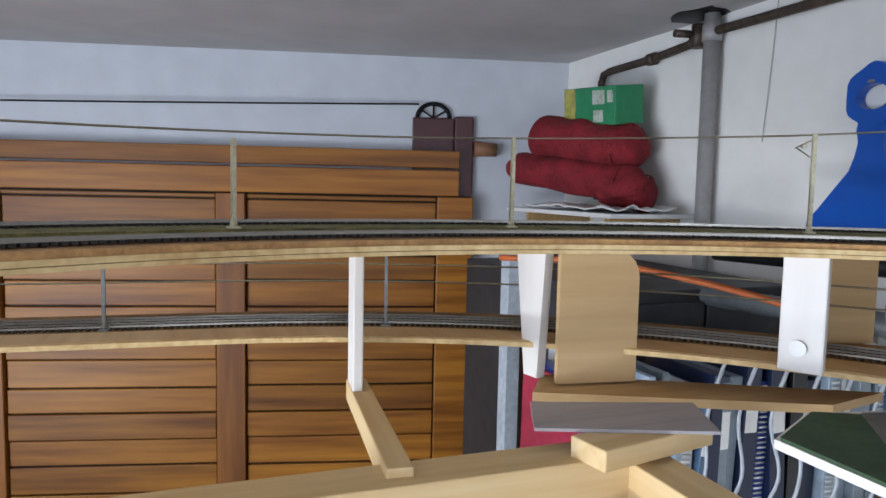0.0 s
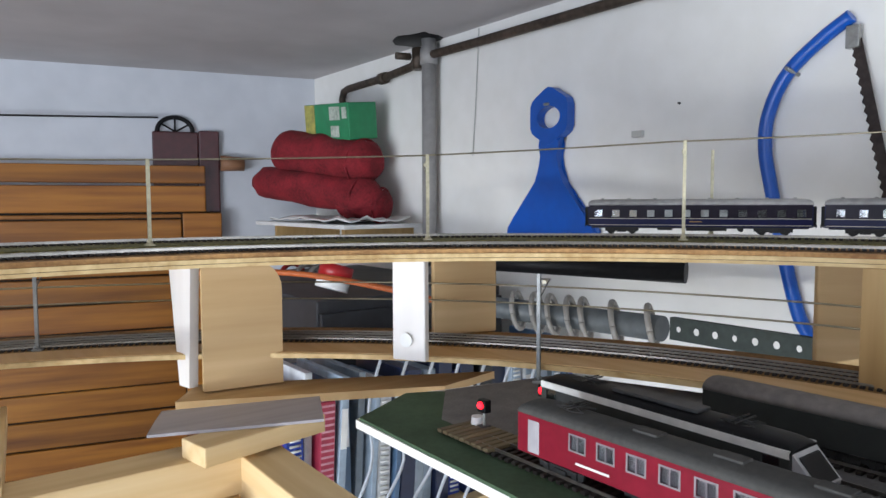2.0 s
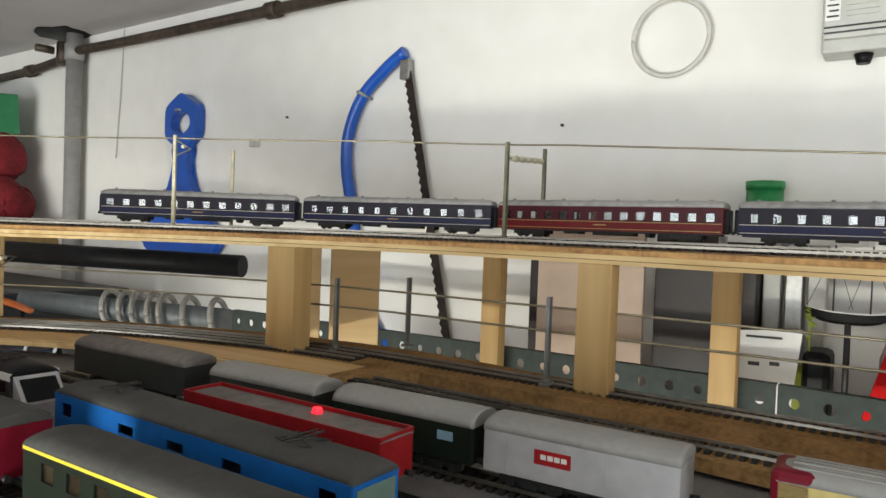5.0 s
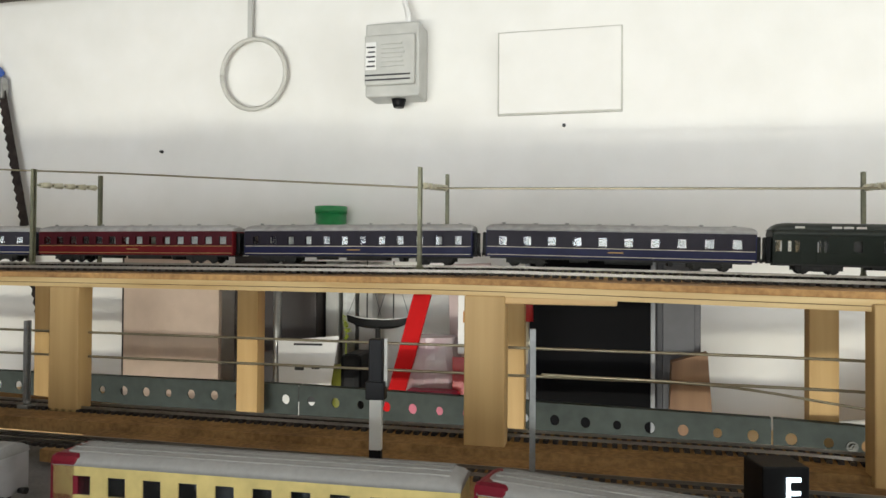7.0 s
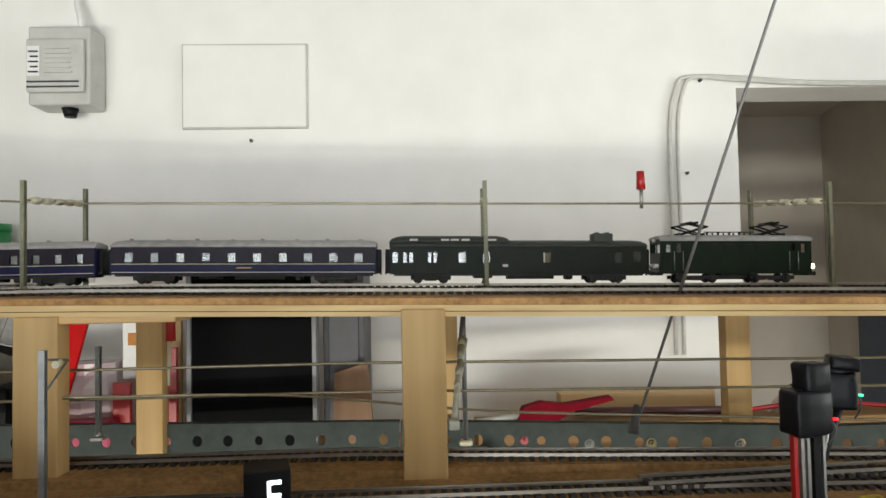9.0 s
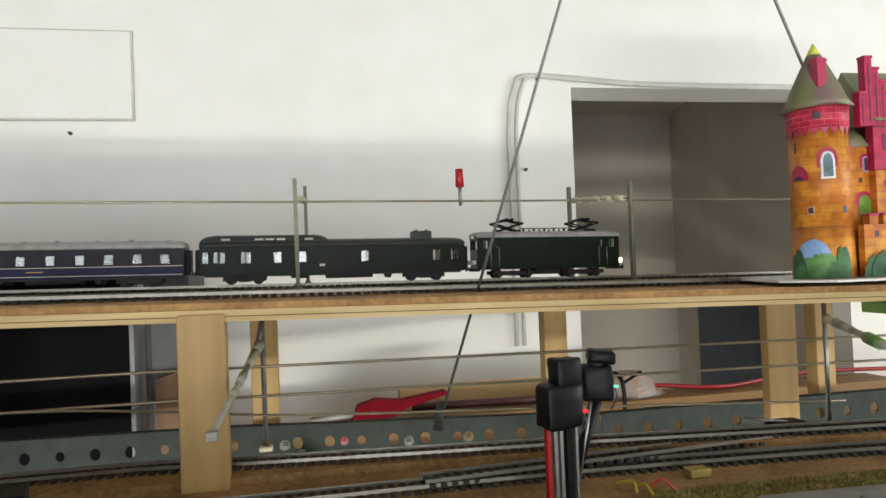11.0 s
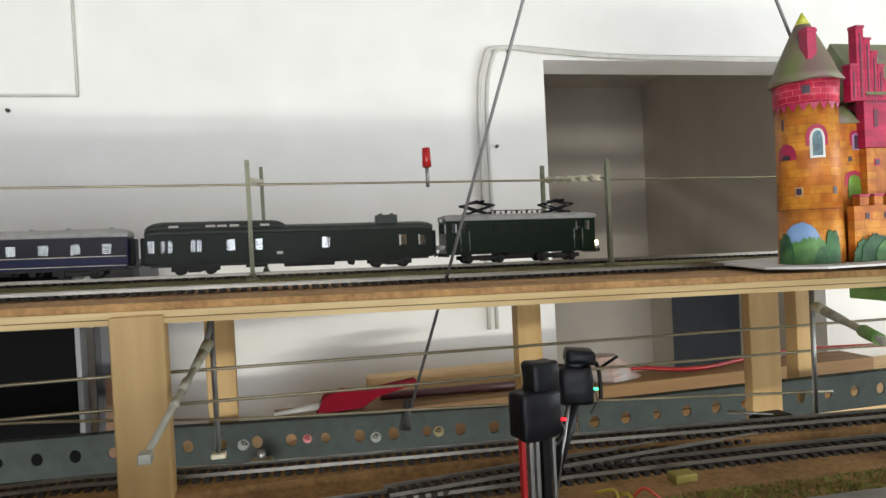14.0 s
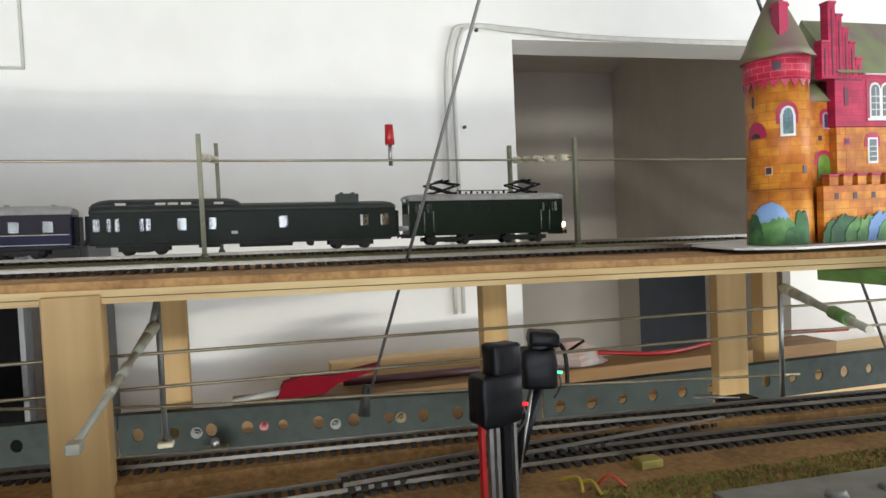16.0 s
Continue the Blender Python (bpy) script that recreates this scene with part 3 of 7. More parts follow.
def locomotive():
    c = thing("electric_locomotive", "dark green electric locomotive with lit lamp on the rear track", "model locomotive")
    h, w, z0, z1 = 0.087, 0.0168, 0.0105, 0.0495
    wins = [(-0.078, 0.006, 0.010), (-0.066, 0.005, 0.010), (0.066, 0.005, 0.010), (0.078, 0.006, 0.010)]
    b = B()
    for x in (-w, w):
        side_with_windows(b, x, -h, h, z0, z1, [(y, 0.0395, ww, hh) for y, ww, hh in wins])
    for y in (-h, h):
        side = []
        box(b, -w, y - 0.0006, z0, w, y + 0.0006, 0.0340)
        box(b, -w, y - 0.0006, 0.0450, w, y + 0.0006, z1)
        for x in (-w, -0.0055, 0.0045, w - 0.001):
            box(b, x, y - 0.0006, 0.0340, x + 0.001, y + 0.0006, 0.0450)
    box(b, -w, -h, z0, w, h, z0 + 0.002)
    part("body", b, P_LGREEN, c)
    for x in (-w, w):
        for y, ww, hh in wins:
            b = B()
            box(b, x * 0.95 - 0.0004, y - ww / 2, 0.0395 - hh / 2, x * 0.95 + 0.0004, y + ww / 2, 0.0395 + hh / 2)
            part("window_pane", b, WINDOW, c)
    b = B()
    box(b, -0.012, -0.058, 0.013, 0.012, 0.058, 0.048)
    part("machine_room", b, DARKGREY, c)
    for x in (-w, w):
        for y in (-0.03, -0.012, 0.008, 0.028):
            b = B()
            box(b, x - 0.0009, y - 0.007, 0.0345, x + 0.0009, y + 0.007, 0.0435, 0.0003)
            part("louvre", b, P_GREEN, c)
        for y in (-0.0615, -0.0715, 0.0615, 0.0715):
            b = B()
            cyl(b, (x * 1.06, y, 0.014), (x * 1.06, y, 0.036), 0.0005, n=6)
            part("handrail", b, STEEL, c)
        b = B()
        box(b, x - 0.0012, -h - 0.001, 0.0474, x + 0.0012, h + 0.001, 0.0516, 0.0004)
        part("gutter", b, P_ROOFG, c, "pale grey roof edge")
    part("roof", roof_mesh(-h - 0.002, h + 0.002, w + 0.001, z1, 0.0055, 0.4), P_ROOFG, c, "silver grey roof")
    for sy in (-1, 1):
        pg = part("pantograph", B_panto(), BLACK, c, "black half-raised pantograph", at=pose(0, sy * 0.047, 0.0545) @ Matrix.Diagonal((1, 1.15, 1.7, 1)))
        bogie(c, sy * 0.043, 0.036, P_UNDER)
        b = B()
        box(b, -0.0155, sy * h - 0.003, 0.0085, 0.0155, sy * h + 0.003, 0.0125, 0.0005)
        part("buffer_beam", b, P_UNDER, c)
        for sx in (-1, 1):
            b = B()
            cyl(b, (sx * 0.010, sy * h, 0.011), (sx * 0.010, sy * (h + 0.007), 0.011), 0.0012, n=8)
            cyl(b, (sx * 0.010, sy * (h + 0.007), 0.011), (sx * 0.010, sy * (h + 0.008), 0.011), 0.0027, n=10)
            part("buffer", b, P_UNDER, c)
            b = B()
            cyl(b, (sx * 0.0100, sy * h, 0.0190), (sx * 0.0105, sy * (h + 0.006), 0.0190), 0.0024, 0.0028, 12)
            part("headlight", b, BULB if sy < 0 else WHITEPL, c, "lit warm headlight" if sy < 0 else "")
        b = B()
        cyl(b, (0, sy * h, 0.0485), (0, sy * (h + 0.003), 0.0485), 0.0018, n=10)
        part("top_lamp", b, BULB if sy < 0 else WHITEPL, c)
    b = B()
    cyl(b, (0, -0.03, 0.0585), (0, 0.03, 0.0585), 0.0006, n=6)
    for y in (-0.025, -0.012, 0.0, 0.013, 0.026):
        cyl(b, (0, y, 0.053), (0, y, 0.0585), 0.0014, n=8)
        cyl(b, (0.006, y + 0.004, 0.053), (0.006, y + 0.004, 0.0575), 0.0012, n=8)
    part("roof_bus_bar", b, P_UNDER, c)
    b = B()
    box(b, -0.011, -0.016, 0.004, 0.011, 0.016, 0.0108, 0.001)
    part("battery_box", b, P_UNDER, c)
    return c


def B_panto():
    b = B()
    for sx in (-1, 1):
        cyl(b, (sx * 0.006, -0.012, 0), (sx * 0.009, 0.016, 0.0058), 0.0007, n=6)
        cyl(b, (sx * 0.006, 0.012, 0), (sx * 0.009, -0.016, 0.0058), 0.0007, n=6)
        cyl(b, (sx * 0.009, 0.016, 0.0058), (sx * 0.003, 0.0, 0.0078), 0.0006, n=6)
        cyl(b, (sx * 0.009, -0.016, 0.0058), (sx * 0.003, 0.0, 0.0078), 0.0006, n=6)
        for y in (-0.012, 0.012):
            cyl(b, (sx * 0.006, y, -0.003), (sx * 0.006, y, 0.0008), 0.0013, n=8)
    cyl(b, (-0.016, -0.003, 0.0082), (0.016, -0.003, 0.0082), 0.0009, n=6)
    cyl(b, (-0.016, 0.003, 0.0082), (0.016, 0.003, 0.0082), 0.0009, n=6)
    box(b, -0.008, -0.013, 0.0, 0.008, -0.011, 0.0014)
    box(b, -0.008, 0.011, 0.0, 0.008, 0.013, 0.0014)
    return b


def baggage_car():
    L = 0.296
    ws = [(-0.133, 0.008, 0.0115), (-0.112, 0.008, 0.0115), (-0.031, 0.008, 0.0115), (0.037, 0.008, 0.0115), (0.064, 0.008, 0.0115), (0.094, 0.004, 0.0115), (0.10, 0.004, 0.0115), (0.121, 0.004, 0.0115), (0.128, 0.004, 0.0115), (0.139, 0.006, 0.0115)]
    c = coach("dark green baggage car with raised roof section", P_GREEN, L, ws, P_ROOFGREEN, False, 0)
    part("raised_roof", roof_mesh(0.008, 0.146, 0.0135, 0.0455, 0.0085, 0.9), P_ROOFGREEN, c)
    for y in (0.03, 0.06, 0.072, 0.083, 0.118):
        b = B()
        box(b, -0.0138, y - 0.0045, 0.0478, 0.0138, y + 0.0045, 0.0500)
        part("skylight", b, CURTAIN, c, "pale roof skylight")
    b = B()
    box(b, -0.010, -0.108, 0.046, 0.010, -0.086, 0.0565, 0.001)
    box(b, -0.008, -0.104, 0.0565, 0.008, -0.102, 0.058)
    box(b, -0.008, -0.092, 0.0565, 0.008, -0.090, 0.058)
    part("lookout", b, P_ROOFGREEN, c, "raised guard's lookout box")
    for x in (-0.0165, 0.0165):
        for y in (0.09, 0.13):
            b = B()
            box(b, x - 0.0008, y - 0.013, 0.012, x + 0.0008, y + 0.013, 0.0225, 0.0003)
            part("sliding_door", b, P_GREEN, c)
        b = B()
        box(b, x - 0.0009, 0.013, 0.0185, x + 0.0009, 0.019, 0.0213)
        part("sign_plate", b, CURTAIN, c)
    return c


def place(ob, s, r=0.913, z=TOP + 0.0075, flip=False):
    x, y, a = upper(r, s)
    ob.matrix_basis = pose(x, y, z + dip(y), 0, 0, math.degrees(a) + (180 if flip else 0))
    if s < -0.5:
        ob.matrix_basis = ob.matrix_basis @ pose(0, 0, 0, 1.1, 0, 0)


def train():
    y = -1.265 - CY
    place(locomotive(), y)
    y += 0.093 + 0.004 + 0.15
    place(baggage_car(), y)
    even = lambda n, a, ww, hh: [(-a + 2 * a * i / (n - 1), ww, hh) for i in range(n)]
    kinds = [("dark blue sleeping coach with cream lines and silver roof", P_BLUE, even(10, 0.125, 0.009, 0.0095), (3, 4, 5, 7)),
             ("dark blue express coach with cream lines", P_BLUE, even(12, 0.128, 0.008, 0.0095), (1, 2, 3, 4, 6, 8, 9)),
             ("wine red dining coach with gilt lettering band", P_RED, even(14, 0.13, 0.010, 0.0095), (0, 1, 2, 3, 6)),
             ("dark blue compartment coach with half-drawn curtains", P_BLUE, even(11, 0.126, 0.0095, 0.0095), (2, 3, 5, 6, 7, 8)),
             ("dark blue saloon coach closing the train", P_BLUE, even(12, 0.13, 0.0105, 0.0095), (4, 5, 6, 7, 8, 9, 10))]
    for label, p, ws, bl in kinds:
        y += 0.304
        place(coach(label, p, 0.295, ws, blinds=bl), y)


train()


# ---------------------------------------------------------------- north end of the room
NORTH = pose(WALL_X, 2.715, 0, 0, 0, -14)


def plank_panel():
    p = thing("plank_panel", "orange-brown varnished pine plank panel leaning on the wall", "wood panel", at=NORTH @ pose(0, 0, 0))
    def bar(name, x0, z0, x1, z1, m, y0=-0.075, y1=-0.03, lift=0.0, label=""):
        b = B()
        box(b, x0, y0, z0, x1, y1, z1, 0.004)
        part(name, b, m, p, label)
    bar("top_rail", -3.2, 1.715, -0.47, 1.785, ORANGEWOOD, -0.08)
    bar("second_rail", -3.2, 1.60, -0.47, 1.705, ORANGEWOOD, -0.07)
    for x0, x1 in ((-0.56, -0.41), (-1.455, -1.34), (-2.39, -2.28), (-3.2, -3.1)):
        bar("stile", x0, 0.25, x1, 1.595, DARKWOOD if x0 < -1 else ORANGEWOOD, -0.078)
    for k, (x0, x1) in enumerate(((-1.335, -0.565), (-2.275, -1.46), (-3.095, -2.395))):
        z = 0.25
        i = 0
        while z < 1.58:
            h = (0.112, 0.104, 0.118, 0.108)[(i + k) % 4]
            bar("plank", x0, z, x1, min(z + h - 0.006, 1.592), ORANGEWOOD, -0.062 + 0.004 * ((i * 7 + k * 3) % 3))
            z += h
            i += 1
    b = B()
    box(b, -3.2, -0.045, 0.24, -0.42, -0.03, 1.60)
    part("backing", b, BLACK, p)


def maroon_case():
    c = thing("wall_clock_case", "dark maroon wooden case with a round arched top", "case", at=NORTH)
    b = B()
    box(b, -0.665, -0.022, 1.60, -0.49, -0.002, 1.925, 0.005)
    part("board", b, MAROON, c)
    b = B()
    box(b, -0.488, -0.028, 1.30, -0.408, -0.002, 1.932, 0.006)
    part("side_column", b, MAROON, c)
    b = B()
    prev = None
    pts = [(-0.578 + 0.068 * math.cos(a), -0.012, 1.925 + 0.058 * math.sin(a)) for a in [math.pi * i / 16 for i in range(17)]]
    tube(b, pts, 0.009, 8)
    part("arch", b, BLACK, c, "black round arch")
    for a in (0.6, 1.57, 2.5):
        b = B()
        cyl(b, (-0.578, -0.012, 1.925), (-0.578 + 0.06 * math.cos(a), -0.012, 1.925 + 0.05 * math.sin(a)), 0.004, n=6)
        part("spoke", b, BLACK, c)
    b = B()
    cyl(b, (-0.405, -0.03, 1.80), (-0.31, -0.03, 1.797), 0.033, 0.028, 14)
    solid("wooden_peg", b, wood("brown_peg", (0.24, 0.12, 0.06), (0.13, 0.06, 0.03), "x"), "brown turned wooden peg beside the dark case", "peg", at=NORTH)
    b = B()
    tube(b, smooth_path([(-3.6, -0.05, 1.92), (-2.3, -0.05, 1.936), (-1.4, -0.05, 1.956), (-0.64, -0.03, 1.978)], 6), 0.004, 6)
    solid("clothes_line", b, BLACK, "black line strung along the wall", "line", at=NORTH)


def bag_roll(name, label, p, q, r, seed, flat=0.8):
    """A soft rolled bag from p to q with folds and a flap at its end."""
    rnd = random.Random(seed)
    b = B()
    p, q = Vector(p), Vector(q)
    d = (q - p).normalized()
    side = d.cross(Vector((0, 0, 1))).normalized()
    up = side.cross(d)
    rings = []
    n, m = 26, 22
    for i in range(m + 1):
        t = i / m
        k = 1.0 - 0.55 * max(0, abs(t - 0.5) * 2 - 0.82) / 0.18
        ring = []
        for j in range(n):
            a = 2 * math.pi * j / n
            w = Vector((t * 7, math.cos(a) * 1.5, math.sin(a) * 1.5 + seed))
            rr = r * k * (1 + 0.22 * noise.noise(w * 0.55) + 0.10 * abs(noise.noise(w * 1.3)))
            ring.append(b.verts.new(p + (q - p) * t + side * rr * math.cos(a) + up * rr * flat * math.sin(a)))
        rings.append(ring)
    for u, v in zip(rings, rings[1:]):
        for j in range(n):
            f = b.faces.new((u[j], u[(j + 1) % n], v[(j + 1) % n], v[j]))
            f.smooth = True
    b.faces.new(rings[0][::-1])
    b.faces.new(rings[-1])
    t = thing(name, label, "bag")
    part("roll", b, REDCLOTH, t)
    for f in (0.86,):
        b = B()
        c = p + (q - p) * f
        tube(b, [c + side * r * 1.06 * math.cos(a) + up * r * flat * 1.06 * math.sin(a) for a in [2 * math.pi * i / 24 for i in range(24)]], 0.004, 6)
        part("strap", b, REDCLOTH, t)
    return t


def corner_stack():
    b = B()
    box(b, 1.26, 1.88, 1.548, 1.575, 2.62, 1.562, 0.002)
    sh = thing("wall_shelf", "plain wooden corner shelf under the red bags", "shelf")
    part("board", b, WHITEPL, sh)
    for y in (1.95, 2.5):
        b = B()
        box(b, 1.30, y, 1.46, 1.578, y + 0.02, 1.555)
        part("bracket", b, PINE_Z, sh)
    bag_roll("rolled_bag", "dark red rolled canvas bag on the corner shelf", (1.255, 2.58, 1.720), (1.46, 1.97, 1.645), 0.068, 3, 0.9)
    bag_roll("folded_bag", "square folded end of a dark red bag at the shelf edge", (1.40, 2.15, 1.640), (1.485, 1.975, 1.622), 0.062, 5, 0.95)
    bag_roll("folded_bag", "dark red folded canvas bag on top of another", (1.32, 2.48, 1.842), (1.475, 2.02, 1.768), 0.090, 8, 0.88)
    # white cloth under the bags
    b = B()
    for i in range(1):
        g = [[b.verts.new((1.27 + 0.26 * u / 9, 1.90 + 0.6 * v / 13, 1.563 + 0.022 * max(0, noise.noise((u * .5, v * .5, 4.0)) + 0.5))) for v in range(14)] for u in range(10)]
        for u in range(9):
            for v in range(13):
                f = b.faces.new((g[u][v], g[u + 1][v], g[u + 1][v + 1], g[u][v + 1]))
                f.smooth = True
    ext = bmesh.ops.extrude_face_region(b, geom=b.faces[:])
    bmesh.ops.translate(b, verts=[e for e in ext["geom"] if isinstance(e, bmesh.types.BMVert)], vec=(0, 0, 0.004))
    solid("cloth", b, WHITEPL, "crumpled white cloth under the red bags", "cloth")
    # green printed carton
    at = pose(1.44, 2.275, 1.875, 4, -6, 3)
    c = thing("green_carton", "green printed cardboard box with white pictures", "carton", at=at)
    b = B()
    box(b, -0.06, -0.20, 0, 0.06, 0.10, 0.13, 0.003)
    part("box", b, GREENBOX, c)
    b = B()
    box(b, -0.0615, 0.10, 0.01, 0.06, 0.1015, 0.13)
    box(b, -0.062, 0.03, 0.008, -0.0602, 0.10, 0.128)
    part("end_print", b, mat("yellow_print", (0.50, 0.46, 0.10), 0.5, 0, 0.3, 40, 0, (0.12, 0.14, 0.05)), c, "yellow printed end")
    for y0, z0, y1, z1 in ((-0.145, 0.07, -0.075, 0.118), (-0.19, 0.075, -0.16, 0.115), (-0.135, 0.01, -0.08, 0.05)):
        b = B()
        box(b, -0.062, y0, z0, -0.0602, y1, z1)
        part("picture", b, mat("white_print", (0.62, 0.66, 0.58), 0.5, 0, 0.35, 120, 0, (0.2, 0.25, 0.2)), c, "white printed picture")


def pipes():
    b = B()
    cyl(b, (1.54, 1.80, 0.0), (1.54, 1.80, CEIL_Z), 0.024, n=24)
    v = thing("down_pipe", "grey vertical pipe in front of the wall", "pipe")
    part("tube", b, PIPE, v)
    for z in (0.9, 2.09):
        b = B()
        cyl(b, (1.54, 1.80, z), (1.54, 1.80, z + 0.05), 0.029, n=24)
        part("collar", b, PIPE, v)
    b = B()
    tube(b, smooth_path([(1.535, 1.86, 2.118), (1.55, 1.5, 2.12), (1.55, 0.9, 2.12), (1.55, 0.0, 2.122), (1.55, -1.2, 2.124), (1.55, -3.1, 2.126)], 4), 0.014, 12)
    t = thing("gas_pipe", "rusty brown iron pipe under the ceiling", "pipe")
    part("long_run", b, RUSTPIPE, t)
    b = B()
    tube(b, [(1.535, 1.86, 2.118), (1.54, 1.90, 2.098), (1.55, 2.1, 2.088), (1.55, 2.36, 2.084), (1.55, 2.395, 2.078), (1.55, 2.41, 2.05), (1.55, 2.41, 1.60)], 0.014, 12)
    part("short_run", b, RUSTPIPE, t)
    for y, z in ((2.10, 2.088), (1.87, 2.113), (0.9, 2.12)):
        b = B()
        cyl(b, (1.55, y - 0.018, z), (1.55, y + 0.018, z), 0.021, n=14)
        part("coupling", b, RUSTPIPE, t)
    b = B()
    cyl(b, (1.535, 1.85, 2.08), (1.535, 1.85, 2.15), 0.024, n=14)
    cyl(b, (1.50, 1.85, 2.118), (1.45, 1.86, 2.118), 0.012, n=10)
    part("valve", b, RUSTPIPE, t)
    # ragged opening in the ceiling round the pipe
    b = B()
    rnd = random.Random(5)
    out = [(1.52 + 0.075 * math.cos(a) * (0.8 + 0.5 * rnd.random()), 1.83 + 0.10 * math.sin(a) * (0.8 + 0.5 * rnd.random())) for a in [2 * math.pi * i / 14 for i in range(14)]]
    prism(b, out, CEIL_Z - 0.003, CEIL_Z - 0.0005)
    solid("ceiling_breach", b, BLACK, "ragged dark breach in the ceiling round the pipe", "hole", kind="structure")
    for pts in ([(1.576, 1.585, 2.17), (1.576, 1.60, 1.95), (1.576, 1.615, 1.78)],):
        b = B()
        tube(b, smooth_path(pts, 8), 0.0016, 6)
        solid("thin_cable", b, GREYPL, "thin grey cable hanging along the white wall", "cable", "thin wall cables")


# ---------------------------------------------------------------- things on the east wall
def snow_pusher():
    t = thing("blue_slider", "blue plastic bum slider with a ring handle on the wall", "slider", at=pose(1.562, 1.258, 0))
    def loop(cx, cz, rx, rz, n=24, ang=0):
        return [(cx + rx * math.cos(2 * math.pi * i / n + ang), cz + rz * math.sin(2 * math.pi * i / n + ang)) for i in range(n)]
    b = B()
    # ring of the handle
    n = 32
    outer = []
    for i in range(n):
        a = 2 * math.pi * i / n
        k = 0.90 + 0.10 * max(math.cos(3 * (a - math.pi / 2)) ** 2, 0.15)
        outer.append((0.076 * k * math.cos(a), 1.868 + 0.078 * k * math.sin(a)))
    inner = loop(0, 1.864, 0.043, 0.030, n)
    def V(y, z, x):
        return b.verts.new((x, y, z))
    rows = []
    for x, sh in ((-0.014, 0), (0.014, 0)):
        rows.append(([V(y, z, x) for y, z in outer], [V(y, z, x) for y, z in inner]))
    for i in range(n):
        j = (i + 1) % n
        (o0, i0), (o1, i1) = rows
        b.faces.new((o0[i], o0[j], i0[j], i0[i]))
        b.faces.new((o1[i], i1[i], i1[j], o1[j]))
        b.faces.new((o0[i], o1[i], o1[j], o0[j]))
        b.faces.new((i0[i], i0[j], i1[j], i1[i]))
    part("ring_handle", b, BLUEPL, t)
    # neck and seat in one moulding
    b = B()
    half = [(0.040, 1.812), (0.033, 1.79), (0.031, 1.76), (0.033, 1.725), (0.052, 1.690), (0.098, 1.63), (0.145, 1.59), (0.168, 1.56), (0.172, 1.53), (0.155, 1.51), (0.11, 1.50), (0.05, 1.497)]
    outl = half + [(-y, z) for y, z in half[::-1]]
    a = [b.verts.new((-0.013, y, z)) for y, z in outl]
    c = [b.verts.new((0.013, y, z)) for y, z in outl]
    b.faces.new(a)
    b.faces.new(c[::-1])
    for i in range(len(outl)):
        j = (i + 1) % len(outl)
        b.faces.new((a[i], a[j], c[j], c[i]))
    bmesh.ops.bevel(b, geom=[e for e in b.edges if abs(e.verts[0].co.x - e.verts[1].co.x) < 1e-6], offset=0.005, segments=2, affect="EDGES")
    part("seat", b, BLUEPL, t)
    b = B()
    cyl(b, (0.018, 0, 1.905), (-0.03, 0, 1.897), 0.004, n=8)
    solid("nail", b, STEEL, "steel nail holding the blue slider", "nail", "wall nails", at=pose(1.562, 1.258, 0))


def bow_saw():
    t = thing("bow_saw", "blue tubular bow saw hanging on the white wall", "saw")
    x = 1.562
    b = B()
    pts = [(0.497, 1.975), (0.55, 1.942), (0.615, 1.885), (0.650, 1.81), (0.655, 1.74), (0.640, 1.66), (0.615, 1.55), (0.590, 1.45), (0.565, 1.385), (0.52, 1.335), (0.46, 1.30), (0.385, 1.29)]
    tube(b, smooth_path([(x, y, z) for y, z in pts], 6), 0.0135, 12)
    part("frame", b, BLUEPL, t)
    b = B()
    top, bot = Vector((x, 0.487, 1.93)), Vector((x, 0.352, 1.325))
    d = (bot - top).normalized()
    side = Vector((0, d.z, -d.y))
    n = 70
    va, vb, vc, vd = [], [], [], []
    for i in range(n + 1):
        p = top + (bot - top) * i / n
        tooth = 0.013 if i % 2 else 0.008
        for lst, off, xx in ((va, 0.009, -0.0006), (vb, -tooth, -0.0006), (vc, -tooth, 0.0006), (vd, 0.009, 0.0006)):
            lst.append(b.verts.new(p + side * off + Vector((xx, 0, 0))))
    for i in range(n):
        for u, v in ((va, vb), (vb, vc), (vc, vd), (vd, va)):
            b.faces.new((u[i], u[i + 1], v[i + 1], v[i]))
    part("blade", b, mat("dark_blade", (0.06, 0.045, 0.04), 0.45, 0.6, 0.3, 80), t, "dark toothed steel blade")
    for y, z in ((0.492, 1.935), (0.357, 1.315)):
        b = B()
        box(b, x - 0.008, y - 0.012, z - 0.02, x + 0.008, y + 0.012, z + 0.022, 0.002)
        part("clamp", b, STEEL, t)
    b = B()
    cyl(b, (1.58, 0.60, 1.885), (1.53, 0.60, 1.892), 0.004, n=8)
    solid("nail", b, STEEL, "steel nail carrying the bow saw", "nail", "wall nails")


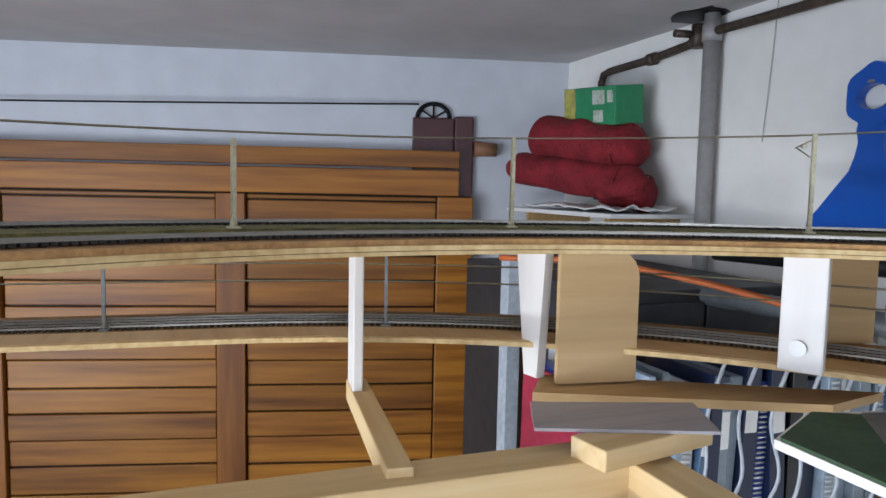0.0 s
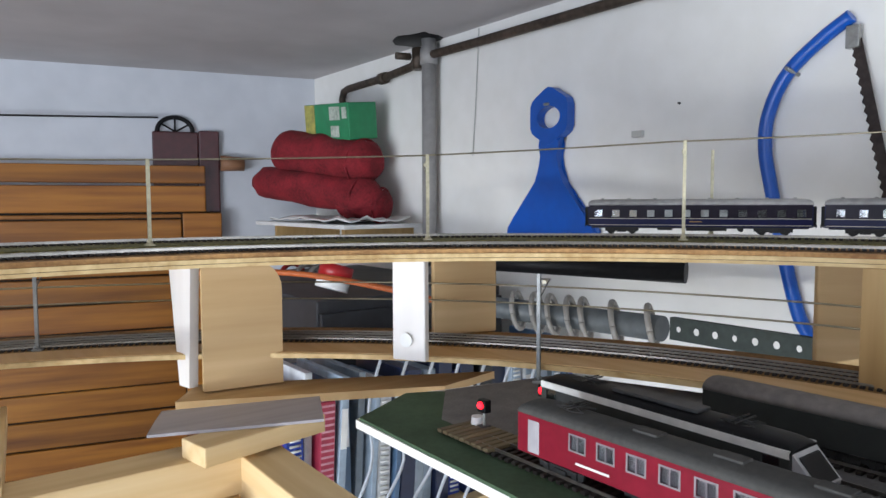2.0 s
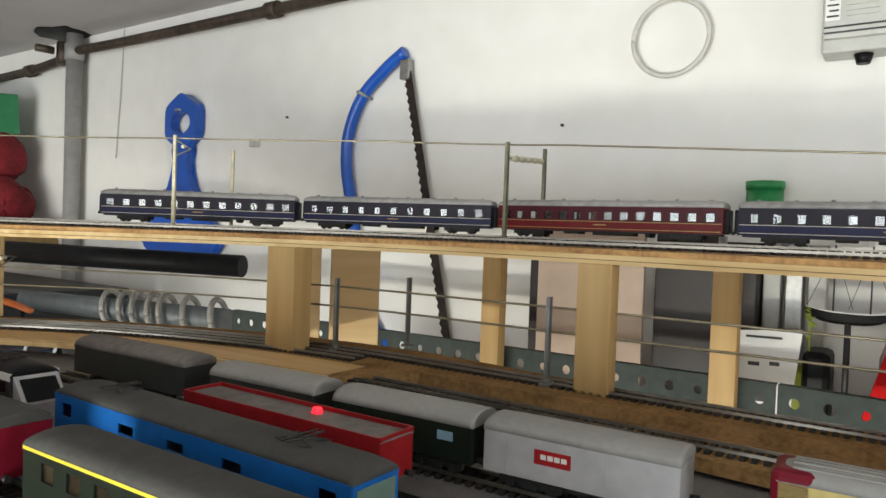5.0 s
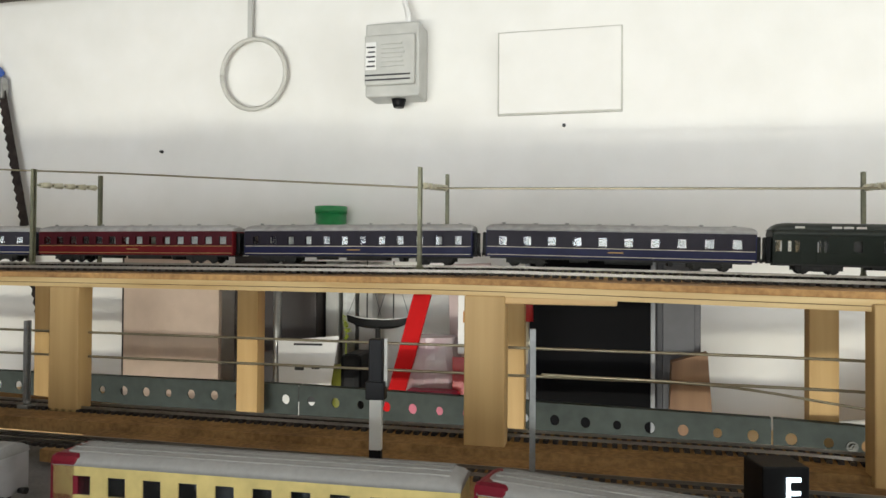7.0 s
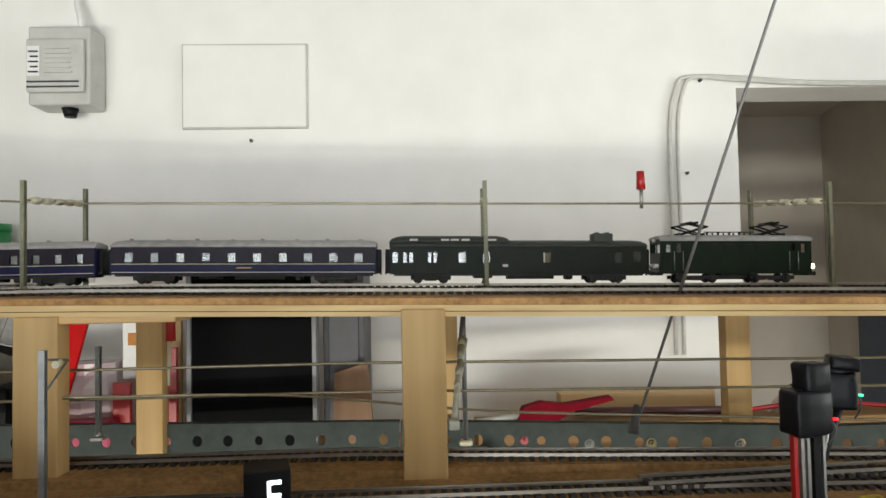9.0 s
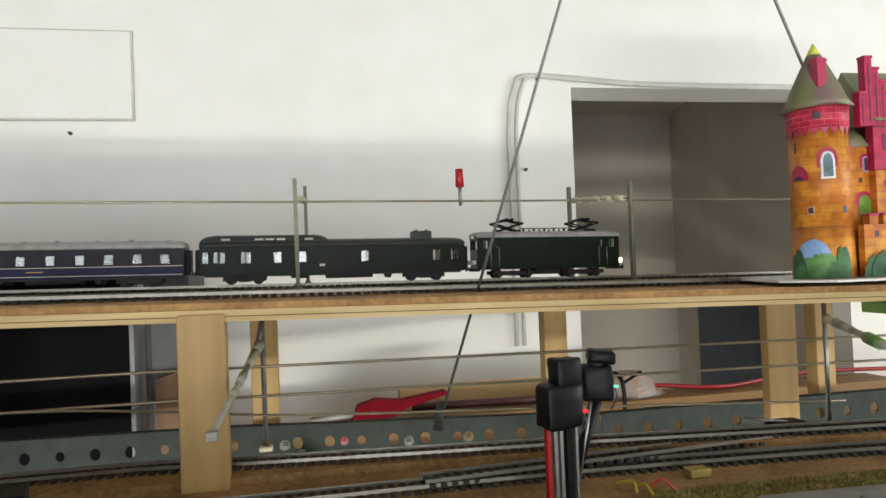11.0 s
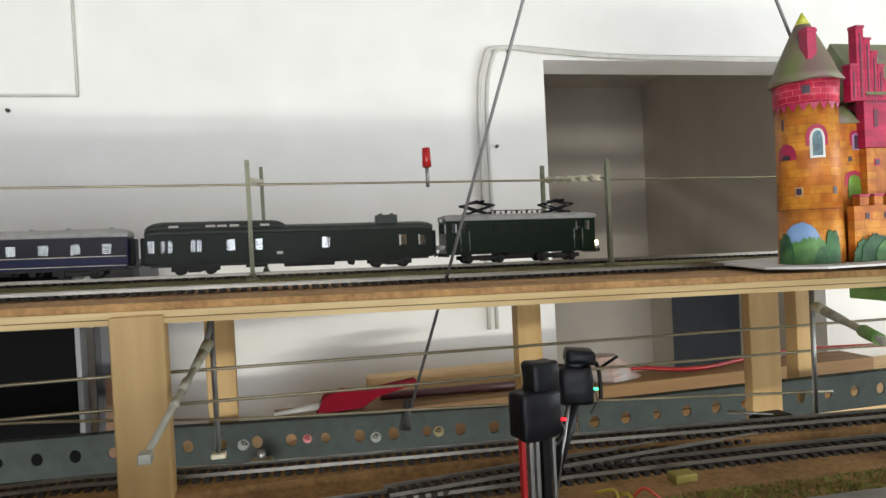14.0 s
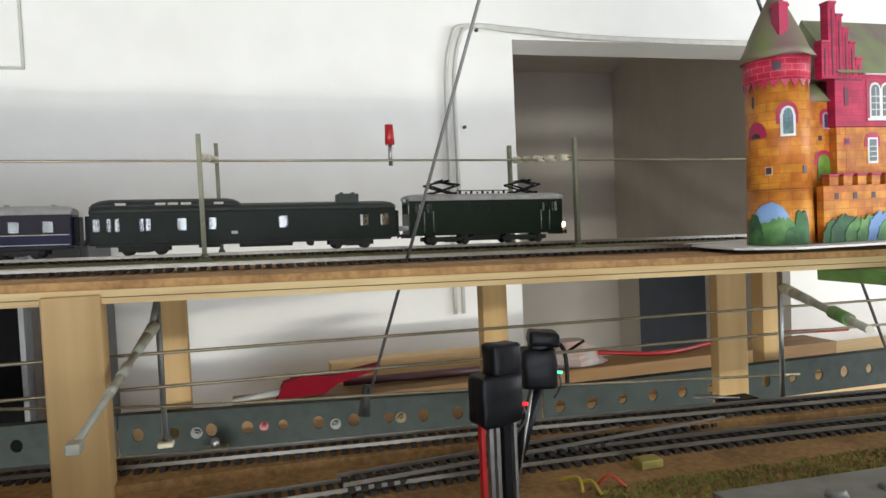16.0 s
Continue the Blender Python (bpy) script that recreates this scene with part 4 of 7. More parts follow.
def wall_things():
    # cable ring on its strap
    t = thing("cable_ring", "white cable coil hanging from a strap on the wall", "cable ring")
    b = B()
    tube(b, [(1.565, -0.069 + 0.064 * math.cos(a), 1.936 + 0.065 * math.sin(a)) for a in [2 * math.pi * i / 40 for i in range(41)]], 0.0042, 8)
    part("coil", b, mat("cream_cable", (0.58, 0.57, 0.52), 0.5, 0, 0.1, 60), t)
    b = B()
    box(b, 1.562, -0.066, 2.0, 1.568, -0.058, CEIL_Z - 0.05)
    part("strap", b, GREYPL, t)
    # grey switch box
    t = thing("fuse_box", "light grey wall switch box with ribbed cover", "switch box")
    b = B()
    box(b, 1.522, -0.398, 1.872, 1.579, -0.302, 1.998, 0.004)
    part("housing", b, GREYPL, t)
    b = B()
    box(b, 1.512, -0.392, 1.89, 1.5215, -0.304, 1.975, 0.003)
    part("cover", b, GREYPL, t)
    for z in (1.905, 1.897):
        b = B()
        box(b, 1.5105, -0.385, z, 1.5118, -0.306, z + 0.0025)
        part("groove", b, DARKGREY, t, "dark groove")
    b = B()
    box(b, 1.5100, -0.326, 1.915, 1.5118, -0.307, 1.962)
    part("label_plate", b, WHITEPL, t, "white label plate")
    for i in range(5):
        b = B()
        box(b, 1.5090, -0.324, 1.92 + i * 0.008, 1.5098, -0.309 - 0.003 * (i % 2), 1.9225 + i * 0.008)
        part("text_bar", b, DARKGREY, t)
    for i in range(6):
        b = B()
        box(b, 1.5095, -0.375 + 0.002 * (i % 3), 1.92 + i * 0.0075, 1.5118, -0.334, 1.9225 + i * 0.0075)
        part("rib", b, GREYPL, t)
    b = B()
    cyl(b, (1.548, -0.355, 1.872), (1.548, -0.355, 1.858), 0.013, 0.009, 14)
    part("cable_gland", b, BLACK, t, "black cable gland")
    b = B()
    tube(b, smooth_path([(1.55, -0.372, 1.996), (1.55, -0.37, 2.02), (1.56, -0.36, 2.06), (1.57, -0.36, 2.17)], 6), 0.005, 8)
    part("cable", b, WHITEPL, t)
    # flush hatch
    t = thing("wall_hatch", "white flush access hatch with a thin dark gap", "hatch")
    b = B()
    box(b, 1.574, -0.730, 1.842, 1.58, -0.523, 1.985, 0.001)
    part("frame", b, mat("hatch_rim", (0.55, 0.54, 0.49), 0.6, 0, 0.1, 60), t)
    b = B()
    box(b, 1.5705, -0.7275, 1.8445, 1.5745, -0.5255, 1.9825, 0.0015)
    part("lid", b, PLASTER, t)
    # cables round the opening
    for k, dy in enumerate((0.0, 0.014)):
        b = B()
        tube(b, smooth_path([(1.574, -1.355 + dy, 1.45), (1.574, -1.356 + dy, 1.66), (1.574, -1.356 + dy, 1.83), (1.574, -1.368 + dy, 1.90), (1.574, -1.39 + dy, 1.923), (1.574, -1.47, 1.921 - 0.004 * k), (1.574, -1.62, 1.912 - 0.003 * k), (1.574, -1.95, 1.911 - 0.004 * k), (1.574, -2.3, 1.915)], 6), 0.0035, 8)
        solid("wall_cable", b, mat("cream_cable", (0.5, 0.5, 0.5)), "cream cable clipped round the opening", "cable", "cables round the opening")
    for y, z in ((-1.372, 1.758), (-0.635, 1.823), (-1.40, 1.918), (0.87, 1.86), (0.13, 1.80)):
        b = B()
        cyl(b, (1.58, y, z), (1.574, y, z), 0.0032, 0.0025, 8)
        solid("wall_screw", b, DARKGREY, "small dark screw head in the white wall", "screw", "wall screws")
    b = B()
    box(b, 1.566, 0.965, 1.790, 1.579, 0.995, 1.806, 0.002)
    solid("wall_clip", b, GREYPL, "small grey cable clip on the white wall", "clip")


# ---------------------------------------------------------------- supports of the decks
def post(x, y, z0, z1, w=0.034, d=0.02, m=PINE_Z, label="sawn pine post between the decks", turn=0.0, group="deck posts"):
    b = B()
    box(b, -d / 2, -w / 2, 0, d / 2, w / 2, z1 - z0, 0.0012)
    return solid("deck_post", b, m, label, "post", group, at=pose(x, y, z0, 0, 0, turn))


def supports():
    YD = YARD
    post(0.995, -0.182, YD, DECK, 0.034)
    post(0.975, -0.607, YD, DECK, 0.034)
    post(0.958, -0.906, YD, DECK, 0.034)
    post(1.05, -1.460, 1.40, DECK + dip(-1.467), 0.034, 0.012)
    post(0.955, 0.19, LOW, DECK, 0.045, 0.03)
    for y in (0.07, -0.247, -0.595, -0.935, -1.285):
        post(1.24, y, 1.385, DECK + dip(y), 0.03, 0.02, label="pine post at the back of the decks", group="back posts")
    post(1.17, -1.608, 1.385, DECK + dip(-1.60), 0.026, 0.02, label="darker pine post behind the post at the bend", group="back posts")
    # joint in the deck edge with its batten
    b = B()
    box(b, -0.010, -0.045, -0.0062, 0.030, 0.045, 0, 0.0015)
    solid("deck_batten", b, PINE, "short pine batten under the deck joint", "batten", at=pose(0.977, -0.668, DECK - 0.0003))
    # painted and ply panels under the curve
    def panel(x, y, turn, w, th, z0, z1, m, label, round_=0.0):
        b = B()
        h = z1 - z0
        if round_:
            out = [(-w / 2, 0), (w / 2, 0)]
            out += [(w / 2 - round_ + round_ * math.cos(a), h - 0.004 - round_ + round_ * math.sin(a)) for a in [math.pi / 2 * i / 8 for i in range(9)]]
            out += [(-w / 2 + 0.012 - 0.012 * math.sin(a), h - 0.016 + 0.012 * math.cos(a)) for a in [math.pi / 2 * i / 5 for i in range(6)]]
            prism(b, out, -th / 2, th / 2, Matrix.Rotation(math.pi / 2, 4, "X"))
        else:
            box(b, -w / 2, -th / 2, 0, w / 2, th / 2, h, 0.002)
        return solid("support_panel", b, m, label, "panel", "panels under the curve", at=pose(x, y, z0, 0, 0, turn))
    panel(0.228, 0.845, 84, 0.05, 0.012, 1.392, DECK, WHITEWOOD, "thin white painted support panel")
    b = B()
    prism(b, [(-0.013, 0), (0.012, 0), (0.034, 0.165), (-0.024, 0.165)], -0.006, 0.006, Matrix.Rotation(math.pi / 2, 4, "X"))
    solid("support_panel", b, WHITEWOOD, "white painted tapering support bracket with worn edge", "panel", "panels under the curve", at=pose(0.440, 0.800, 1.402, 0, 0, 101))
    panel(0.492, 0.745, -8, 0.098, 0.010, 1.405, DECK, PLY, "plywood support panel with a rounded corner", 0.036)
    panel(0.645, 0.596, -61, 0.044, 0.012, LOW, DECK, WHITEWOOD, "white painted support panel with a round white sticker")
    b = B()
    cyl(b, (0.6365, 0.5935, 1.4695), (0.6355, 0.593, 1.4695), 0.0085, n=20)
    solid("sticker", b, WHITEPL, "round white sticker on the support panel", "sticker")
    panel(0.806, 0.694, -15, 0.10, 0.010, LOW, DECK, PLY, "plywood support panel behind the lower tracks")
    panel(1.055, 0.279, -40, 0.064, 0.010, LOW - 0.01, DECK, PLY, "plywood gusset behind the post")
    panel(1.12, 0.23, -40, 0.07, 0.010, 1.40, DECK, PLY, "plywood support panel by the wall side")
    # frame of beams
    def beam(x0, y0, x1, y1, z, w, h, m, label, group="frame beams"):
        L = math.hypot(x1 - x0, y1 - y0)
        b = B()
        box(b, 0, -w / 2, -h, L, w / 2, 0, 0.0015)
        return solid("frame_beam", b, m, label, "beam", group, at=pose(x0, y0, z, 0, 0, math.degrees(math.atan2(y1 - y0, x1 - x0))))
    beam(-1.3, 0.606, 0.437, 0.603, 1.385, 0.05, 0.045, PINE_X, "long sawn pine frame beam")
    beam(0.447, 0.625, 0.437, -1.8, 1.380, 0.045, 0.045, PINE_X, "pine frame beam under the yard board edge")
    beam(0.236, 0.875, 0.209, 0.595, 1.3935, 0.024, 0.026, PINE_X, "short pine lath on the frame beam")
    beam(0.375, 0.572, 0.515, 0.600, 1.405, 0.045, 0.020, PINE_X, "stub of pine under the grey plank")
    b = B()
    prism(b, [(0.377, 0.686), (0.362, 0.655), (0.343, 0.612), (0.505, 0.553), (0.541, 0.634)], 1.4055, 1.4085)
    solid("grey_plank", b, wood("grey_weathered", (0.46, 0.44, 0.46), (0.33, 0.31, 0.33), "x", 30), "weathered grey plank lying on the frame", "plank")
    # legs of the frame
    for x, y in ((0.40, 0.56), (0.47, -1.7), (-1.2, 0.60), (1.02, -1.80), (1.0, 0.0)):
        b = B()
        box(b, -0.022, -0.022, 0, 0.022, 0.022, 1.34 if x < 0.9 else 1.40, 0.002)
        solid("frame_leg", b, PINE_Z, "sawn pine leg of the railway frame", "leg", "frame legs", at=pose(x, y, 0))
    b = B()
    prism(b, [(0.45, 0.80), (0.405, 0.735), (0.70, 0.60), (0.80, 0.62)], 1.392, 1.402)
    solid("ply_gusset", b, PLY, "triangular plywood gusset under the lower deck", "gusset")


def perforated_angle():
    """Slotted steel angle along the back of the lower deck, with holes cut through."""
    t = thing("slotted_angle", "grey-green perforated steel angle along the lower deck", "steel angle")
    def length(p, q, z0, z1, n, seed):
        p, q = Vector((*p, 0)), Vector((*q, 0))
        L = (q - p).length
        step = L / n
        b = B()
        th, zc = 0.0018, (z0 + z1) / 2
        for i in range(n):
            a0, a1 = i * step, (i + 1) * step
            am = (a0 + a1) / 2
            big = 0.0058 if (i + seed) % 3 else 0.0048
            k = 12
            sq = []
            for j in range(k):
                a = 2 * math.pi * (j + 0.5) / k
                c, s = math.cos(a), math.sin(a)
                f = 1 / max(abs(c), abs(s))
                sq.append((am + c * f * step / 2, zc + s * f * (z1 - z0) / 2))
            ci = [(am + big * math.cos(2 * math.pi * (j + 0.5) / k), zc + 0.001 + big * 1.15 * math.sin(2 * math.pi * (j + 0.5) / k)) for j in range(k)]
            lay = []
            for off in (-th / 2, th / 2):
                lay.append(([b.verts.new((u, off, v)) for u, v in sq], [b.verts.new((u, off, v)) for u, v in ci]))
            (s0, c0), (s1, c1) = lay
            for j in range(k):
                m = (j + 1) % k
                b.faces.new((s0[j], s0[m], c0[m], c0[j]))
                b.faces.new((s1[m], s1[j], c1[j], c1[m]))
                b.faces.new((c0[j], c0[m], c1[m], c1[j]))
        box(b, 0, -th / 2, z1 - 0.0001, L, 0.012, z1 + 0.0016)
        d = (q - p).normalized()
        part("angle_length", b, ANGLE, t, at=Matrix.Translation(p) @ Matrix.Rotation(math.atan2(d.y, d.x), 4, "Z"))
    length((1.255, 0.658), (1.273, -0.30), 1.385, 1.424, 27, 0)
    length((1.273, -0.302), (1.222, -0.88), 1.385, 1.424, 16, 1)
    length((1.222, -0.882), (1.142, -1.30), 1.385, 1.424, 12, 2)
    length((1.142, -1.302), (1.132, -2.0), 1.383, 1.422, 19, 1)
    # nuts, a spacer and a clamp bolted to the angle
    for y, z, r, m in ((-0.955, 1.404, 0.0046, "zinc"), (-1.155, 1.405, 0.0046, "brass"), (-1.09, 1.403, 0.0044, "zinc"), (-1.245, 1.405, 0.0044, "zinc"), (-1.02, 1.406, 0.0036, "red")):
        x = 1.222 + (y + 0.882) * 0.08 / 0.42 - 0.0012
        metal = {"zinc": mat("dull_zinc_nut", (0.20, 0.20, 0.185), 0.5, 0.6, 0.2, 90), "brass": mat("dull_brass_nut", (0.22, 0.18, 0.09), 0.5, 0.6, 0.2, 90), "red": REDPL}[m]
        nut = thing("bolt", {"zinc": "dull zinc bolt with hexagon nut on the steel angle", "brass": "dull brass bolt with hexagon nut on the steel angle", "red": "small red plug set in the steel angle"}[m], "bolt", "bolts on the angle")
        b = B()
        cyl(b, (x, y, z), (x - 0.0012, y, z), r * 1.25, n=20)
        part("washer", b, metal, nut)
        b = B()
        cyl(b, (x - 0.0012, y, z), (x - 0.0055, y, z), r * 0.85, n=6)
        part("nut", b, metal, nut)
        b = B()
        cyl(b, (x - 0.0055, y, z), (x - 0.0085, y, z), r * 0.42, n=10)
        part("shank", b, metal, nut)
    t = thing("clamp_block", "small pale brass clamp block before the steel angle", "clamp")
    b = B()
    box(b, 1.170, -0.985, 1.3835, 1.186, -0.962, 1.396, 0.002)
    part("block", b, mat("pale_brass", (0.45, 0.38, 0.20), 0.4, 0.5, 0.2, 90), t)
    b = B()
    cyl(b, (1.178, -0.9735, 1.396), (1.178, -0.9735, 1.404), 0.0045, 0.0038, 12)
    part("screw_head", b, STEEL, t)


# ---------------------------------------------------------------- catenary
def mast(x, y, z, turn, h=0.118, m=MASTGREEN, arm=0.0, label="olive green overhead line mast with a square foot", group="catenary masts"):
    t = thing("catenary_mast", label, "mast", group, at=pose(x, y, z, 0, 0, turn))
    b = B()
    for sx in (-1, 1):
        box(b, sx * 0.0022 - 0.0007, -0.002, 0.003, sx * 0.0022 + 0.0007, 0.002, h)
    k = 9
    for i in range(k):
        z0, z1 = 0.006 + (h - 0.01) * i / k, 0.006 + (h - 0.01) * (i + 1) / k
        s = 1 if i % 2 else -1
        cyl(b, (s * 0.0022, 0, z0), (-s * 0.0022, 0, z1), 0.0005, n=5)
    part("lattice", b, m, t)
    b = B()
    box(b, -0.006, -0.006, 0, 0.006, 0.006, 0.0035, 0.0008)
    cyl(b, (0, 0, 0.0035), (0, 0, 0.008), 0.0042, 0.003, 10)
    part("foot", b, m, t)
    if arm:
        b = B()
        cyl(b, (0, 0, h - 0.006), (arm, 0, h - 0.012), 0.0009, n=6)
        cyl(b, (0, 0, h - 0.030), (arm * 0.9, 0, h - 0.013), 0.0009, n=6)
        part("bracket", b, m, t)
        b = B()
        cyl(b, (arm * 0.45, 0, h - 0.0125), (arm * 0.62, 0, h - 0.0115), 0.0026, n=8)
        part("insulator", b, mat("cream_insulator", (0.62, 0.58, 0.42), 0.4, 0, 0.15, 80), t, "cream insulator")
    return t


def crossbar(p, q, z, rise=0.0):
    """Cream porcelain insulators between two masts."""
    t = thing("insulator_bar", "cream porcelain insulator bar between two masts", "insulator", "insulator bars")
    p, q = Vector((*p, z)), Vector((*q, z + rise))
    b = B()
    cyl(b, p, q, 0.0011, n=6)
    part("rod", b, MASTGREEN, t)
    for i in range(5):
        c = p + (q - p) * (0.15 + 0.175 * i)
        d = (q - p).normalized()
        b = B()
        cyl(b, c - d * 0.008, c + d * 0.008, 0.0032, 0.0042, 10)
        part("bead", b, mat("cream_insulator", (0.62, 0.58, 0.42)), t)


def catenary():
    zt = TOP + 0.001
    for ang, pair, hm in ((104, True, 0.088), (83, False, 0.104), (59.3, False, 0.116), (36.4, True, 0.131)):
        a = radians(ang)
        mast(CX + 0.843 * math.cos(a), CY + 0.843 * math.sin(a), zt, ang, hm, mat("pale_olive_mast", (0.60, 0.56, 0.38), 0.5, 0.2, 0.2, 200), 0.07 if ang < 83 else 0)
        if pair:
            mast(CX + 0.985 * math.cos(a - 0.045), CY + 0.985 * math.sin(a - 0.045), zt, ang + 180, hm - 0.004, mat("pale_olive_mast", (0.42, 0.40, 0.28)))
    spots = [(-0.001, 0.014, 1.135), (-0.505, -0.505, 1.137), (-0.976, -0.987, 1.138), (-1.346, -1.327, 1.137), (-1.70, -1.70, 1.137)]
    for y, yb, x in spots:
        hm = 0.124 if y > -0.2 else 0.115
        mast(x, y, zt + dip(y), 0, hm)
        mast(1.272, yb, zt + dip(y), 180, hm + 0.008)
        crossbar((x, y), (1.272, yb), zt + dip(y) + hm - 0.020, 0.010)
    b = B()
    pts = []
    for i in range(90):
        s = -1.7 + 4.0 * i / 89
        x, y, a = upper(0.913, s)
        pts.append((x, y, float(np.interp(s, (-1.7, -1.0, -0.45, -0.27, 0.0, 0.3, 0.6, 0.95, 1.4, 2.3), (1.661, 1.672, 1.681, 1.692, 1.709, 1.721, 1.718, 1.702, 1.688, 1.668)))))
    tube(b, pts, 0.0013, 6)
    solid("overhead_wire", b, WIREMAT, "brass overhead wire above the rear track", "wire", "overhead wires")
    # red cap on the wire
    t = thing("red_cap_clip", "red plastic cap on a metal clip on the wire", "clip")
    b = B()
    cyl(b, (1.205, -1.165, 1.665), (1.205, -1.165, 1.69), 0.0022, n=8)
    part("clip", b, STEEL, t)
    b = B()
    cyl(b, (1.205, -1.165, 1.687), (1.206, -1.165, 1.708), 0.0052, 0.0045, 12)
    part("cap", b, REDPL, t)
    # lower wires
    for z in (1.521, 1.497):
        b = B()
        pts = []
        for i in range(90):
            s = -1.9 + 4.4 * i / 89
            x, y, a = lower(1.0, s)
            pts.append((x, y, z - 0.016 * max(0, -y - 0.85)))
        tube(b, pts, 0.0013, 6)
        solid("overhead_wire", b, WIREMAT, "brass overhead wire above the lower track", "wire", "overhead wires")
    b = B()
    tube(b, smooth_path([(0.90, -0.66, 1.515), (0.99, -0.80, 1.497), (1.05, -0.97, 1.468), (1.03, -1.2, 1.46), (0.95, -1.45, 1.462)], 8), 0.0012, 6)
    solid("overhead_wire", b, WIREMAT, "slack brass wire slanting to the lower track", "wire", "overhead wires")
    for s, r, h, z in ((0.538, 0.868, 0.128, YARD), (1.62, 0.945, 0.11, LOW), (1.26, 0.945, 0.11, LOW)):
        x, y, a = lower(r, s)
        mast(x, y, z, math.degrees(a), h, MASTGREY, 0.055, "grey overhead line mast on the lower deck", "lower masts")
    for x, y in ((0.985, 0.14), (1.075, 0.10), (0.99, -0.135), (1.09, -0.6)):
        mast(x, y, LOW, 0, 0.088, MASTGREY, 0.0, "grey overhead line mast on the lower deck", "lower masts")
    mast(0.884, -0.655, YARD, 8, 0.125, MASTGREY, 0.05, "grey lattice overhead mast with a cross arm in the yard", "lower masts")
    # rod bracket wedged by the post
    t = thing("rod_bracket", "dull aluminium rod hung slantwise by the post", "bracket")
    b = B()
    p, q = Vector((1.036, -0.942, 1.534)), Vector((0.862, -0.923, 1.498))
    cyl(b, p.lerp(q, 0.30), q, 0.0023, 0.0021, 10)
    for f0, f1, r in ((0.42, 0.52, 0.0034), (0.60, 0.66, 0.0031)):
        cyl(b, p.lerp(q, f0), p.lerp(q, f1), r, r * 0.9, 10)
    box(b, 0.856, -0.9265, 1.4945, 0.866, -0.9195, 1.5005, 0.0008)
    part("rod", b, mat("aluminium_rod", (0.44, 0.43, 0.35), 0.55, 0.2, 0.2, 90), t)
    b = B()
    cyl(b, p, p.lerp(q, 0.12), 0.0046, 0.0040, 12)
    cyl(b, p.lerp(q, 0.12), p.lerp(q, 0.31), 0.0038, 0.0030, 12)
    part("insulator", b, mat("pale_grey_green_insulator", (0.44, 0.44, 0.34), 0.5, 0, 0.2, 120), t, "pale grey-green insulator")
    b = B()
    cyl(b, (1.05, -0.944, 1.44), (1.05, -0.944, DECK), 0.0022, n=8)
    cyl(b, (1.05, -0.944, 1.553), (1.036, -0.941, 1.535), 0.0026, n=8)
    part("stay", b, MASTGREY, t)
    b = B()
    box(b, 1.046, -0.950, 1.438, 1.055, -0.938, 1.443, 0.0015)
    part("block", b, mat("cream_insulator", (0.6, 0.6, 0.4)), t)
    # the like arm by the bend, with a white tip and a green sleeve
    t = thing("rod_bracket", "olive grey arm with white tip and green sleeve", "bracket")
    b = B()
    p, q = Vector((0.936, -1.424, 1.537)), Vector((0.780, -1.340, 1.532))
    cyl(b, p, p.lerp(q, 0.16), 0.0042, 0.0042, 10)
    part("insulator", b, mat("cream_insulator", (0.6, 0.6, 0.4)), t, "cream white tip")
    b = B()
    cyl(b, p.lerp(q, 0.16), p.lerp(q, 0.42), 0.0040, 0.0032, 10)
    cyl(b, p.lerp(q, 0.42), q, 0.0026, 0.0024, 10)
    part("rod", b, mat("aluminium_rod", (0.30, 0.31, 0.25)), t)
    b = B()
    cyl(b, p.lerp(q, 0.66), p.lerp(q, 0.82), 0.0044, 0.0040, 10)
    part("sleeve", b, mat("green_sleeve", (0.12, 0.26, 0.05), 0.6), t, "green sleeve")
    b = B()
    cyl(b, (0.945, -1.428, LOW - 0.002), (0.945, -1.428, DECK + dip(-1.43)), 0.0020, n=8)
    cyl(b, (0.945, -1.428, 1.538), p, 0.0026, n=8)
    part("stay", b, STEEL, t)


# ---------------------------------------------------------------- slanting stay wires
def stays():
    for p, q in (((0.901, -1.309, CEIL_Z), (1.051, -1.099, LOW)), ((0.925, -1.223, CEIL_Z), (1.01, -1.616, LOW))):
        b = B()
        cyl(b, p, q, 0.0014, n=8)
        solid("stay_wire", b, mat("dull_wire", (0.20, 0.20, 0.20), 0.5, 0.5, 0.1, 60), "grey steel stay wire from ceiling to lower deck", "wire", "stay wires")
    b = B()
    cyl(b, (1.051, -1.099, LOW), (1.049, -1.102, LOW + 0.026), 0.0055, 0.0025, 10)
    solid("wire_anchor", b, DARKGREY, "dark anchor holding the stay wire", "anchor")


plank_panel()
maroon_case()
corner_stack()
pipes()
snow_pusher()
bow_saw()
wall_things()
supports()
perforated_angle()
catenary()
stays()


# ---------------------------------------------------------------- yard rolling stock
def bars(parent, x, y0, z, n, w, gap, h, m, name="lettering_bar"):
    """Lettering that cannot be read, as plain bars."""
    for i in range(n):
        b = B()
        box(b, x - 0.0004, y0 + i * (w + gap), z, x + 0.0004, y0 + i * (w + gap) + w, z + h)
        part(name, b, m, parent)


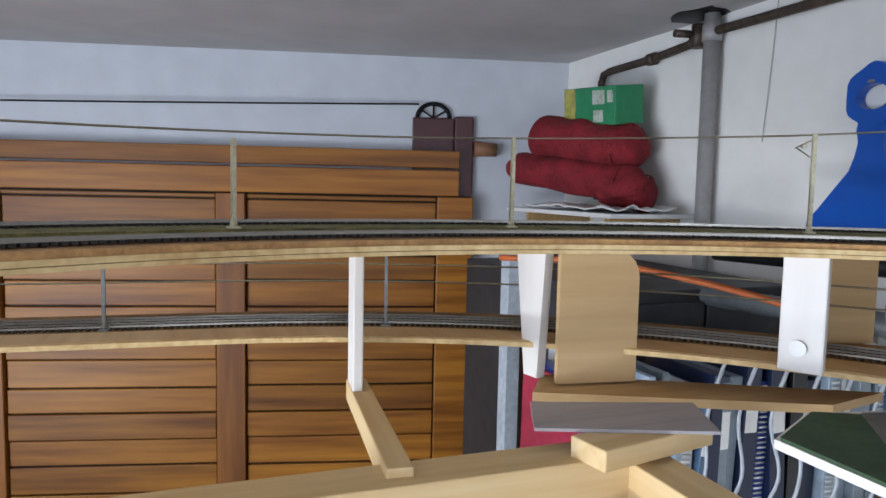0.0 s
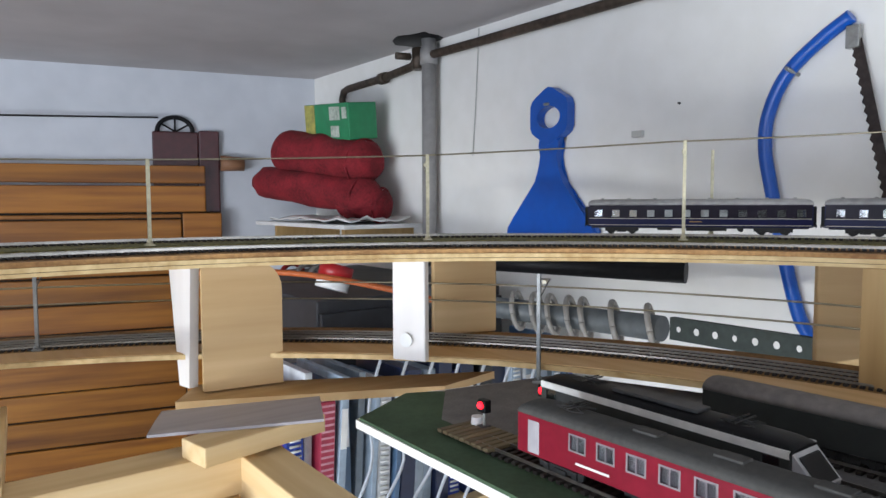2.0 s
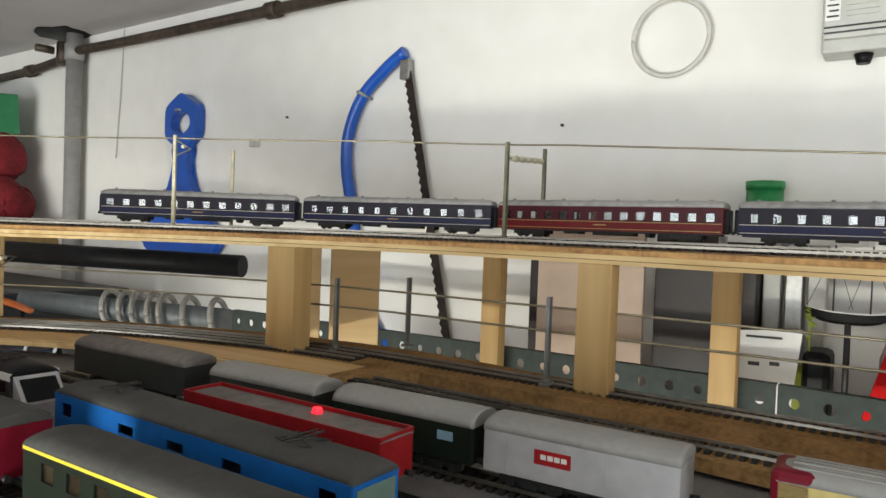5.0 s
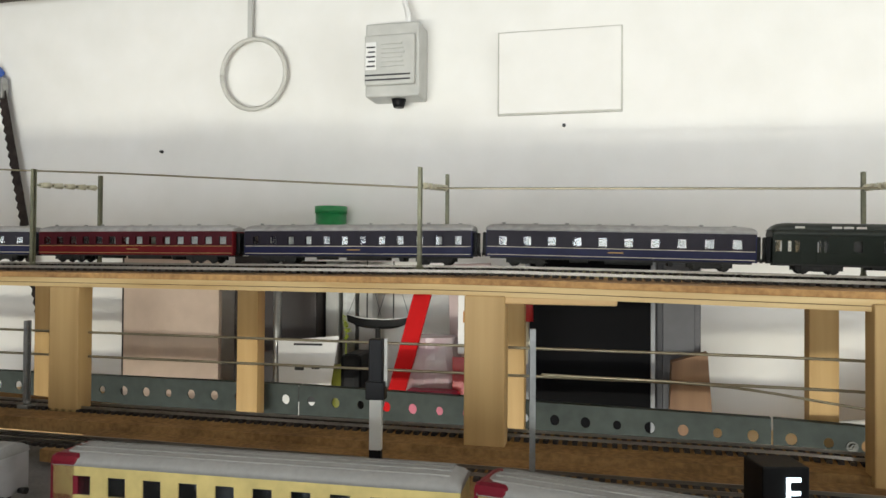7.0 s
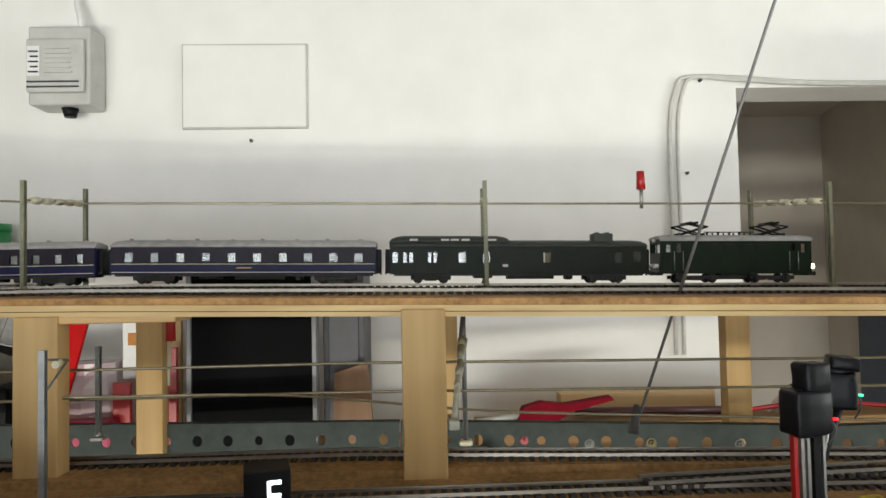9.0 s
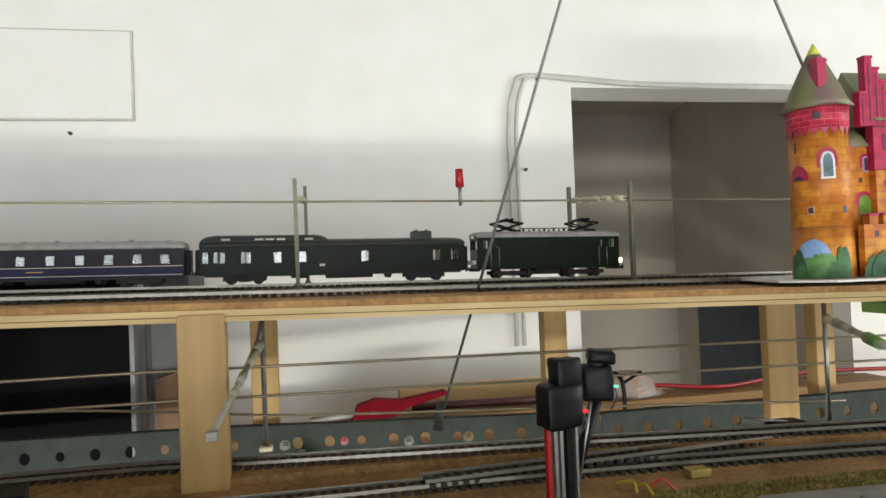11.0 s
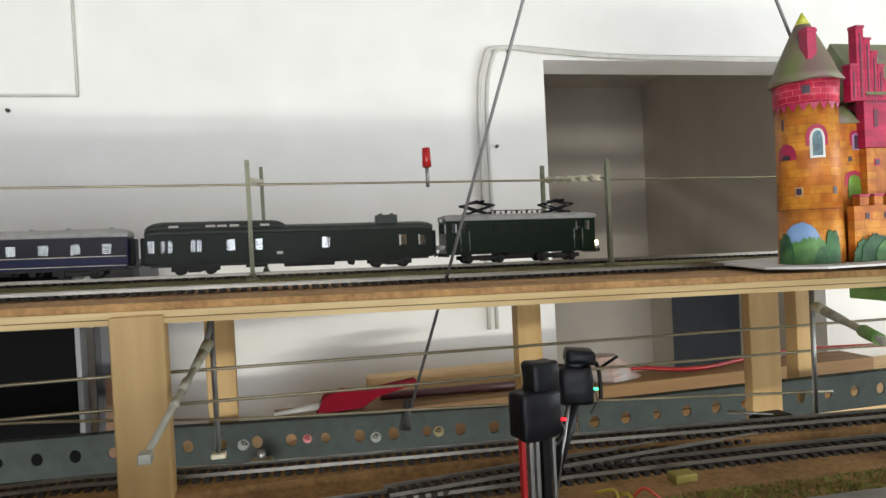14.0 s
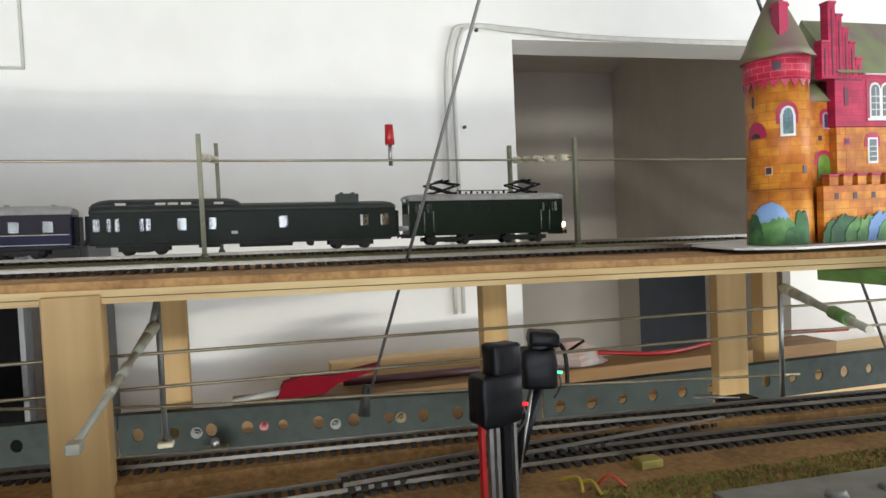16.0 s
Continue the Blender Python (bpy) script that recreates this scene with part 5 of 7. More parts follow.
def vehicle(name, label, category, length, w, z1, body, roof, roof_h, windows=(), zw=0.03, frame_m=None, ends=0.35, band=None, under=True, group="", x0=0.0):
    c = thing(name, label, category, group)
    h, z0 = length / 2, 0.011
    b = B()
    for x in (-w, w):
        side_with_windows(b, x, -h, h, z0, z1, [(y, zw, ww, hh) for y, ww, hh in windows])
    for y in (-h, h):
        box(b, -w, y - 0.0006, z0, w, y + 0.0006, z1)
    box(b, -w, -h, z0, w, h, z0 + 0.0015)
    part("body", b, body, c)
    for x in (-w, w):
        for y, ww, hh in windows:
            b = B()
            box(b, x * 0.96 - 0.0004, y - ww / 2, zw - hh / 2, x * 0.96 + 0.0004, y + ww / 2, zw + hh / 2)
            part("window_pane", b, WINDOW, c)
            if frame_m and x < 0:
                b = B()
                box(b, x * 0.90, y - ww / 2, zw - hh / 2, x * 0.88, y + ww / 2, zw + hh / 2)
                part("blind", b, mat("grey_blind", (0.16, 0.13, 0.13), 0.7), c)
                b = B()
                t = 0.0013
                for y0, z0_, y1, z1_ in ((-ww / 2 - t, -hh / 2 - t, ww / 2 + t, -hh / 2), (-ww / 2 - t, hh / 2, ww / 2 + t, hh / 2 + t), (-ww / 2 - t, -hh / 2, -ww / 2, hh / 2), (ww / 2, -hh / 2, ww / 2 + t, hh / 2), (-0.0004, -hh / 2, 0.0004, hh / 2)):
                    box(b, x - 0.0009, y + y0, zw + z0_, x + 0.0002, y + y1, zw + z1_)
                part("window_frame", b, frame_m, c, "pale window frame")
    if windows:
        b = B()
        box(b, -w * 0.5, -h + 0.008, z0 + 0.002, w * 0.5, h - 0.008, z1 - 0.002)
        part("inner_wall", b, DARKGREY, c)
    part("roof", roof_mesh(-h - 0.001, h + 0.001, w + 0.0008, z1, roof_h, ends), roof, c)
    if band:
        z, hb, m = band
        for x in (-w, w):
            b = B()
            box(b, x - 0.0009, -h, z, x + 0.0009, h, z + hb)
            part("side_band", b, m, c)
    if under:
        for sy in (-1, 1):
            bogie(c, sy * (h - min(0.042, h * 0.5)), min(0.028, h * 0.45), P_UNDER)
            for sx in (-1, 1):
                b = B()
                cyl(b, (sx * 0.010, sy * h, 0.0125), (sx * 0.010, sy * (h + 0.006), 0.0125), 0.0018, 0.0024, 8)
                part("buffer", b, P_UNDER, c)
        b = B()
        box(b, -0.011, -h * 0.35, 0.005, 0.011, h * 0.35, 0.0112, 0.001)
        part("underframe", b, P_UNDER, c)
    return c


def at_yard(ob, k, y, flip=0):
    """Stand a vehicle on the yard track k at the place y."""
    x0, y0, x1, y1 = YARD_TRACKS[k]
    t = (y - y0) / (y1 - y0)
    a = math.degrees(math.atan2(-(x0 - x1), y0 - y1))
    ob.matrix_basis = pose(x0 + (x1 - x0) * t, y, YARD + 0.005, 0, 0, a + flip)
    return ob


def small_panto(c, y, z):
    part("pantograph", B_panto(), P_UNDER, c, "dark folded pantograph", at=pose(0, y, z - 0.003) @ Matrix.Diagonal((0.8, 0.8, 0.7, 1)))


def yard_stock():
    crimson = paint("crimson", (0.19, 0.009, 0.022), 0.4)
    cream = paint("cream_paint", (0.68, 0.55, 0.22), 0.5)
    dgrey = mat("weathered_grey_roof", (0.058, 0.057, 0.052), 0.85, 0, 0.14, 260)
    lgrey = mat("light_grey_roof", (0.31, 0.305, 0.29), 0.7, 0, 0.07, 240)
    brown = mat("brown_grey_roof", (0.20, 0.18, 0.165), 0.7, 0, 0.2, 110)
    sky = paint("bright_blue", (0.014, 0.125, 0.42), 0.35)
    signal = paint("signal_red", (0.28, 0.013, 0.016), 0.4)
    white = paint("white_paint", (0.72, 0.71, 0.68), 0.45)
    silver = mat("silver_box_body", (0.52, 0.52, 0.53), 0.45, 0.2, 0.1, 90)
    coal = mat("dark_wagon_body", (0.025, 0.028, 0.025), 0.6, 0, 0.2, 90)
    ws = [(-0.115 + 0.0255 * i, 0.0135, 0.0105) for i in range(9)]
    c = at_yard(vehicle("railcar", "crimson railcar with pale framed windows and grey roof", "model railcar", 0.30, 0.0165, 0.0415, crimson, dgrey, 0.0085, ws, 0.0315, mat("pale_window_frame", (0.22, 0.19, 0.20), 0.5, 0, 0.1, 60)), 0, 0.150)
    bars(c, -0.0172, -0.06, 0.0195, 3, 0.006, 0.004, 0.0022, WHITEPL)
    bars(c, -0.0172, 0.06, 0.0165, 1, 0.03, 0, 0.0016, WHITEPL)
    for y in (-0.135, 0.133):
        b = B()
        box(b, -0.0174, y - 0.006, 0.0125, -0.0160, y + 0.006, 0.038, 0.0004)
        part("door", b, mat("grey_door", (0.40, 0.38, 0.40), 0.5), c, "pale grey door")
    small_panto(c, 0.105, 0.051)
    for y in (-0.08, -0.02, 0.04):
        b = B()
        box(b, -0.006, y - 0.01, 0.0485, 0.006, y + 0.01, 0.0515, 0.001)
        part("roof_unit", b, dgrey, c)
    c = at_yard(vehicle("yard_locomotive", "black electric locomotive with white roof edge and silver nose", "model locomotive", 0.225, 0.0172, 0.0435, coal, BLACK, 0.0075, [(-0.10, 0.012, 0.009), (0.10, 0.012, 0.009)], 0.035, None, 0.6, (0.0405, 0.0055, white)), 1, 0.232)
    small_panto(c, -0.07, 0.051)
    small_panto(c, 0.07, 0.051)
    side_on = Matrix(((0, 0, 1, 0), (1, 0, 0, 0), (0, 1, 0, 0), (0, 0, 0, 1)))
    b = B()
    prism(b, [(-0.1136, 0.0120), (-0.1270, 0.0130), (-0.1300, 0.0255), (-0.1136, 0.0440)], -0.0160, 0.0160, side_on)
    part("cab_nose", b, silver, c, "sloping silver cab nose")
    b = B()
    prism(b, [(-0.1285, 0.0280), (-0.1298, 0.0272), (-0.1172, 0.0412), (-0.1160, 0.0418)], -0.0130, 0.0130, side_on)
    part("windscreen", b, BLACK, c, "black windscreen")
    b = B()
    box(b, -0.009, -0.04, 0.0505, 0.009, 0.04, 0.0535, 0.001)
    part("roof_hatch", b, DARKGREY, c)
    for sy in (-1, 1):
        b = B()
        box(b, -0.0150, sy * 0.1132 - 0.0007, 0.0300, 0.0150, sy * 0.1132 + 0.0007, 0.0410, 0.0003)
        part("windscreen", b, GREYPL, c, "pale glossy windscreen")
    c = at_yard(vehicle("blue_locomotive", "bright blue electric locomotive with grey roof", "model locomotive", 0.27, 0.0172, 0.0435, sky, dgrey, 0.0075, [(-0.12, 0.012, 0.009), (-0.05, 0.016, 0.006), (0.0, 0.016, 0.006), (0.05, 0.016, 0.006), (0.12, 0.012, 0.009)], 0.034, None, 0.6, (0.041, 0.003, sky)), 1, -0.082)
    small_panto(c, -0.085, 0.051)
    small_panto(c, 0.085, 0.051)
    bars(c, -0.0178, -0.09, 0.020, 4, 0.02, 0.028, 0.006, white, "white_lettering_bar")
    for sy in (-1, 1):
        b = B()
        box(b, -0.0145, sy * 0.1355 - 0.0007, 0.0295, 0.0145, sy * 0.1355 + 0.0007, 0.0405, 0.0003)
        part("windscreen", b, mat("green_glass", (0.16, 0.24, 0.20), 0.15), c, "greenish windscreen")
        b = B()
        box(b, -0.0140, sy * 0.136 - 0.0012, 0.0125, 0.0140, sy * 0.136 + 0.0012, 0.0165, 0.0003)
        part("buffer_beam", b, REDPL, c)
    c = at_yard(vehicle("express_coach", "dark coach with weathered grey roof and yellow edge line", "model coach", 0.27, 0.0168, 0.0405, P_GREEN, dgrey, 0.0085, [(-0.11 + 0.0245 * i, 0.012, 0.010) for i in range(10)], 0.030, None, 0.4, (0.0390, 0.0018, YELLOWPL)), 0, -0.172)
    c = at_yard(vehicle("red_wagon", "red open wagon with a brown-grey load", "model wagon", 0.185, 0.0165, 0.036, signal, brown, 0.0015, (), 0.03, None, 0.2), 2, -0.078)
    b = B()
    for x in (-0.0168, 0.0168):
        box(b, x - 0.0008, -0.0925, 0.035, x + 0.0008, 0.0925, 0.0395)
    for y in (-0.0925, 0.0925):
        box(b, -0.0168, y - 0.0008, 0.035, 0.0168, y + 0.0008, 0.0395)
    part("rim", b, signal, c)
    b = B()
    cyl(b, (0.006, -0.02, 0.037), (0.006, -0.02, 0.041), 0.004, 0.003, 10)
    part("tail_lamp", b, REDLED, c, "lit red tail lamp")
    b = B()
    box(b, -0.0174, 0.035, 0.016, -0.0160, 0.055, 0.030)
    part("emblem", b, YELLOWPL, c, "yellow painted emblem")
    c = at_yard(vehicle("covered_wagon", "black covered wagon with brown-grey arched roof", "model wagon", 0.165, 0.0175, 0.036, coal, brown, 0.0105, (), 0.03, None, 0.1, group="covered wagons"), 3, 0.178)
    c = at_yard(vehicle("covered_wagon", "dark covered wagon with light grey arched roof", "model wagon", 0.115, 0.0175, 0.035, coal, lgrey, 0.0105, (), 0.03, None, 0.1, group="covered wagons"), 3, 0.003)
    c = at_yard(vehicle("covered_wagon", "dark green covered wagon with light grey roof", "model wagon", 0.118, 0.0175, 0.035, P_GREEN, lgrey, 0.0105, (), 0.03, None, 0.1, group="covered wagons"), 3, -0.134)
    bars(c, -0.0182, -0.045, 0.024, 1, 0.012, 0, 0.006, mat("pale_blue_print", (0.25, 0.42, 0.55), 0.5), "print_bar")
    bars(c, -0.0182, 0.0, 0.017, 2, 0.008, 0.006, 0.002, WHITEPL, "print_bar")
    c = at_yard(vehicle("refrigerator_wagon", "silver-white refrigerator wagon with a red sign", "model wagon", 0.122, 0.0178, 0.037, silver, lgrey, 0.0085, (), 0.03, None, 0.1), 3, -0.264)
    b = B()
    box(b, -0.0188, 0.002, 0.022, -0.0180, 0.026, 0.031)
    part("red_sign", b, REDPL, c, "red sign with plain bars")
    bars(c, -0.0189, 0.0045, 0.0255, 4, 0.0035, 0.001, 0.003, WHITEPL, "print_bar")
    for y in (-0.02, 0.045):
        b = B()
        box(b, -0.0186, y - 0.0004, 0.012, -0.0179, y + 0.0004, 0.037)
        part("rib", b, silver, c)
    win = [(-0.105 + 0.0235 * i, 0.012, 0.0115) for i in range(10)]
    for y, lab in ((-0.500, "cream and red coach with light grey roof"), (-0.764, "cream and red coach behind its twin, light grey roof")):
        c = at_yard(vehicle("cream_coach", lab, "model coach", 0.252, 0.0168, 0.0405, cream, lgrey, 0.0088, win, 0.029, None, 0.5, (0.011, 0.0085, crimson), group="cream coaches"), 3 if y > -0.6 else 4, y)
        b = B()
        box(b, -0.0174, 0.1080, 0.0112, 0.0174, 0.1300, 0.0470, 0.004)
        part("red_end", b, crimson, c, "crimson end wall")
        for i in range(7):
            for sx in (-0.006, 0.0, 0.006):
                pass
        for k in range(5):
            x = -0.011 + 0.0055 * k
            b = B()
            zz = 0.0405 + 0.0088 * math.cos(math.asin(max(-1, min(1, x / 0.0176)))) ** 0.8
            box(b, x - 0.0003, -0.12, zz - 0.0006, x + 0.0003, 0.12, zz + 0.0004)
            part("roof_rib", b, lgrey, c)


def lamp_signal(x, y, z, h, label):
    t = thing("yard_signal", label, "model signal", "yard signals", at=pose(x, y, z))
    b = B()
    cyl(b, (0, 0.010, 0), (0, 0.010, 0.012), 0.0065, 0.0055, 14)
    part("base", b, WHITEPL, t)
    b = B()
    box(b, -0.005, -0.005, 0, 0.005, 0.005, 0.006, 0.001)
    part("foot", b, DARKGREY, t)
    b = B()
    cyl(b, (0, 0, 0.006), (0, 0, h), 0.0015, n=8)
    part("pole", b, GREYPL, t)
    b = B()
    box(b, -0.004, -0.0055, h - 0.004, 0.004, 0.0055, h + 0.008, 0.001)
    part("head", b, BLACK, t)
    b = B()
    cyl(b, (-0.004, 0, h + 0.003), (-0.0062, 0, h + 0.003), 0.0036, 0.003, 12)
    part("lamp", b, REDLED, t, "lit red lamp")


def signals():
    lamp_signal(0.648, 0.372, YARD, 0.028, "small yard signal with lit red lamp")
    lamp_signal(0.583, 0.385, YARD, 0.022, "small yard signal with lit red lamp by the felt")
    t = thing("board_crossing", "old wooden board crossing at the track end", "crossing")
    old = wood("old_boards", (0.24, 0.19, 0.10), (0.12, 0.09, 0.05), "x", per_object=0.2)
    for i in range(9):
        b = B()
        box(b, 0.545, 0.40 - i * 0.008, YARD + 0.002, 0.590, 0.4065 - i * 0.008, YARD + 0.005, 0.0006)
        part("plank", b, old, t)
    for x in (0.552, 0.582):
        b = B()
        box(b, x, 0.33, YARD, x + 0.005, 0.408, YARD + 0.002)
        part("bearer", b, old, t)
    # banded signal post
    t = thing("banded_signal", "black signal head on a banded black and white post", "model signal", at=pose(0.906, -0.534, YARD, 0, 0, 6))
    b = B()
    box(b, -0.004, -0.0055, 0.072, 0.004, 0.0055, 0.112, 0.001)
    part("head", b, BLACK, t)
    b = B()
    box(b, -0.0055, -0.0075, 0.066, 0.0055, 0.0075, 0.080, 0.001)
    part("cabinet", b, BLACK, t)
    for z0, z1, m in ((0.0, 0.028, BLACK), (0.028, 0.066, GREYPL)):
        b = B()
        box(b, -0.0032, -0.0045, z0, 0.0032, 0.0045, z1)
        part("post_band", b, m, t)
    b = B()
    box(b, -0.0008, -0.0085, 0.076, 0.0008, -0.0060, 0.112)
    part("white_edge", b, GREYPL, t)
    # pair of hooded light signals
    def taped(b, size, seed):
        """Soften a box into a taped, slightly crumpled housing."""
        bmesh.ops.subdivide_edges(b, edges=b.edges[:], cuts=2, use_grid_fill=True)
        for v in b.verts:
            k = noise.noise_vector(Vector(v.co) * 130 + Vector((seed, seed * 2, 0)))
            v.co += k * size
        for f in b.faces:
            f.smooth = True

    def hooded(x, y, turn, w, z0, z1, top, led, label):
        t = thing("hooded_signal", label, "model signal", "hooded signals", at=pose(x, y, YARD, 0, 0, turn))
        a0, a1 = z0 - YARD, z1 - YARD
        b = B()
        box(b, -0.009, -w, a0, 0.009, w, a1 + 0.002, 0.0026)
        taped(b, 0.0011, 3 if led else 7)
        part("head", b, TAPE, t)
        for (y0, y1, c0, c1, x0, x1, rx) in top:
            b = B()
            box(b, x0, y0, -0.002, x1, y1, c1 - c0, 0.0022)
            taped(b, 0.0009, y0 * 900)
            part("hood", b, TAPE, t, at=pose(0, 0, c0 - YARD, rx, 0, 0))
        if led:
            for dy, wd, m in ((w * 0.75, 0.0014, REDPL), (w * 0.35, 0.0013, STEEL), (w * 0.02, 0.0012, STEEL), (-w * 0.45, 0.0026, BLACK), (-w * 0.85, 0.0010, STEEL)):
                b = B()
                box(b, -0.002, dy - wd, 0, 0.002, dy + wd, a0 + 0.002, 0.0004)
                part("post_strip", b, m, t)
        else:
            b = B()
            cyl(b, (0.0, 0.0, a0 + 0.003), (-0.002, 0.022, 0.010), 0.0044, 0.0036, 12)
            cyl(b, (-0.002, 0.021, 0.020), (-0.002, 0.026, 0.0), 0.0058, 0.0050, 12)
            part("slanted_pole", b, TAPE, t)
            b = B()
            cyl(b, (-0.005, w * 0.45, a0 + 0.002), (-0.003, 0.018, 0.004), 0.0010, n=8)
            part("silver_lead", b, STEEL, t)
        b = B()
        cyl(b, (-0.0075, -w, a0 + 0.010), (-0.0088, -w - 0.0024, a0 + 0.010), 0.0009, n=10)
        part("lamp", b, REDLED if led else glow("green_led", (0.1, 1.0, 0.5), 1.5), t, "lit red lamp" if led else "lit green lamp")
        b = B()
        tube(b, smooth_path([(-0.006, -w - 0.0008, a0 + 0.009), (-0.0075, -w - 0.0016, a0 + 0.002), (-0.005, -w * 0.8, a0 - 0.006)], 5), 0.0006, 6)
        part("lamp_lead", b, DARKGREY, t)
    TAPE = mat("black_tape", (0.008, 0.008, 0.010), 0.42, 0, 0.35, 140, 0.0006, spec=0.2)
    # loose wire ends on the bed
    for k, (pts, c) in enumerate(((((0.868, -1.190, 1.4395), (0.856, -1.197, 1.444), (0.846, -1.195, 1.4392)), (0.55, 0.42, 0.05)), (((0.853, -1.208, 1.4392), (0.848, -1.214, 1.446), (0.843, -1.222, 1.4392)), (0.50, 0.06, 0.02)), (((0.860, -1.199, 1.4392), (0.850, -1.203, 1.443), (0.838, -1.203, 1.4392)), (0.55, 0.42, 0.05)))):
        b = B()
        tube(b, smooth_path(list(pts), 6), 0.0011, 6)
        solid("wire_end", b, mat("orange_red_wire" if k == 1 else "yellow_wire", c, 0.5), ("orange-red" if k == 1 else "yellow") + " loose wire end lying on the cork bed", "wire", "loose wire ends")
    hooded(0.836, -1.139, 12, 0.0130, 1.490, 1.516, ((-0.014, 0.004, 1.517, 1.534, -0.007, 0.008, 0),), True, "large black light signal with a square box on top")
    hooded(0.868, -1.179, -14, 0.0105, 1.499, 1.521, ((-0.007, 0.006, 1.521, 1.528, -0.005, 0.005, 0), (-0.012, 0.006, 1.527, 1.534, -0.010, 0.006, 8)), False, "black light signal with a projecting hood")
    # lit letter box
    t = thing("letter_sign", "black cube sign with a lit white letter E", "sign", at=pose(0.858, -0.805, YARD + 0.004, 0, 0, 14))
    b = B()
    box(b, -0.012, -0.014, 0.020, 0.014, 0.014, 0.048, 0.001)
    part("cube", b, BLACK, t)
    b = B()
    cyl(b, (0, 0, 0), (0, 0, 0.020), 0.003, n=10)
    part("stand", b, BLACK, t)
    f = bpy.data.curves.new("letter", "FONT")
    f.body, f.size, f.extrude, f.align_x = "E", 0.027, 0.0004, "CENTER"
    f.materials.append(SCREEN)
    tx = new("letter", f)
    tx.parent = t
    tx.matrix_basis = pose(-0.0128, -0.0035, 0.0235, 90, 0, -90) @ Matrix.Diagonal((0.8, 1, 1, 1))
    # turnout motor and a brass block between the tracks
    t = thing("turnout_motor", "black turnout motor beside the lower track", "turnout motor")
    b = B()
    box(b, 0.944, -1.405, LOW - 0.004, 0.962, -1.375, LOW + 0.005, 0.0015)
    part("housing", b, BLACK, t)
    b = B()
    cyl(b, (0.95, -1.39, LOW + 0.004), (0.968, -1.36, LOW + 0.006), 0.0018, n=8)
    part("lever", b, STEEL, t)
    b = B()
    box(b, 0.864, -1.262, LOW - 0.006, 0.876, -1.246, LOW, 0.001)
    solid("brass_block", b, mat("dull_brass", (0.42, 0.36, 0.10), 0.5, 0.4, 0.2, 80), "small dull yellow block between the tracks", "block")


def riveted_sheet():
    t = thing("riveted_sheet", "grey metal sheet with round studs in the yard", "metal sheet", at=pose(0.768, -1.42, LOW - 0.008, 0, 0, -3))
    b = B()
    box(b, -0.055, -0.26, 0, 0.04, 0.16, 0.004, 0.001)
    part("sheet", b, mat("dull_zinc", (0.33, 0.34, 0.32), 0.5, 0.5, 0.15, 60), t)
    for i in range(11):
        for k, x in enumerate((-0.03, 0.012)):
            b = B()
            cyl(b, (x, -0.235 + 0.036 * i + 0.012 * k, 0.004), (x, -0.235 + 0.036 * i + 0.012 * k, 0.008), 0.0065, 0.0045, 12)
            part("stud", b, mat("dull_zinc", (0.3, 0.3, 0.3)), t)
    # grass mats
    rnd = random.Random(11)
    b = B()
    for i in range(5200):
        y = rnd.uniform(-1.75, -1.20)
        x = rnd.uniform(0.818, 0.850) + 0.05 * (y + 1.2)
        h = rnd.uniform(0.0008, 0.003)
        a = rnd.uniform(0, 6.28)
        dx, dy = 0.0009 * math.cos(a), 0.0009 * math.sin(a)
        lx, ly = rnd.uniform(-0.002, 0.002), rnd.uniform(-0.002, 0.002)
        vs = [b.verts.new(p) for p in ((x - dx, y - dy, LOW - 0.0061), (x + dx, y + dy, LOW - 0.0061), (x + lx, y + ly, LOW - 0.006 + h))]
        b.faces.new(vs)
    me = bpy.data.meshes.new("scatter_grass")
    b.to_mesh(me)
    b.free()
    me.materials.append(mat("yellow_green_flock", (0.30, 0.31, 0.06), 0.9, 0, 0.3, 300))
    tagged(new("scatter_grass", me), "yellow-green model grass along the yard track", "model grass", kind="stuff")


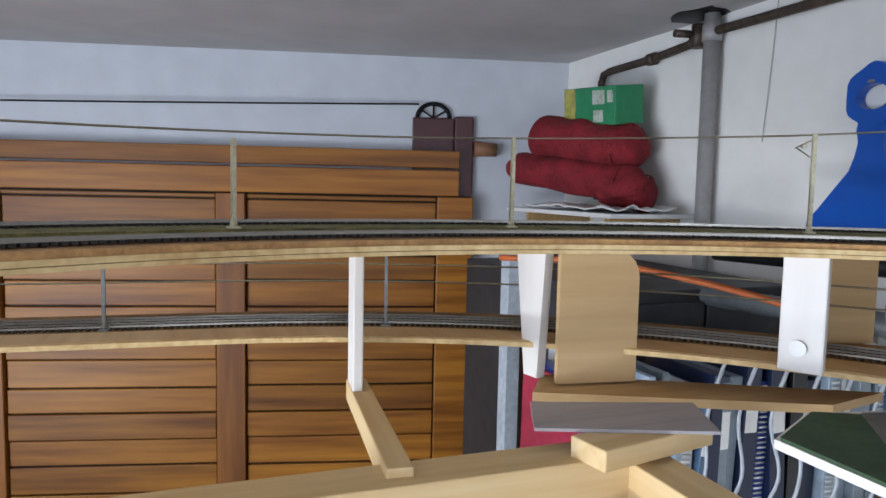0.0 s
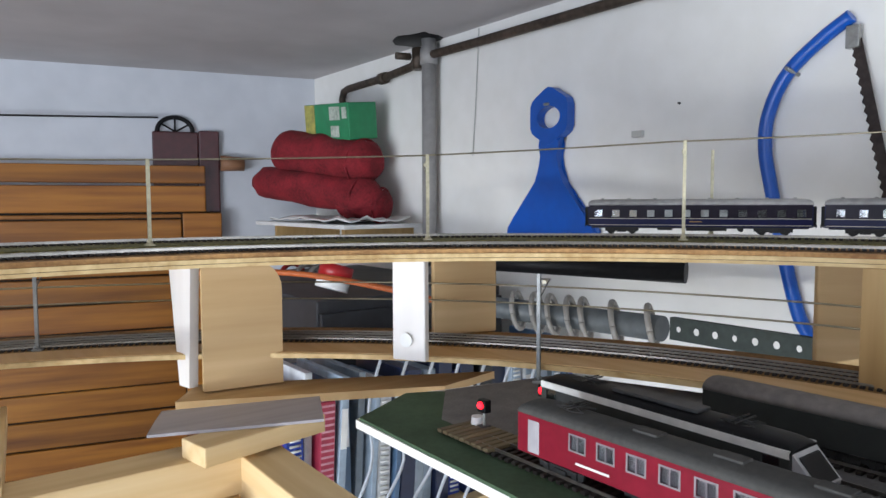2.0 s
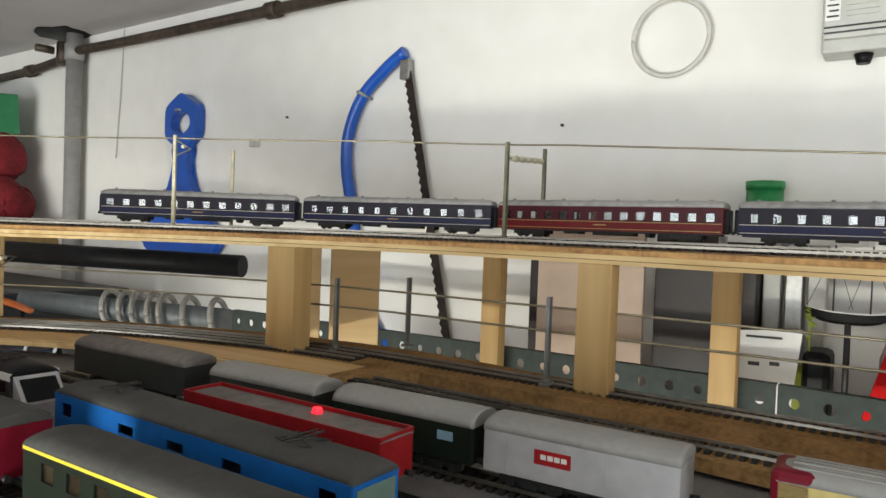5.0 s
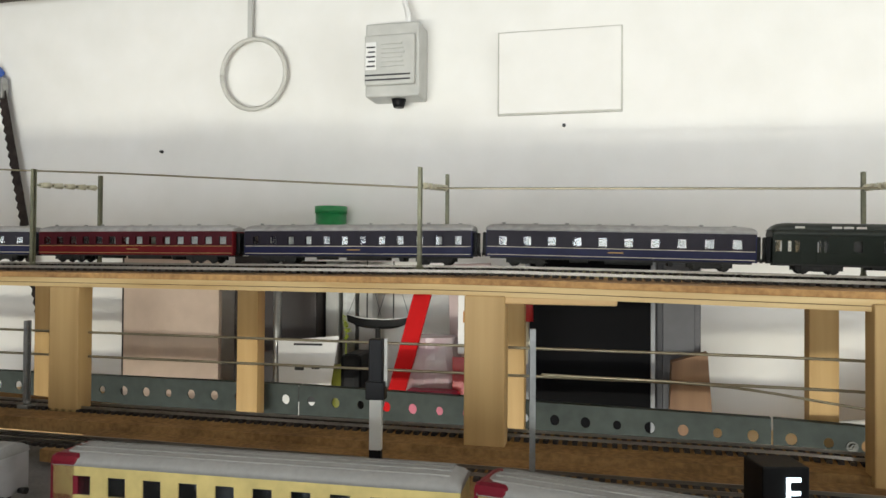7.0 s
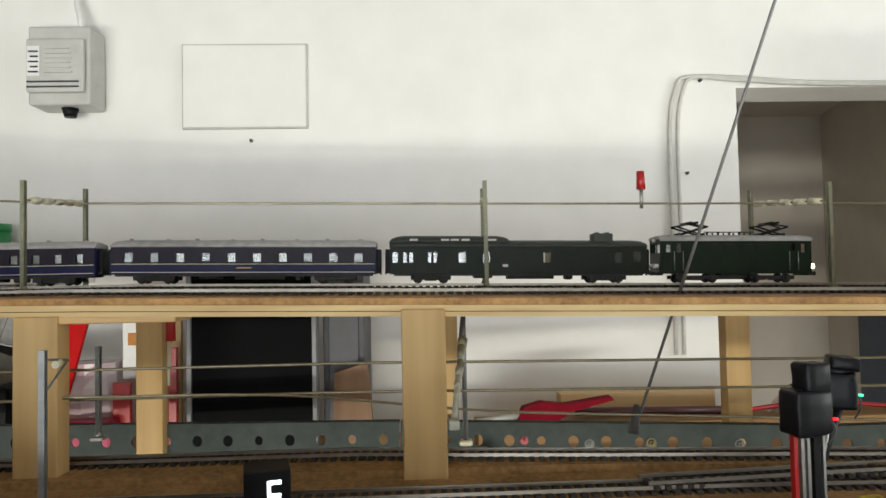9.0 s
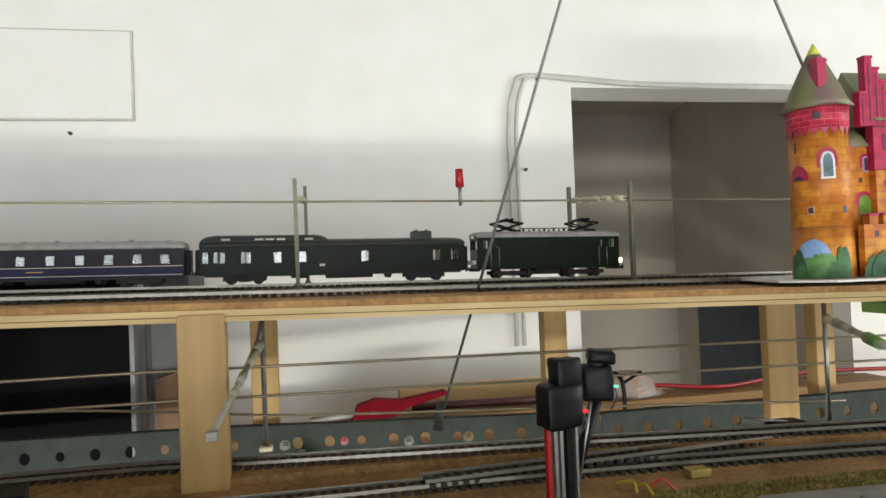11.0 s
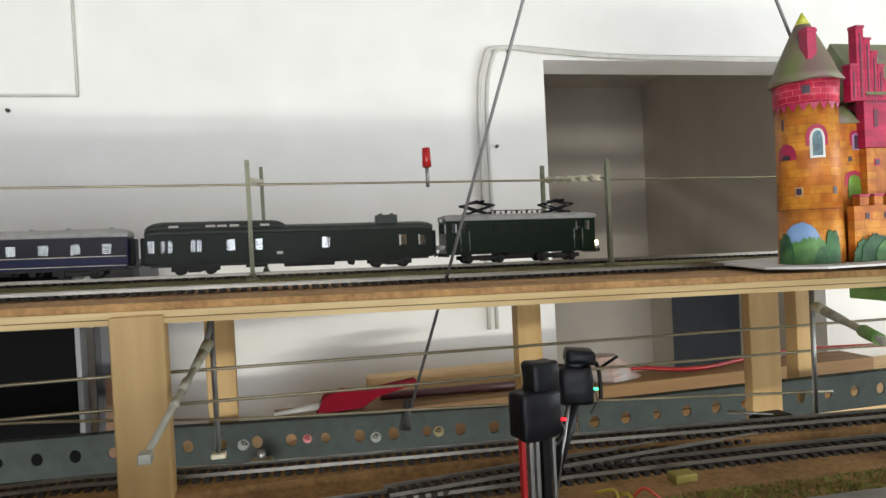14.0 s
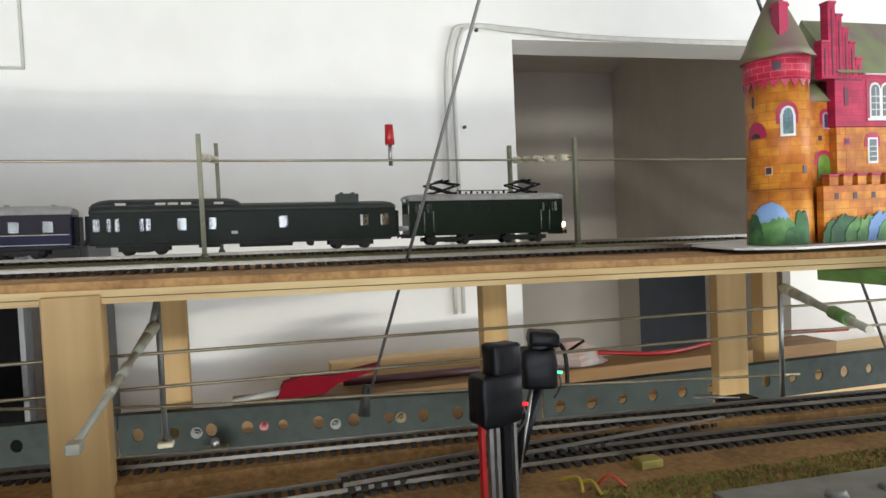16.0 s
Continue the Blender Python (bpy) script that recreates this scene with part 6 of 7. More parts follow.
# ---------------------------------------------------------------- the card castle
def brick_print(name, light, dark_, joint, course, brick, around=0.0, blotch=0.5):
    """Printed masonry on card: courses with a thin joint and watercolour blotches; around is the radius of a round tower."""
    m = bpy.data.materials.new(name)
    m.use_nodes = True
    nt = m.node_tree
    N, L = nt.nodes, nt.links
    bsdf = N["Principled BSDF"]
    bsdf.inputs["Roughness"].default_value = 0.5
    bsdf.inputs["Specular IOR Level"].default_value = 0.3
    co = N.new("ShaderNodeTexCoord")
    sep = N.new("ShaderNodeSeparateXYZ")
    L.new(co.outputs["Object"], sep.inputs[0])
    comb = N.new("ShaderNodeCombineXYZ")
    if around:
        at = N.new("ShaderNodeMath")
        at.operation = "ARCTAN2"
        L.new(sep.outputs[1], at.inputs[0])
        L.new(sep.outputs[0], at.inputs[1])
        mul = N.new("ShaderNodeMath")
        mul.operation = "MULTIPLY"
        mul.inputs[1].default_value = around
        L.new(at.outputs[0], mul.inputs[0])
        L.new(mul.outputs[0], comb.inputs[0])
    else:
        add = N.new("ShaderNodeMath")
        L.new(sep.outputs[0], add.inputs[0])
        L.new(sep.outputs[1], add.inputs[1])
        L.new(add.outputs[0], comb.inputs[0])
    L.new(sep.outputs[2], comb.inputs[1])
    br = N.new("ShaderNodeTexBrick")
    br.inputs["Scale"].default_value = 1.0
    br.inputs["Brick Width"].default_value = brick
    br.inputs["Row Height"].default_value = course
    br.inputs["Mortar Size"].default_value = course * 0.05
    br.inputs["Mortar Smooth"].default_value = 0.6
    br.inputs["Color1"].default_value = (*light, 1)
    br.inputs["Color2"].default_value = (*dark_, 1)
    br.inputs["Mortar"].default_value = (*joint, 1)
    L.new(comb.outputs[0], br.inputs["Vector"])
    nz = N.new("ShaderNodeTexNoise")
    nz.inputs["Scale"].default_value = 85.0
    nz.inputs["Detail"].default_value = 5.0
    L.new(co.outputs["Object"], nz.inputs["Vector"])
    ramp = N.new("ShaderNodeValToRGB")
    ramp.color_ramp.elements[0].position, ramp.color_ramp.elements[1].position = 0.38, 0.62
    ramp.color_ramp.elements[0].color = (1 - blotch * 0.75, 1 - blotch, 1 - blotch, 1)
    ramp.color_ramp.elements[1].color = (1.12, 1.12, 1.05, 1)
    L.new(nz.outputs[0], ramp.inputs[0])
    mix = N.new("ShaderNodeMix")
    mix.data_type, mix.blend_type = "RGBA", "MULTIPLY"
    mix.inputs[0].default_value = 1.0
    L.new(br.outputs["Color"], mix.inputs[6])
    L.new(ramp.outputs[0], mix.inputs[7])
    L.new(mix.outputs[2], bsdf.inputs["Base Color"])
    return m


def castle():
    zb = TOP + dip(-1.42) + 0.003
    R, H = 0.0243, 0.1325
    amber, rust, grout = (0.56, 0.25, 0.032), (0.44, 0.135, 0.020), (0.38, 0.12, 0.02)
    tower_print = brick_print("tower_stone_print", amber, rust, grout, 0.0072, 0.017, R, 0.30)
    stone_print = brick_print("orange_stone_print", amber, rust, grout, 0.0068, 0.016, 0.0, 0.40)
    rose_round = brick_print("crown_brick_print", (0.46, 0.022, 0.060), (0.34, 0.016, 0.05), (0.62, 0.16, 0.17), 0.0048, 0.010, R, 0.25)
    rose = brick_print("raspberry_brick_print", (0.42, 0.016, 0.070), (0.32, 0.012, 0.060), (0.24, 0.008, 0.045), 0.0052, 0.012, 0.0, 0.25)
    rose_plain = mat("raspberry_print", (0.40, 0.016, 0.07), 0.5, 0, 0.18, 90, 0, (0.26, 0.010, 0.05))
    slate = mat("mossy_purple_slate_print", (0.20, 0.10, 0.13), 0.55, 0, 0.45, 70, 0, (0.13, 0.17, 0.05), (1, 1, 0.45))
    moss = mat("mossy_roof_print", (0.20, 0.27, 0.10), 0.55, 0, 0.5, 55, 0, (0.17, 0.10, 0.13), (1, 1, 0.6))
    leaf = mat("green_bush_print", (0.13, 0.28, 0.075), 0.6, 0, 0.5, 110, 0, (0.02, 0.09, 0.035))
    leaf_dark = mat("dark_bush_print", (0.045, 0.15, 0.05), 0.6, 0, 0.5, 120, 0, (0.015, 0.05, 0.025))
    blue = mat("blue_rock_print", (0.22, 0.34, 0.56), 0.6, 0, 0.35, 80, 0, (0.10, 0.20, 0.42))
    dark = mat("dark_print", (0.05, 0.03, 0.05), 0.5)
    white = mat("white_print_line", (0.72, 0.72, 0.68), 0.5)
    pane = mat("teal_pane_print", (0.13, 0.25, 0.30), 0.4, 0, 0.3, 200)
    lattice = mat("grey_lattice_print", (0.10, 0.12, 0.14), 0.4)
    c = thing("card_castle", "colourful printed card castle with orange tower and red gable", "model castle", at=pose(0.9587, -1.442, zb + 0.002))
    b = B()
    prism(b, [(-0.050, 0.030), (-0.015, 0.058), (0.10, 0.03), (0.13, -0.19), (-0.045, -0.25), (-0.065, -0.10)], -0.002, -0.0003)
    part("base_card", b, mat("white_card", (0.72, 0.71, 0.68), 0.7, 0, 0.05, 40), c, "white card base")
    # round tower, a little wider at its foot
    b = B()
    cyl(b, (0, 0, 0), (0, 0, 0.046), R + 0.0016, R + 0.0004, 48)
    cyl(b, (0, 0, 0.046), (0, 0, H), R + 0.0004, R, 48)
    tower = part("tower", b, tower_print, c)
    b = B()
    cyl(b, (0, 0, H), (0, 0, H + 0.0205), R + 0.0010, R + 0.0018, 48)
    part("crown", b, rose_round, c, "raspberry red brick crown")
    b = B()
    n = 20
    for i in range(n):
        a0, a1 = 2 * math.pi * i / n, 2 * math.pi * (i + 1) / n
        am, rr = (a0 + a1) / 2, R + 0.0012
        b.faces.new([b.verts.new(p) for p in ((rr * math.cos(a0), rr * math.sin(a0), H + 0.0002), (rr * math.cos(am), rr * math.sin(am), H + 0.0002), (rr * math.cos(a1), rr * math.sin(a1), H + 0.0002), ((R + 0.0005) * math.cos(am), (R + 0.0005) * math.sin(am), H - 0.0068))])
    part("zigzag_frieze", b, rose_plain, c)
    # cone roof with a wavering eave
    b = B()
    rings = []
    for k, (rr, z) in enumerate(((R + 0.0060, H + 0.0190), (0.0255, H + 0.0265), (0.0200, H + 0.0400), (0.0120, H + 0.0570), (0.0062, H + 0.0690))):
        rings.append([b.verts.new((rr * math.cos(a), rr * math.sin(a), z + (0.0012 * math.sin(5 * a) if k == 0 else 0))) for a in [2 * math.pi * i / 48 for i in range(48)]])
    for p, q in zip(rings, rings[1:]):
        for i in range(48):
            b.faces.new((p[i], p[(i + 1) % 48], q[(i + 1) % 48], q[i])).smooth = True
    b.faces.new(rings[0][::-1])
    part("roof", b, slate, c, "mossy purple cone roof")
    b = B()
    cyl(b, (0, 0, H + 0.069), (0, 0, H + 0.080), 0.0062, 0.0004, 24)
    part("roof_tip", b, mat("yellow_green_tip", (0.50, 0.52, 0.05), 0.5), c, "yellow-green roof tip")
    b = B()
    box(b, -0.0195, 0.004, H + 0.036, -0.0105, 0.013, H + 0.062, 0.0004)
    box(b, -0.0202, 0.0033, H + 0.058, -0.0098, 0.0137, H + 0.0605, 0.0003)
    part("chimney", b, rose_plain, c)
    view = radians(139)

    def on_tower(da, z, w, h, m, name, lift=0.0006, arch=0.0, ragged=0.0):
        """A printed patch on the tower's round face."""
        b = B()
        n = max(4, int(w / 0.0012))
        rr = R + lift + (0.0018 if z > H - 0.001 else 0.0014 * max(0.0, 1 - z / 0.05) + 0.0004)
        rows = []
        for k in range(n + 1):
            u = -w / 2 + w * k / n
            top = h - arch + arch * math.sqrt(max(0.0, 1 - (2 * u / w) ** 2)) if arch else h
            if ragged:
                top *= 1 - ragged * abs(noise.noise((u * 420, da * 9, z * 50)))
            ang = view + da + u / rr
            rows.append([b.verts.new((q * math.cos(ang), q * math.sin(ang), zz)) for q, zz in ((rr, z), (rr, z + max(top, 0.0004)), (rr - 0.0012, z + max(top, 0.0004)))])
        for p, q in zip(rows, rows[1:]):
            b.faces.new((p[0], q[0], q[1], p[1]))
            b.faces.new((p[1], q[1], q[2], p[2]))
        part(name, b, m, tower)
    on_tower(0.30, 0.097, 0.0170, 0.0175, rose_plain, "window_arch", 0.0003, 0.0090)
    on_tower(0.30, 0.087, 0.0118, 0.0240, white, "window_frame", 0.0007, 0.0075)
    on_tower(0.30, 0.0888, 0.0078, 0.0205, pane, "window_pane", 0.0011, 0.0060)
    for dz in (0.0925, 0.0965, 0.1005):
        on_tower(0.30, dz, 0.0078, 0.0006, lattice, "glazing_bar", 0.0014)
    on_tower(0.30, 0.0888, 0.0006, 0.0195, lattice, "glazing_bar", 0.0014)
    on_tower(-0.70, 0.0870, 0.0185, 0.0135, rose_plain, "awning", 0.0005, 0.0120)
    on_tower(-0.70, 0.0870, 0.0085, 0.0042, dark, "awning_shade", 0.0009, 0.0030)
    on_tower(-0.30, 0.0565, 0.0062, 0.0072, mat("pale_stone_rim_print", (0.52, 0.33, 0.16), 0.5, 0, 0.2, 200), "loophole_rim", 0.0005)
    on_tower(-0.30, 0.0575, 0.0042, 0.0052, dark, "loophole", 0.0009)
    on_tower(-0.78, 0.1120, 0.0022, 0.0095, dark, "loophole", 0.0006)
    on_tower(0.85, 0.0570, 0.0040, 0.0060, dark, "loophole", 0.0006)
    on_tower(0.02, H + 0.0075, 0.0062, 0.0065, dark, "loophole", 0.0006)
    b = B()
    tube(b, [((R + 0.0003) * math.cos(a), (R + 0.0003) * math.sin(a), 0.045) for a in [2 * math.pi * i / 48 for i in range(49)]], 0.0004, 4)
    part("course_line", b, mat("dark_red_line", (0.16, 0.03, 0.02), 0.5), tower)
    on_tower(-0.28, 0.0003, 0.0300, 0.0350, blue, "rock_print", 0.0005, 0.0200, 0.10)
    for da, w, h, m in ((-0.80, 0.016, 0.026, leaf_dark), (-0.45, 0.026, 0.019, leaf), (0.02, 0.026, 0.024, leaf), (0.42, 0.018, 0.015, leaf_dark), (0.62, 0.014, 0.030, leaf_dark), (0.25, 0.016, 0.011, leaf), (-0.75, 0.014, 0.013, leaf)):
        on_tower(da, 0.0003, w, h, m, "bush_print", 0.0009 + 0.0004 * (w < 0.02), h * 0.6, 0.35)

    def slab(name, x0, y0, z0, x1, y1, z1, m, label="", par=None):
        b = B()
        box(b, x0, y0, z0, x1, y1, z1, 0.0003)
        return part(name, b, m, par or c, label)

    def face_print(name, x, y, z, w, h, m, par, arch=0.0, lift=0.0004):
        """A printed patch on a west face, with a round or pointed head."""
        b = B()
        n = 10
        out = [(y - w / 2, z), (y + w / 2, z)]
        if arch:
            for k in range(n + 1):
                a = math.pi * k / n
                out.append((y + w / 2 * math.cos(a), z + h - arch + arch * math.sin(a) ** 0.8))
        else:
            out += [(y + w / 2, z + h), (y - w / 2, z + h)]
        f0 = [b.verts.new((x - lift, u, v)) for u, v in out]
        f1 = [b.verts.new((x + 0.0003, u, v)) for u, v in out]
        b.faces.new(f0)
        b.faces.new(f1[::-1])
        for i in range(len(out)):
            j = (i + 1) % len(out)
            b.faces.new((f0[i], f1[i], f1[j], f0[j]))
        part(name, b, m, par)
    # narrow wing beside the tower
    wing = slab("wing", -0.0100, -0.052, 0, 0.040, -0.020, 0.117, stone_print)
    b = B()
    cyl(b, (0.006, -0.0385, 0.1165), (0.006, -0.0385, 0.1340), 0.0215, 0.0050, 8)
    part("wing_roof", b, slate, c)
    face_print("slit_arch", -0.0100, -0.0395, 0.098, 0.0110, 0.0125, rose_plain, wing, 0.0055)
    face_print("slit_frame", -0.0100, -0.0395, 0.094, 0.0070, 0.0140, mat("lilac_print", (0.40, 0.26, 0.40), 0.5), wing, 0.0035, 0.0008)
    face_print("slit", -0.0100, -0.0395, 0.095, 0.0032, 0.0115, dark, wing, 0.0018, 0.0012)
    for y in (-0.0335, -0.0450):
        face_print("loophole", -0.0100, y, 0.0845, 0.0036, 0.0040, dark, wing)
    face_print("door_arch", -0.0100, -0.0365, 0.064, 0.0180, 0.0125, rose_plain, wing, 0.0085)
    face_print("green_door", -0.0100, -0.0365, 0.0530, 0.0125, 0.0200, mat("green_door_print", (0.16, 0.30, 0.035), 0.5, 0, 0.3, 150), wing, 0.0080, 0.0008)
    # hall
    hall = slab("hall", -0.0177, -0.250, 0, 0.055, -0.0525, 0.0945, stone_print)
    slab("hall_bay", -0.0177, -0.0524, 0, -0.0102, -0.043, 0.0945, stone_print)
    upper_wall = slab("hall_upper_wall", -0.0180, -0.250, 0.0948, 0.055, -0.0705, 0.1385, rose, "raspberry upper storey")
    gable = slab("gable_wall", -0.0184, -0.0703, 0.0948, -0.0100, -0.0415, 0.1340, rose)
    face_print("slit", -0.0184, -0.0530, 0.1120, 0.0040, 0.0150, mat("dark_wine_print", (0.10, 0.006, 0.03), 0.5), gable)
    face_print("string_course", -0.0184, -0.0560, 0.1325, 0.0270, 0.0012, mat("dark_wine_print", (0.1, 0.0, 0.0)), gable)
    for y0, y1, top in ((-0.0360, -0.0290, 0.1630), (-0.0440, -0.0361, 0.1950), (-0.0505, -0.0441, 0.1850), (-0.0570, -0.0506, 0.1740), (-0.0635, -0.0571, 0.1630), (-0.0703, -0.0636, 0.1500)):
        st = slab("gable_step", -0.0184, y0, 0.1341, -0.0105, y1, top, rose)
        slab("step_cap", -0.0192, y0 - 0.0006, top, -0.0098, y1 + 0.0003, top + 0.0022, rose_plain, "", st)
        slab("blind_groove", -0.0187, (y0 + y1) / 2 - 0.0009, 0.1365, -0.0182, (y0 + y1) / 2 + 0.0009, top - 0.004, mat("dark_wine_print", (0.1, 0.0, 0.0)), "", st)
    b = B()
    prism(b, [(-0.0205, 0.1388), (0.018, 0.192), (0.058, 0.1388)], 0.0440, 0.252, Matrix.Rotation(math.pi / 2, 4, "X"))
    part("hall_roof", b, moss, c, "mossy green and purple roof")
    slab("eave_line", -0.0212, -0.250, 0.1372, -0.0183, -0.0708, 0.1386, mat("pale_pink_eave", (0.62, 0.45, 0.50), 0.5), "", upper_wall)
    for yc in (-0.0895, -0.140, -0.190):
        face_print("window_surround", -0.0180, yc, 0.0990, 0.0300, 0.0340, mat("dark_rose_print", (0.30, 0.010, 0.05), 0.5), upper_wall, 0, 0.0003)
        for dy in (-0.0060, 0.0060):
            face_print("window_frame", -0.0180, yc + dy, 0.1015, 0.0120, 0.0300, white, upper_wall, 0.0075, 0.0006)
            face_print("window_pane", -0.0180, yc + dy, 0.1035, 0.0082, 0.0262, lattice, upper_wall, 0.0055, 0.0010)
            for k in range(3):
                face_print("glazing_bar", -0.0180, yc + dy, 0.1085 + 0.0055 * k, 0.0082, 0.0006, white, upper_wall, 0, 0.0013)
            face_print("glazing_bar", -0.0180, yc + dy, 0.1035, 0.0006, 0.0240, white, upper_wall, 0, 0.0013)
        face_print("window_sill", -0.0180, yc, 0.0998, 0.0290, 0.0018, white, upper_wall, 0, 0.0012)
    for yc in (-0.0800, -0.125, -0.170):
        face_print("window_arch", -0.0177, yc, 0.078, 0.0165, 0.0120, rose_plain, hall, 0.0070)
        face_print("window_frame", -0.0177, yc, 0.0640, 0.0105, 0.0215, white, hall, 0, 0.0008)
        face_print("window_pane", -0.0177, yc, 0.0660, 0.0072, 0.0180, lattice, hall, 0, 0.0012)
        for k in range(3):
            face_print("glazing_bar", -0.0177, yc, 0.0695 + 0.0042 * k, 0.0072, 0.0005, white, hall, 0, 0.0015)
    face_print("loophole_rim", -0.0177, -0.0535, 0.0795, 0.0060, 0.0060, rose_plain, hall)
    face_print("loophole", -0.0177, -0.0535, 0.0805, 0.0036, 0.0040, dark, hall, 0, 0.0008)
    # parapet with battlements before the hall
    wall = slab("parapet", -0.0260, -0.200, 0, -0.0188, -0.0200, 0.0460, stone_print)
    for i in range(12):
        y = -0.026 - 0.0145 * i
        slab("battlement", -0.0262, y - 0.0090, 0.0461, -0.0186, y, 0.0535, stone_print)
        slab("merlon_cap", -0.0268, y - 0.0096, 0.0535, -0.0180, y + 0.0006, 0.0555, rose_plain)
    for y in (-0.0330, -0.0520, -0.0710, -0.0950, -0.120):
        face_print("loophole", -0.0260, y, 0.0350, 0.0038, 0.0050, dark, wall)
    for i, (y, r, m) in enumerate(((-0.0300, 0.013, leaf_dark), (-0.0400, 0.016, leaf_dark), (-0.0510, 0.013, leaf), (-0.0640, 0.014, leaf), (-0.0760, 0.016, blue), (-0.0820, 0.012, leaf), (-0.1000, 0.017, leaf_dark), (-0.1250, 0.015, leaf), (-0.1500, 0.016, leaf_dark))):
        b = B()
        pts = [(y + r * math.cos(math.pi * k / 28) * (1 + 0.18 * noise.noise((k * 0.9, i * 3.1, 0))), r * 1.45 * math.sin(math.pi * k / 28) * (1 + 0.30 * noise.noise((k * 0.8, i * 2.3, 5)))) for k in range(29)]
        a1 = [b.verts.new((-0.0275 - 0.0005 * i, u, max(v, 0.0))) for u, v in pts]
        b.faces.new(a1)
        ex = bmesh.ops.extrude_face_region(b, geom=b.faces[:])
        bmesh.ops.translate(b, verts=[e for e in ex["geom"] if isinstance(e, bmesh.types.BMVert)], vec=(0.0006, 0, 0))
        part("rock_print" if m is blue else "bush_print", b, m, c)
    b = B()
    box(b, 0.86, -1.78, DECK - 0.028, 0.955, -1.475, DECK - 0.018, 0.001)
    solid("green_board", b, mat("bright_green_board", (0.22, 0.42, 0.10), 0.6, 0, 0.2, 60), "bright green board edge under the castle", "board")


fn, length = straight(0.908, -1.06, 0.936, -1.40)
track("crossover_track", fn, 0, LOW - 0.0035, 0, length, "diverging turnout track between the lower tracks")
yard_stock()
signals()
riveted_sheet()
castle()


# ---------------------------------------------------------------- behind and below the decks
def back_shelf():
    b = B()
    box(b, 1.285, -2.3, 1.318, 1.575, 0.45, 1.334, 0.001)
    sh = thing("wall_shelf", "wooden shelf along the wall behind the lower deck", "shelf")
    part("board", b, PINE, sh)
    for y in (-1.9, -1.0, -0.1):
        b = B()
        box(b, 1.32, y, 1.21, 1.578, y + 0.02, 1.3178)
        part("bracket", b, PINE_Z, sh)
    Z = 1.335
    b = B()
    box(b, 1.375, -1.92, 1.3345, 1.445, -0.985, 1.383, 0.0015)
    solid("shelf_beam", b, wood("brown_plank", (0.27, 0.155, 0.06), (0.16, 0.085, 0.03), "y"), "sawn pine beam lying along the wall shelf", "beam")
    # black flat screen with silver edge
    t = thing("flat_screen", "matt black screen with silver edges on the shelf", "panel")
    b = B()
    box(b, 1.362, -0.762, Z, 1.385, -0.602, 1.60, 0.001)
    part("face", b, mat("matt_black", (0.004, 0.004, 0.005), 0.6, 0, 0.1, 40, spec=0.05), t)
    for y in (-0.768, -0.602):
        b = B()
        box(b, 1.358, y, Z, 1.387, y + 0.006, 1.60, 0.001)
        part("edge_strip", b, mat("dull_silver_edge", (0.30, 0.31, 0.33), 0.6, 0.1, 0.1, 60), t, "silver edge strip")
    b = B()
    box(b, 1.40, -0.83, Z, 1.55, -0.772, 1.60, 0.002)
    t = thing("grey_box_file", "dark grey box file beside the black panel", "box file")
    part("case", b, mat("dark_slate", (0.10, 0.10, 0.11), 0.6), t)
    b = B()
    box(b, 1.396, -0.822, Z + 0.01, 1.3995, -0.780, 1.592, 0.001)
    part("spine", b, mat("slate_spine", (0.07, 0.07, 0.078), 0.5, 0, 0.1, 60), t)
    b = B()
    prism(b, [(-0.845, Z), (-0.785, Z), (-0.790, 1.462), (-0.835, 1.476)], 1.372, 1.392, Matrix(((0, 0, 1, 0), (1, 0, 0, 0), (0, 1, 0, 0), (0, 0, 0, 1))))
    solid("wood_block", b, wood("reddish_block", (0.26, 0.15, 0.08), (0.16, 0.085, 0.045), "z"), "reddish brown wood block beside the box file", "block")
    # tall beige board with dark cupboard behind
    b = B()
    box(b, 1.43, -0.085, Z, 1.44, 0.095, 1.60, 0.001)
    solid("beige_board", b, mat("beige_card", (0.55, 0.43, 0.34), 0.7, 0, 0.08, 30), "beige pink board leaning on the wall", "board", at=pose(0, 0, 0))
    t = thing("dark_cupboard", "dark brown open cupboard on the wall shelf", "cupboard")
    for y0, y1 in ((0.10, 0.13), (-0.24, -0.09)):
        b = B()
        box(b, 1.47, y0, Z, 1.57, y1, 1.60, 0.002)
        part("panel", b, mat("dark_brown_lacquer", (0.022, 0.014, 0.012), 0.5, 0, 0.2, 40), t)
    b = B()
    cyl(b, (1.40, -0.205, Z), (1.40, -0.205, 1.60), 0.006, n=12)
    solid("steel_rod", b, STEEL, "thin upright steel rod on the shelf", "rod")
    # model sailing boat hanging hull
    t = thing("model_boat", "black hulled model sailing boat with bare masts", "model boat", at=pose(1.43, -0.36, 1.488))
    b = B()
    st = []
    for i in range(13):
        u = -1 + 2 * i / 12
        w = 0.010 * (1 - abs(u) ** 2.2)
        top = 0.016 + 0.008 * u * u + (0.004 * u if u < 0 else -0.002 * u)
        st.append([b.verts.new(p) for p in ((-w, u * 0.052, top), (-w * 0.7, u * 0.050, 0.004 + 0.006 * u * u), (0, u * 0.045, 0.008 * abs(u) ** 3), (w * 0.7, u * 0.050, 0.004 + 0.006 * u * u), (w, u * 0.052, top))])
    for p, q in zip(st, st[1:]):
        for k in range(4):
            b.faces.new((p[k], p[k + 1], q[k + 1], q[k]))
        b.faces.new((p[4], p[0], q[0], q[4]))
    part("hull", b, BLACK, t)
    b = B()
